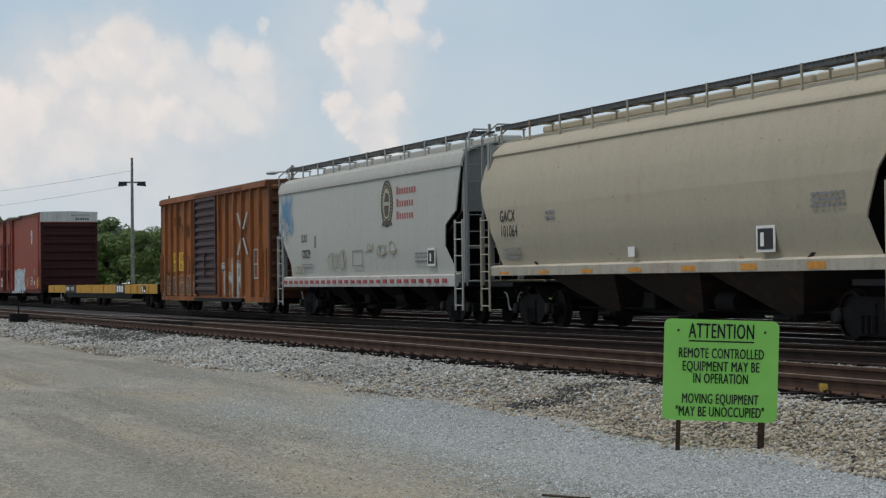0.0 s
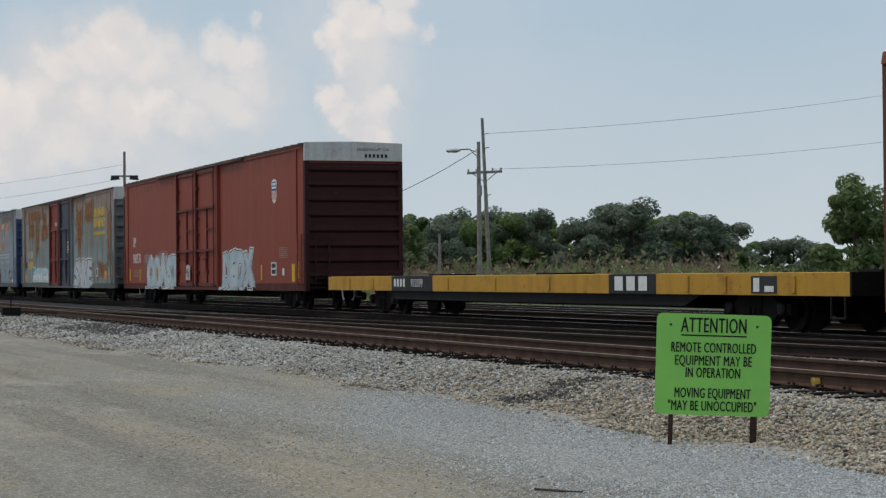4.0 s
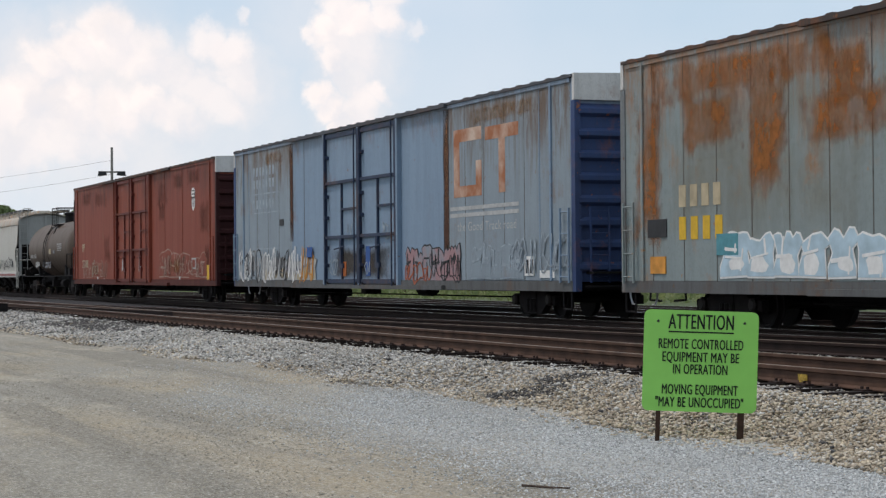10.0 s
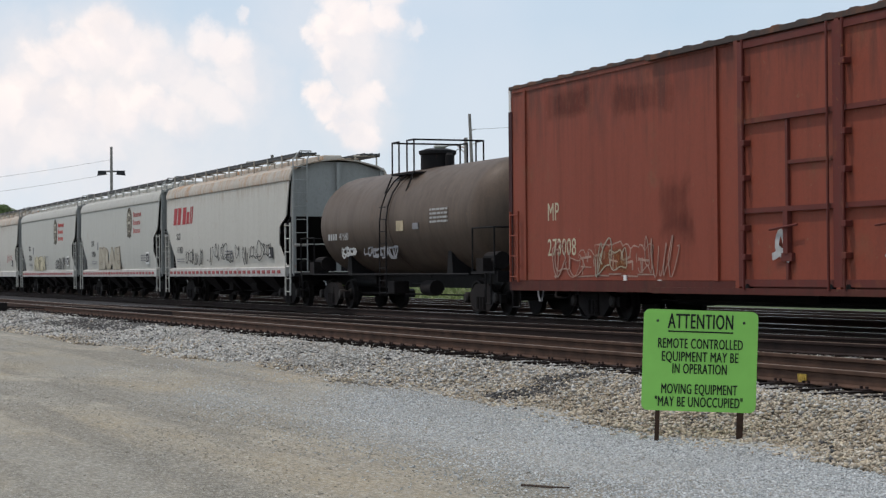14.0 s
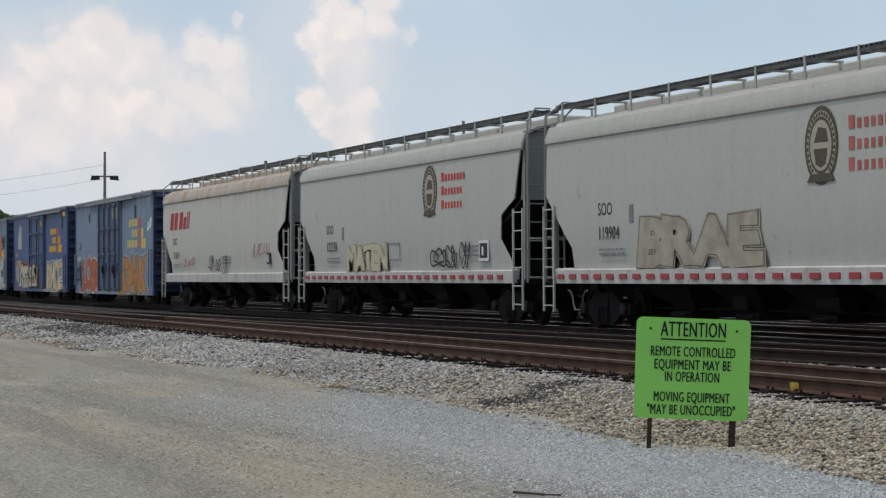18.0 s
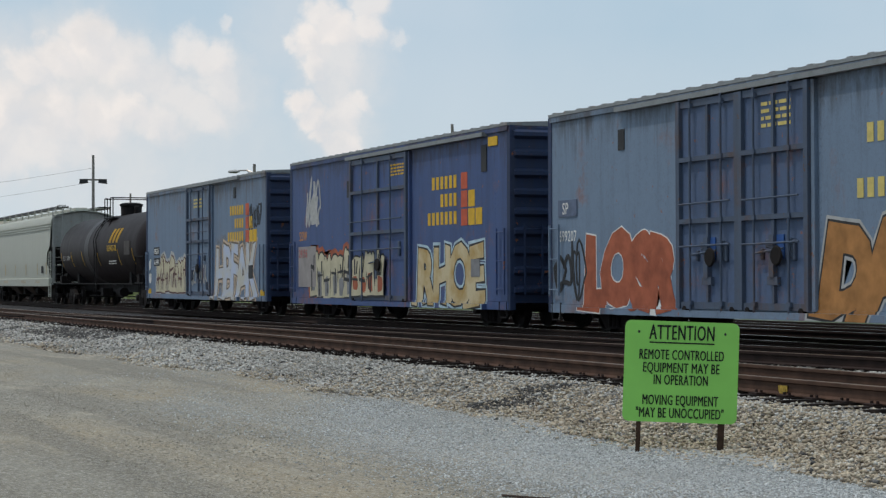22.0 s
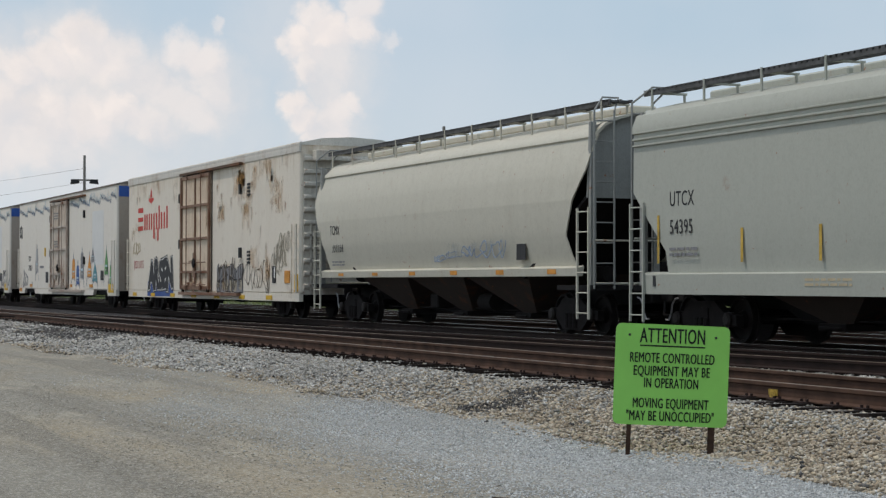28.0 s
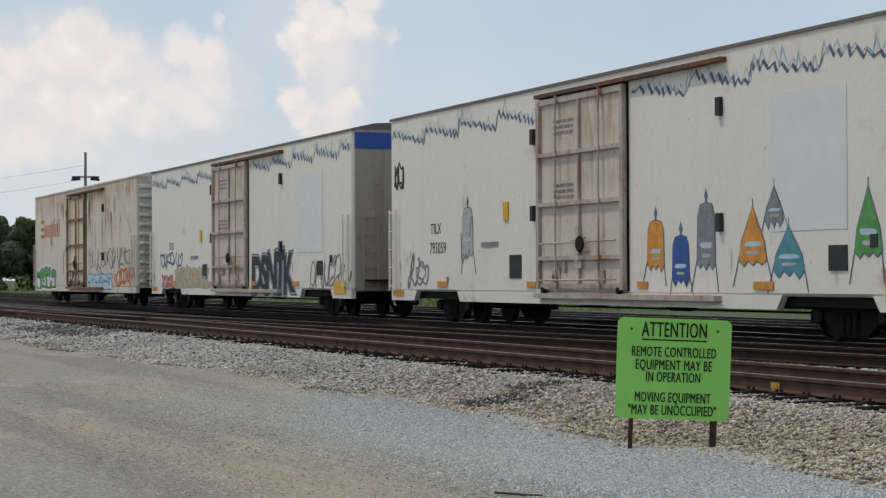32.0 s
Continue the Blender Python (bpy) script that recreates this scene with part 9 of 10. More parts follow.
prism(bm, [(-7.2, 4.22), (-6.9, 4.22), (-6.95, 4.4), (-7.05, 4.58), (-7.15, 4.4)], S0 - 0.004, S0, "y")
part("marking", bm, M_red, c, "red flame-shaped mark")
bm = bmesh.new()
prism(bm, [(-7.6, 0.56), (-3.7, 0.56), (-3.75, 1.0), (-4.6, 1.12), (-6.2, 1.05), (-7.5, 1.12)], SIDE - 0.007, SIDE, "y")
part("spray_patch", bm, M_deepblue, c, "blue sprayed base of the tag")
tag(c, "ARSEN", -7.35, -3.85, 0.78, 1.98, M_dark, M_white, 111, ((0.5, 9, SIDE - 0.008),), 0.065, 0.024, M_dark, 0.2, 0.03, 1.22)
graffiti(c, SIDE - 0.006, 2.0, 5.0, 0.7, 1.75, 6, M_grey, M_dark, 112, M_dulltan)
scribble(c, SIDE - 0.024, 2.0, 5.2, 0.72, 1.9, 20, M_umber, 613, 0.012)
scribble(c, S0, -10.0, -8.8, 2.0, 2.6, 12, M_tan, 113, 0.03)
write("JRSX 6015", M_fadered, 0.3, -9.75, 1.6, c, S0, 0.8)
plates_small(c, [(-9.9 + k * 2.9, 0.55, 0.6, 0.13, M_yellow) for k in range(7)])
bm = bmesh.new()
box(bm, 10.7, 11.1, -1.2, -0.4, 4.55, 4.85)
part("vent_box", bevelled(bm, 0.02), M_sim_end, c)


def white_reefer(u, label, seed, figures=True):
    c = reefer(u, label, M_til, M_til_end, M_til_roof, 22.2, 0.52, 5.05, (-2.3, 1.53), 2, "smooth", True, (3.57, 2.55, 1.45), M_til_door, M_til_panel)
    rng = random.Random(seed)
    # zig-zag of painted drips under the eave, in slopes of about two metres
    for a, b in ((-11.0, -2.45), (1.7, 11.0)):
        for col, wd, spike in ((M_slateblue, 0.024, 0.0), (M_palebl, 0.011, 1.0)):
            bm = bmesh.new()
            x, z, k = a, 4.55, 0
            while x < b:
                nx = x + rng.uniform(0.06, 0.19)
                u = (x + 11) % 2.1 / 2.1
                nz = 4.62 - 0.30 * u + (0.09 + 0.22 * spike * rng.random() ** 2 if k % 2 else -0.07) * rng.uniform(0.4, 1.3) + 0.05 * spike
                nz = min(nz, 4.93)
                prism(bm, [(x - wd, z - wd), (x + wd, z + wd), (nx + wd, nz + wd), (nx - wd, nz - wd)], S0 - 0.004 - 0.0004 * (k % 3), S0, "y")
                x, z, k = nx, nz, k + 1
            tagged(part("painted_zigzag", bm, col, c, "painted zig-zag drips"), kind="stuff")
    bm = bmesh.new()
    box(bm, 6.5, 8.7, S0 - 0.003, S0, 1.8, 4.05)
    part("paint_patch", bm, M_white2, c, "cleaner white repaint patch")
    fine_print(c, M_grey, -1.6, 4.2, 0.9, 3, 0.06, SIDE - 0.067, seed)
    fine_print(c, M_grey, -1.6, 2.9, 0.9, 3, 0.06, SIDE - 0.067, seed + 1)
    write("TILX", M_dark, 0.25, -8.45, 2.1, c, S0, 0.85)
    plates_small(c, [(-3.9, 1.05, 0.6, 0.5, M_dark), (-5.4, 1.75, 0.9, 0.1, M_grey), (9.3, 1.5, 0.2, 0.2, M_dark), (8.2, 1.15, 0.5, 0.4, M_dark), (-10.9, 0.62, 0.7, 0.15, M_orange), (-8.0, 0.85, 0.6, 0.13, M_orange), (-3.0, 0.85, 0.4, 0.13, M_orange),
                     (1.9, 0.85, 0.4, 0.13, M_orange), (6.0, 0.85, 0.6, 0.13, M_orange), (9.7, 0.65, 0.9, 0.35, M_yellow), (-4.2, 2.3, 0.25, 0.4, M_yellow)])
    shared("lettering", text_mesh("EXCESS HEIGHT CAR", M_dark, 0.1, 0.8), c, pose(11.1 + 0.05, -0.4, 4.1, 90, 0, 90))
    return c


M_white2 = plain("clean_white", (0.68, 0.68, 0.66), 0.5, 0, 0.05, 2)


def bottle(car, x, z0, h, w, mat, pointed=False, seed=1):
    """A painted bottle or drop shape with a ragged hem and two thin legs; plain, no features."""
    rng = random.Random(seed)
    z, top = z0 + h * 0.30, z0 + h
    hem = []
    for k in range(7):
        px = x + w * (0.5 - k / 6)
        hem.append((px, z - (0.11 if k % 2 else 0.0) * rng.uniform(0.6, 1.3)))
    if pointed:
        head = [(x - w * 0.42, z + (top - z) * 0.34), (x - w * 0.12, z + (top - z) * 0.78), (x, top), (x + w * 0.12, z + (top - z) * 0.78), (x + w * 0.42, z + (top - z) * 0.34)]
    else:
        head = [(x - w * 0.46, z + (top - z) * 0.78), (x - w * 0.33, top - 0.03), (x, top), (x + w * 0.33, top - 0.03), (x + w * 0.46, z + (top - z) * 0.78)]
    pts = hem + head
    bm = bmesh.new()
    prism(bm, swell(pts[::-1], x, z, 0.022), S0 - 0.003, S0, "y")
    f = part("painted_outline", bm, M_slateblue, car, "thin dark outline of a painted bottle")
    bm = bmesh.new()
    prism(bm, pts, S0 - 0.006, S0, "y")
    part("painted_figure", bm, mat, f, "painted bottle shape")
    for side in (-1, 1):
        bm = bmesh.new()
        xa = x + side * w * 0.46
        xb = xa + side * rng.uniform(0.08, 0.28)
        prism(bm, [(xa - 0.012, z + 0.15), (xa + 0.012, z + 0.15), (xb + 0.014, z0 - 0.05), (xb - 0.014, z0 - 0.05)], S0 - 0.004, S0, "y")
        part("painted_leg", bm, M_slateblue, f)
    bm = bmesh.new()
    if pointed:
        box(bm, x - 0.012, x + 0.012, S0 - 0.004, S0, top, top + 0.12)
    else:
        prism(bm, [(x - 0.03, top), (x + 0.03, top), (x + 0.03, top + 0.1), (x + 0.07, top + 0.1), (x, top + 0.26), (x - 0.07, top + 0.1), (x - 0.03, top + 0.1)], S0 - 0.004, S0, "y")
    part("painted_neck", bm, M_slateblue, f)
    for k, (dz, ww, hh) in enumerate(((0.30, 0.66, 0.10), (0.13, 0.5, 0.07))):
        bm = bmesh.new()
        prism(bm, blob(rng, x, z + (top - z) * dz, w * ww, (top - z) * hh, 10, 0.15), S0 - 0.0075, S0, "y")
        part("painted_patch", bm, M_palebl if k == 0 else M_dim, f)


c = white_reefer(-449.3, "white refrigerator car with painted drips and coloured bottle shapes, passing", 201)
CARS.append((c, -449.3))
rng = random.Random(700)
for k in range(30):
    xx = rng.choice((rng.uniform(-11, -9.5), rng.uniform(8.8, 11.0), rng.uniform(-2.2, 1.5), rng.uniform(-11, 11)))
    on_door = -2.3 < xx < 1.5
    zt = rng.uniform(0.95, 1.9)
    streak(c, (M_run, M_rund)[k % 2], xx, max(0.72 if not on_door else 0.86, zt - rng.uniform(0.2, 0.9)), zt, rng.uniform(0.06, 0.22), 700 + k, (-1.611 if on_door else -1.558) - 0.0006 * (k % 6))
write("793059", M_dark, 0.26, -8.5, 1.64, c, S0, 0.85)
bottle(c, 2.6, 0.95, 1.15, 0.62, M_orange, False, 1)
bottle(c, 3.52, 0.7, 1.1, 0.6, M_blue, False, 2)
bottle(c, 4.42, 0.85, 1.5, 0.62, M_grey, False, 3)
bottle(c, 5.95, 0.95, 1.3, 0.85, M_orange, True, 4)
bottle(c, 6.62, 1.75, 0.8, 0.55, M_grey, True, 5)
bottle(c, 7.05, 0.85, 1.05, 0.9, M_teal, True, 6)
bottle(c, 9.25, 1.0, 1.45, 0.7, M_green, True, 7)
bottle(c, 10.1, 0.75, 1.0, 0.45, M_green, False, 8)
scribble(c, S0, -6.55, -5.85, 1.2, 2.65, 14, M_grey, 202, 0.03)
bottle(c, -6.2, 1.2, 1.45, 0.6, M_dim, False, 9)
scribble(c, S0, -9.9, -8.7, 0.75, 1.7, 12, M_grey, 203, 0.03)
scribble(c, S0, -10.9, -10.2, 3.2, 4.0, 10, M_dark, 204, 0.03)

c = white_reefer(-474.4, "white refrigerator car with painted drips and black spray tag, passing", 205)
CARS.append((c, -474.4))
rng = random.Random(740)
for k in range(30):
    xx = rng.choice((rng.uniform(-11, -9.5), rng.uniform(8.8, 11.0), rng.uniform(-2.2, 1.5), rng.uniform(-11, 11)))
    on_door = -2.3 < xx < 1.5
    zt = rng.uniform(0.95, 1.9)
    streak(c, (M_run, M_rund)[k % 2], xx, max(0.72 if not on_door else 0.86, zt - rng.uniform(0.2, 0.9)), zt, rng.uniform(0.06, 0.22), 740 + k, (-1.611 if on_door else -1.558) - 0.0006 * (k % 6))
tag(c, "DSNTK", 2.0, 6.1, 0.62, 1.9, M_dark, M_dim, 206, ((0.5, 9, SIDE - 0.004),), 0.05, 0.024, M_slateblue, 0.2)
graffiti(c, SIDE - 0.006, -9.5, -7.9, 0.7, 1.3, 3, M_fadered, M_white, 207)
graffiti(c, SIDE - 0.006, -7.6, -3.2, 0.7, 1.6, 6, M_tan, M_dim, 208)
scribble(c, S0, -9.8, -6.5, 1.4, 2.1, 16, M_slateblue, 209, 0.03)
scribble(c, S0, 7.5, 10.8, 0.7, 2.0, 22, M_grey, 210, 0.03)

c = reefer(-498.6, "yellowed rusty white refrigerator car at the end of the train, passing", M_last, M_sim_end, M_sim_roof, 21.4, 0.52, 5.08, (-2.35, 1.38), 2, "ribbed", False, (3.67, 2.55, 1.42), M_sim_door, M_sim_panel)
CARS.append((c, -498.6))
rng = random.Random(640)
for k in range(40):
    xx = 1.9 + 8.3 * rng.random() ** 1.5 if k < 30 else rng.uniform(-10.3, -2.8)
    zt = rng.choice((4.95, 4.9, 4.0, 2.6, 1.8)) - rng.uniform(0, 0.4)
    streak(c, (M_run, M_runo, M_rund)[k % 3], xx, max(0.75, zt - rng.uniform(0.6, 2.2)), zt, rng.uniform(0.15, 0.5), 640 + k, -1.558 - 0.0006 * (k % 6))
word_blocks(c, M_rusto)
graffiti(c, SIDE - 0.006, -10.2, -5.5, 0.6, 1.7, 4, M_green, M_dark, 211, M_white, M_white)
graffiti(c, SIDE - 0.006, 1.6, 6.5, 0.6, 1.4, 6, M_palebl, M_blue, 212)
scribble(c, S0, 1.8, 9.8, 1.4, 2.4, 30, M_grey, 213, 0.03)
scribble(c, S0, 7.0, 10.0, 0.7, 1.6, 16, M_rusto, 214, 0.035)

# ---- poles, wires ----
def at(az, dist, z=-0.4):
    w = sky_way(az, 0) * dist
    return Vector((w.x, w.y, z))


def wire(name, label, pts, sag, r=0.02):
    p, q = Vector(pts[0]), Vector(pts[1])
    bm = bmesh.new()
    n = 14
    seq = [p.lerp(q, i / n) - Vector((0, 0, sag * 4 * (i / n) * (1 - i / n))) for i in range(n + 1)]
    rings = [[bm.verts.new(c + Vector(o)) for o in ((r, 0, r), (-r, 0, r), (-r, 0, -r), (r, 0, -r))] for c in seq]
    for a, b in zip(rings, rings[1:]):
        for k in range(4):
            bm.faces.new((a[k], a[(k + 1) % 4], b[(k + 1) % 4], b[k]))
    return tagged(part(name, bm, M_cable), label, "overhead wire")


def pole(name, label, p, h, r=0.16, lean=0.0):
    t = thing(name, label, "utility pole" if "utility" in name else "lamp post", m=pose(*p, 0, lean, 0))
    bm = bmesh.new()
    lathe(bm, [(0, r), (h * 0.5, r * 0.85), (h, r * 0.65)], 10, "z")
    part("pole", bm, M_pole, t, smooth=True)
    return t


flood_at = at(78.29, 165)
t = pole("floodlight_mast", "tall wooden mast with two yard floodlights on a crossarm", flood_at, 12.3, 0.17)
bm = bmesh.new()
box(bm, -0.08, 0.08, -1.15, 1.15, 10.12, 10.26)
arm = part("crossarm", bm, M_pole, t)
for s in (-1, 1):
    bm = bmesh.new()
    prism(bm, [(s * 0.40, 9.92), (s * 1.2, 9.85), (s * 1.1, 10.2), (s * 0.5, 10.25)], -0.3, 0.35, "x")
    part("floodlight", bm, M_dark, t, "dark floodlight housing")
t.matrix_basis = pose(*flood_at, 0, 0, -11.7)


def street_lamp(p, h, side):
    """Wooden pole with a lamp on a curved arm; side turns the arm."""
    t = pole("street_lamp", "grey wooden pole with a lamp on a curved arm", p, h, 0.16)
    bm = bmesh.new()
    pts = [(0, 0, h - 0.65), (-0.5, -0.35, h - 0.40), (-1.1, -0.8, h - 0.40)]
    for a, b in zip(pts, pts[1:]):
        rod(bm, a, b, 0.045)
    rod(bm, (0, 0, h - 0.95), (-0.5, -0.35, h - 0.45), 0.03)
    part("lamp_arm", bm, M_steel, t)
    bm = bmesh.new()
    lathe(bm, [(-0.45, 0.05), (-0.35, 0.16), (0.2, 0.22), (0.5, 0.08)], 12, "x")
    bmesh.ops.scale(bm, vec=(1, 1, 0.6), verts=bm.verts[:])
    hd = part("lamp_head", bm, M_dim, t, smooth=True)
    hd.matrix_basis = pose(-1.45, -1.05, h - 0.45, 0, 0, 36)
    bm = bmesh.new()
    box(bm, 0.12, 0.24, -0.1, 0.1, h - 3.2, h - 2.6)
    part("junction_box", bm, M_steel, t)


def crossarm_pole(p, h, arm_z, half, lean=0.0):
    t = pole("utility_pole", "wooden utility pole with a crossarm and insulators", p, h, 0.16)
    t.matrix_basis = pose(*p, 0, 0, 67) @ pose(0, 0, 0, 0, lean, 0)
    bm = bmesh.new()
    box(bm, -half, half, -0.07, 0.07, arm_z - 0.1, arm_z + 0.08)
    rod(bm, (-half * 0.7, 0, arm_z - 0.05), (0, 0, arm_z - 0.7), 0.03)
    rod(bm, (half * 0.7, 0, arm_z - 0.05), (0, 0, arm_z - 0.7), 0.03)
    arm = part("crossarm", bm, M_pole, t)
    for x in (-0.92, -0.46, 0.46, 0.92):
        bm = bmesh.new()
        lathe(bm, [(arm_z + 0.08, 0.05), (arm_z + 0.2, 0.09), (arm_z + 0.28, 0.04)], 8, "z", (x * half, 0, 0))
        part("insulator", bm, M_dim, arm)
    for z in (h - 1.2, h - 2.2, arm_z - 1.7):
        bm = bmesh.new()
        rod(bm, (0, 0, z), (0.4, 0, z + 0.12), 0.03)
        part("bracket", bm, M_steel, t)


lamp_at, lamp_far, util_at = at(67.70, 112), at(73.53, 130), at(67.38, 135)
street_lamp(lamp_at, 9.3, 0)
street_lamp(lamp_far, 9.45, 0)
crossarm_pole(util_at, 12.6, 8.75, 1.25, -2.2)
crossarm_pole(at(73.40, 165), 9.6, 7.05, 1.1)
for az, d, h in ((77.2, 230, 12.0), (68.9, 190, 5.6), (74.35, 170, 7.0), (73.0, 190, 6.5)):
    pole("utility_pole", "plain wooden utility pole among the trees", at(az, d), h, 0.17)
top_f = flood_at + Vector((0, 0, 11.2))
wire("overhead_wire", "thin black overhead wire", (top_f, at(92, 190, 8.5)), 1.2, 0.009)
wire("overhead_wire", "thin black overhead wire", (top_f - Vector((0, 0, 1.2)), at(92, 190, 7.0)), 1.2, 0.009)
wire("overhead_wire", "thin black overhead wire", (lamp_at + Vector((0, 0, 8.9)), at(73.2, 150, 5.5)), 0.9)
wire("overhead_wire", "thin black overhead wire", (lamp_far + Vector((0, 0, 8.9)), at(78.5, 160, 4.0)), 0.9)
wire("overhead_wire", "thin black overhead wire", (util_at + Vector((0, 0, 8.95)), at(48, 150, 13.5)), 1.0, 0.010)
wire("overhead_wire", "thin black overhead wire", (util_at + Vector((0, 0, 11.5)), at(48, 150, 17.5)), 1.0, 0.010)


# ---- trees and brush ----
def leaf_cloud(name, mat, centres, n, leaf, seed, squash=0.85):
    """Many small leaf blades gathered in uneven clumps."""
    rng = np.random.default_rng(seed)
    k = rng.integers(0, len(centres), n)
    c = np.array([p[:3] for p in centres])[k]
    r = np.array([p[3] for p in centres])[k]
    d = rng.normal(size=(n, 3))
    d /= np.linalg.norm(d, axis=1, keepdims=True)
    p = c + d * (r * rng.random(n) ** 0.25)[:, None] * np.array([1, 1, squash])
    out = d + rng.normal(size=(n, 3)) * 0.45 + np.array([0, 0, 0.35])
    a = np.cross(out, rng.normal(size=(n, 3)))
    a /= np.linalg.norm(a, axis=1, keepdims=True)
    b = np.cross(a, out)
    b /= np.linalg.norm(b, axis=1, keepdims=True)
    s = leaf * rng.uniform(0.6, 1.4, (n, 1))
    v = np.stack([p - a * s, p + b * s * 0.5, p + a * s, p - b * s * 0.5], 1).reshape(-1, 3)
    me = bpy.data.meshes.new(name)
    me.vertices.add(n * 4)
    me.vertices.foreach_set("co", v.reshape(-1))
    me.loops.add(n * 4)
    me.loops.foreach_set("vertex_index", np.arange(n * 4, dtype=np.int32))
    me.polygons.add(n)
    me.polygons.foreach_set("loop_start", np.arange(0, n * 4, 4, dtype=np.int32))
    me.update(calc_edges=True)
    me.materials.append(mat)
    return me


def tree(name, label, p, h, spread, mat, seed, n=5000, leaf=0.28, trunk=0.28, low=0.3):
    rng = random.Random(seed)
    t = thing(name, label, "tree", m=pose(*p, 0, 0, rng.uniform(0, 360)))
    bm = bmesh.new()
    lathe(bm, [(-0.3, trunk * 1.3), (h * 0.25, trunk), (h * 0.6, trunk * 0.6), (h * 0.9, trunk * 0.15)], 8, "z")
    cs = []
    for k in range(24):
        a = rng.uniform(0, 2 * math.pi)
        z = h * rng.uniform(low, 0.95)
        w = spread * (1 - 0.55 * abs((z / h - 0.6) / 0.4) ** 1.5) * rng.uniform(0.25, 0.95)
        q = (math.cos(a) * w, math.sin(a) * w, z)
        cs.append((*q, spread * rng.uniform(0.16, 0.36)))
        rod(bm, (0, 0, z * 0.72), q, trunk * 0.16, 5)
    part("trunk", bm, M_bark, t)
    shared("crown", leaf_cloud("crown", mat, cs, n, leaf, seed), t)["label"] = "uneven leafy crown"
    return t


def woods():
    rng = random.Random(77)
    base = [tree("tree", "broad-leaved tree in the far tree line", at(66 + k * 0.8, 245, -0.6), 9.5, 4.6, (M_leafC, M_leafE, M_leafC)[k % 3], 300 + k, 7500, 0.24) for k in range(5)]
    az = 48.0
    while az < 93:
        k = rng.randrange(5)
        d = rng.uniform(225, 275)
        hh = rng.uniform(0.80, 0.95)
        if 65.6 < az < 66.9 or 62.0 < az < 64.2:
            hh *= 1.15
        if az < 60:
            hh *= 0.62
        p = at(az, d, -0.6)
        c = copy_thing(base[k], pose(p.x, p.y, p.z, 0, 0, rng.uniform(0, 360)) @ Matrix.Diagonal((1, 1, 1, 1)))
        c.scale = (hh * rng.uniform(1.0, 1.4), hh * rng.uniform(1.0, 1.4), hh)
        az += rng.uniform(0.35, 0.75)
    for az, d, h, sp, m, s in ((71.75, 150, 9.2, 3.4, M_leafB, 401), (72.3, 148, 6.8, 3.2, M_leafA, 421), (71.1, 149, 6.2, 2.8, M_leafB, 422), (70.2, 151, 5.4, 2.2, M_leafA, 423), (70.75, 152, 6.6, 1.9, M_leafA, 402), (73.9, 175, 6.2, 3.6, M_leafE, 403), (75.0, 180, 6.4, 4.2, M_leafE, 404), (72.9, 172, 5.4, 3.0, M_leafE, 405), (76.2, 185, 6.6, 4.0, M_leafC, 413), (77.4, 190, 6.8, 4.2, M_leafE, 414),
                               (83.0, 300, 11.0, 5.5, M_leafA, 406), (82.2, 290, 10.0, 5.0, M_leafC, 407), (84.3, 290, 10.5, 5.0, M_leafA, 408), (85.2, 280, 10.5, 5.0, M_leafC, 409), (86.5, 280, 10.5, 5.0, M_leafC, 410)):
        tree("tree", "leafy roadside tree beyond the yard", at(az, d, -0.5), h, sp, m, s, 9000, 0.17, 0.25, 0.12)
    for az, h, sp, m, s in ((79.3, 9.4, 3.6, M_leafA, 431), (79.95, 10.1, 3.0, M_leafD, 432), (80.75, 10.2, 2.6, M_leafD, 433), (81.4, 10.4, 3.4, M_leafA, 434), (82.1, 10.3, 3.6, M_leafD, 435)):
        tree("tree", "dense dark-green tree at the end of the tree line", at(az, 238, -0.5), h, sp, m, s, 9500, 0.30, 0.25, 0.04)
    tree("tree", "vine-covered bushy tree beside the yard", at(56.55, 72, -0.5), 5.6, 1.9, M_leafA, 411, 9000, 0.11, 0.14, 0.08)
    tree("tree", "vine-covered bushy tree beside the yard", at(55.0, 74, -0.5), 5.0, 2.4, M_leafB, 412, 9000, 0.11, 0.14, 0.08)


woods()


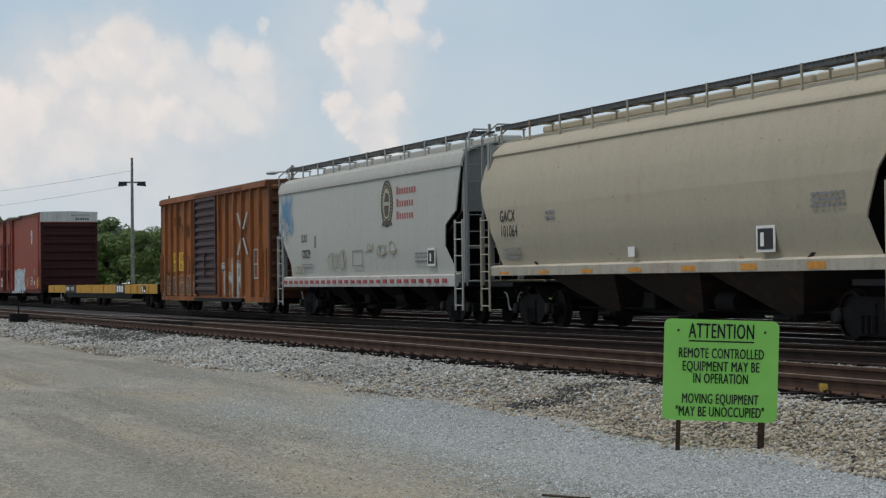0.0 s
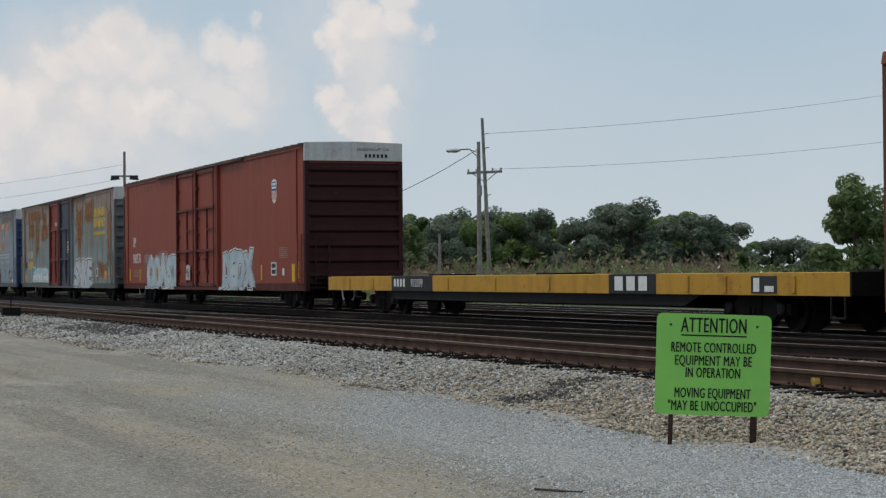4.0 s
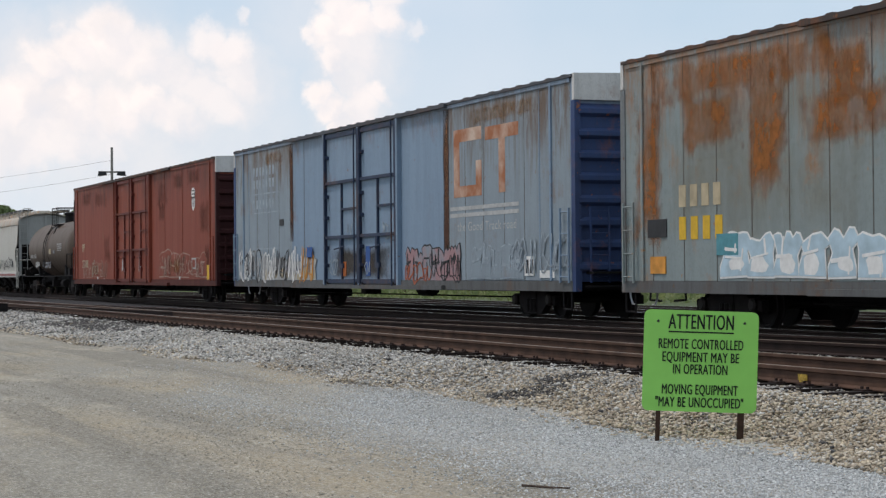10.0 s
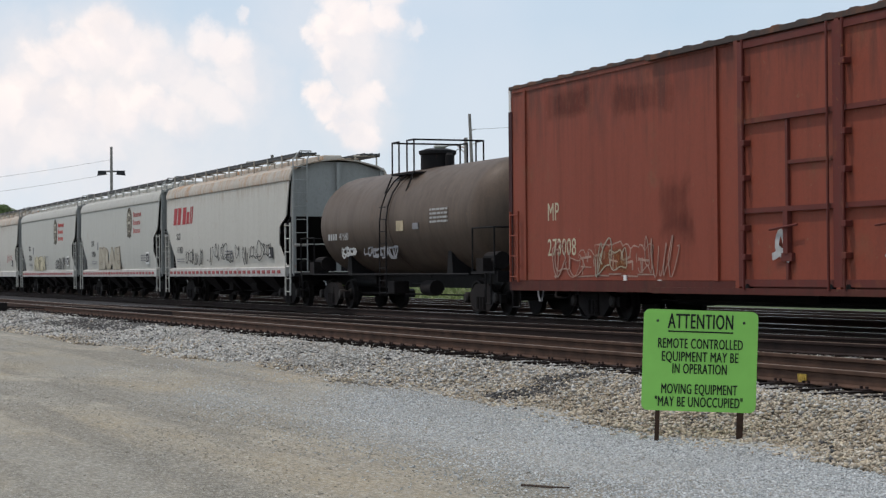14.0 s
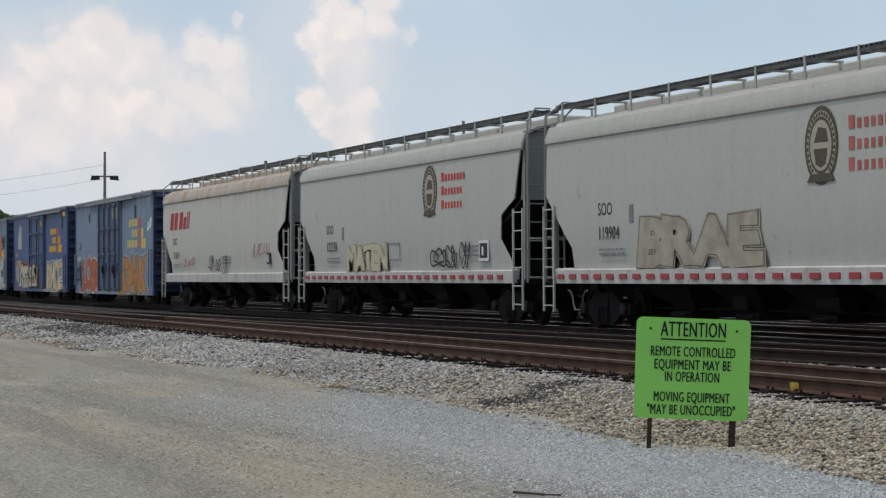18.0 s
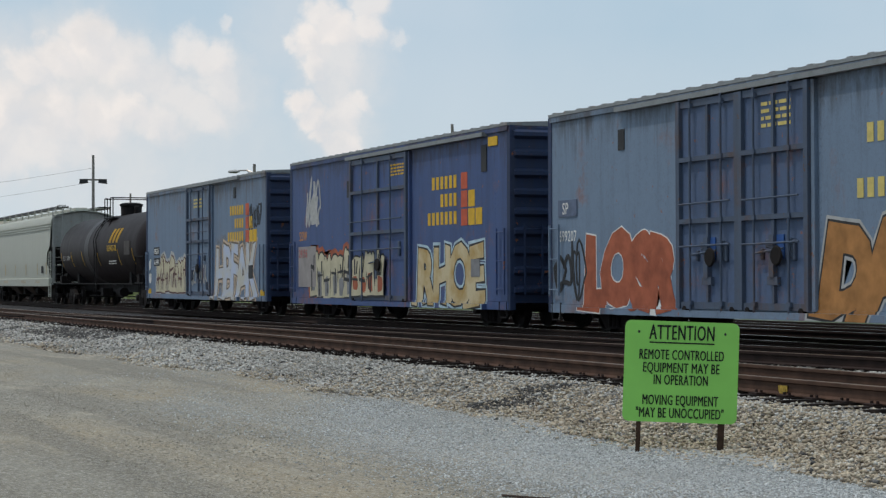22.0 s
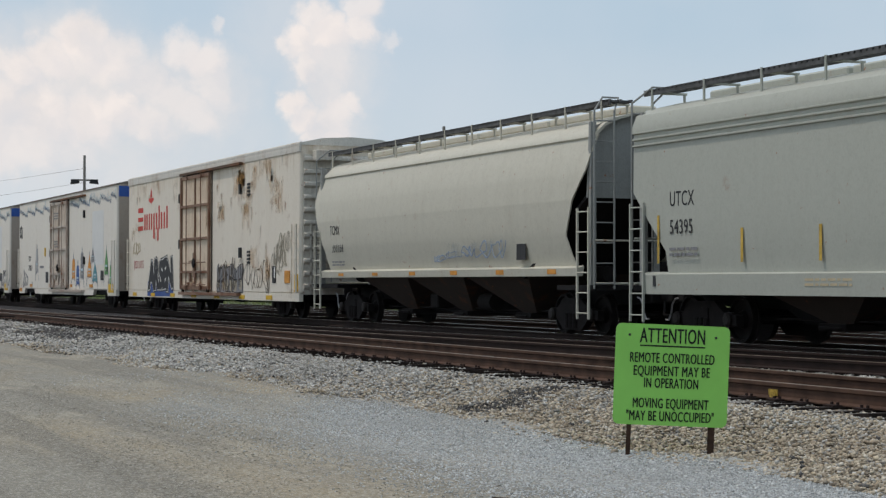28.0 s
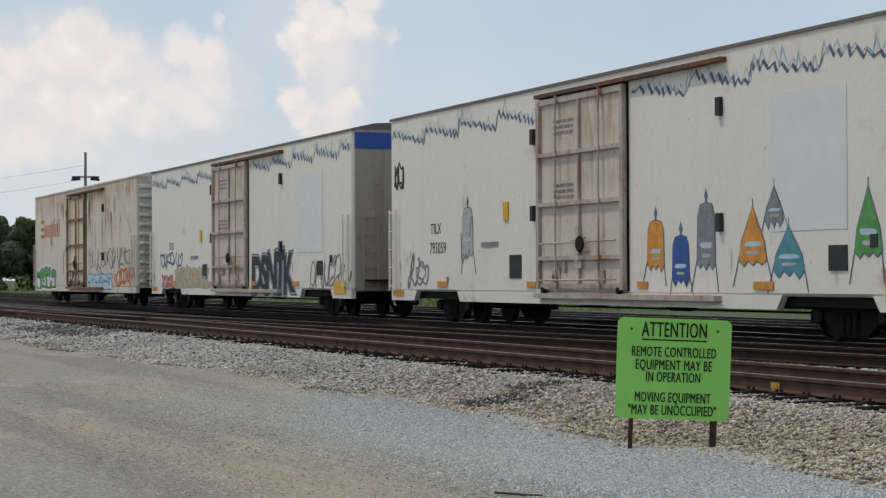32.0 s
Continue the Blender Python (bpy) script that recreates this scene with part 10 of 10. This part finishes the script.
def brush(name, label, mat, n, seed, near, far, az0, az1, h0, h1, leaf):
    """Waist-high weeds in one mesh: upright clumps of narrow blades."""
    rng = np.random.default_rng(seed)
    az = np.radians(rng.uniform(az0, az1, n))
    d = rng.uniform(near, far, n)
    x, y = -np.sin(az) * d, np.cos(az) * d
    ok = y > 31
    x, y = x[ok], y[ok]
    n = len(x)
    h = rng.uniform(h0, h1, n) * (0.6 + 0.4 * np.sin(x * 0.15) * np.cos(y * 0.2) + 0.3 * np.sin(x * 0.5 + y * 0.3))
    z = rng.random(n) ** 0.8 * np.maximum(h, 0.15) - 0.5
    p = np.stack([x, y, z], -1)
    a = rng.normal(size=(n, 3)) * np.array([0.5, 0.5, 1])
    a /= np.linalg.norm(a, axis=1, keepdims=True)
    b = np.cross(a, rng.normal(size=(n, 3)))
    b /= np.linalg.norm(b, axis=1, keepdims=True)
    s = leaf * rng.uniform(0.6, 1.5, (n, 1))
    v = np.stack([p - a * s, p + b * s * 0.4, p + a * s, p - b * s * 0.4], 1).reshape(-1, 3)
    me = bpy.data.meshes.new(name)
    me.vertices.add(n * 4)
    me.vertices.foreach_set("co", v.reshape(-1))
    me.loops.add(n * 4)
    me.loops.foreach_set("vertex_index", np.arange(n * 4, dtype=np.int32))
    me.polygons.add(n)
    me.polygons.foreach_set("loop_start", np.arange(0, n * 4, 4, dtype=np.int32))
    me.update(calc_edges=True)
    me.materials.append(mat)
    tagged(new(name, me), label, "brush", kind="stuff")


brush("green_weeds", "tall green weeds in the field", M_weedG, 80000, 501, 75, 200, 52, 92, 0.8, 2.4, 0.17)
brush("reddish_weeds", "dry reddish weeds in the field", M_weedR, 30000, 502, 110, 200, 60, 71, 1.6, 3.0, 0.18)
brush("grass_verge", "short green grass beside the rear tracks", M_weedG, 50000, 503, 40, 110, 50, 80, 0.05, 0.25, 0.08)


# ---- motion ----
def run(t):
    """Metres that the train has gone after t seconds; it gains a little speed."""
    s = t / 32
    return 408.437 * s - 2.366 * s ** 2 + 19.661 * s ** 3 - 9.841 * s ** 4


def motions():
    times = [2 * k for k in range(17)]
    spin = 360 / (2 * math.pi * TREAD)
    for car, u in CARS:
        walk(car, [(t, pose(u + run(t), TRACK_Y, 0)) for t in times])
    place = {car.name: u for car, u in CARS}
    for car, w, wx in WHEELS:
        # the wheels are turned step by step while the car goes by
        ticks = [k / 30 for k in range(961) if -85 < place[car.name] + run(k / 30) < 4]
        rows = [(0.0, 0.0)] if not ticks or ticks[0] > 0 else []
        rows += [(t, run(t) * spin) for t in ticks]
        if rows[-1][0] < 32:
            rows.append((32.0, rows[-1][1]))
        base = rows[0][1] if len(rows) < 2 else rows[1][1]
        walk(w, [(t, pose(wx, 0, TREAD, 0, (a - base) % 360 if t else 0.0, 0)) for t, a in rows])


motions()
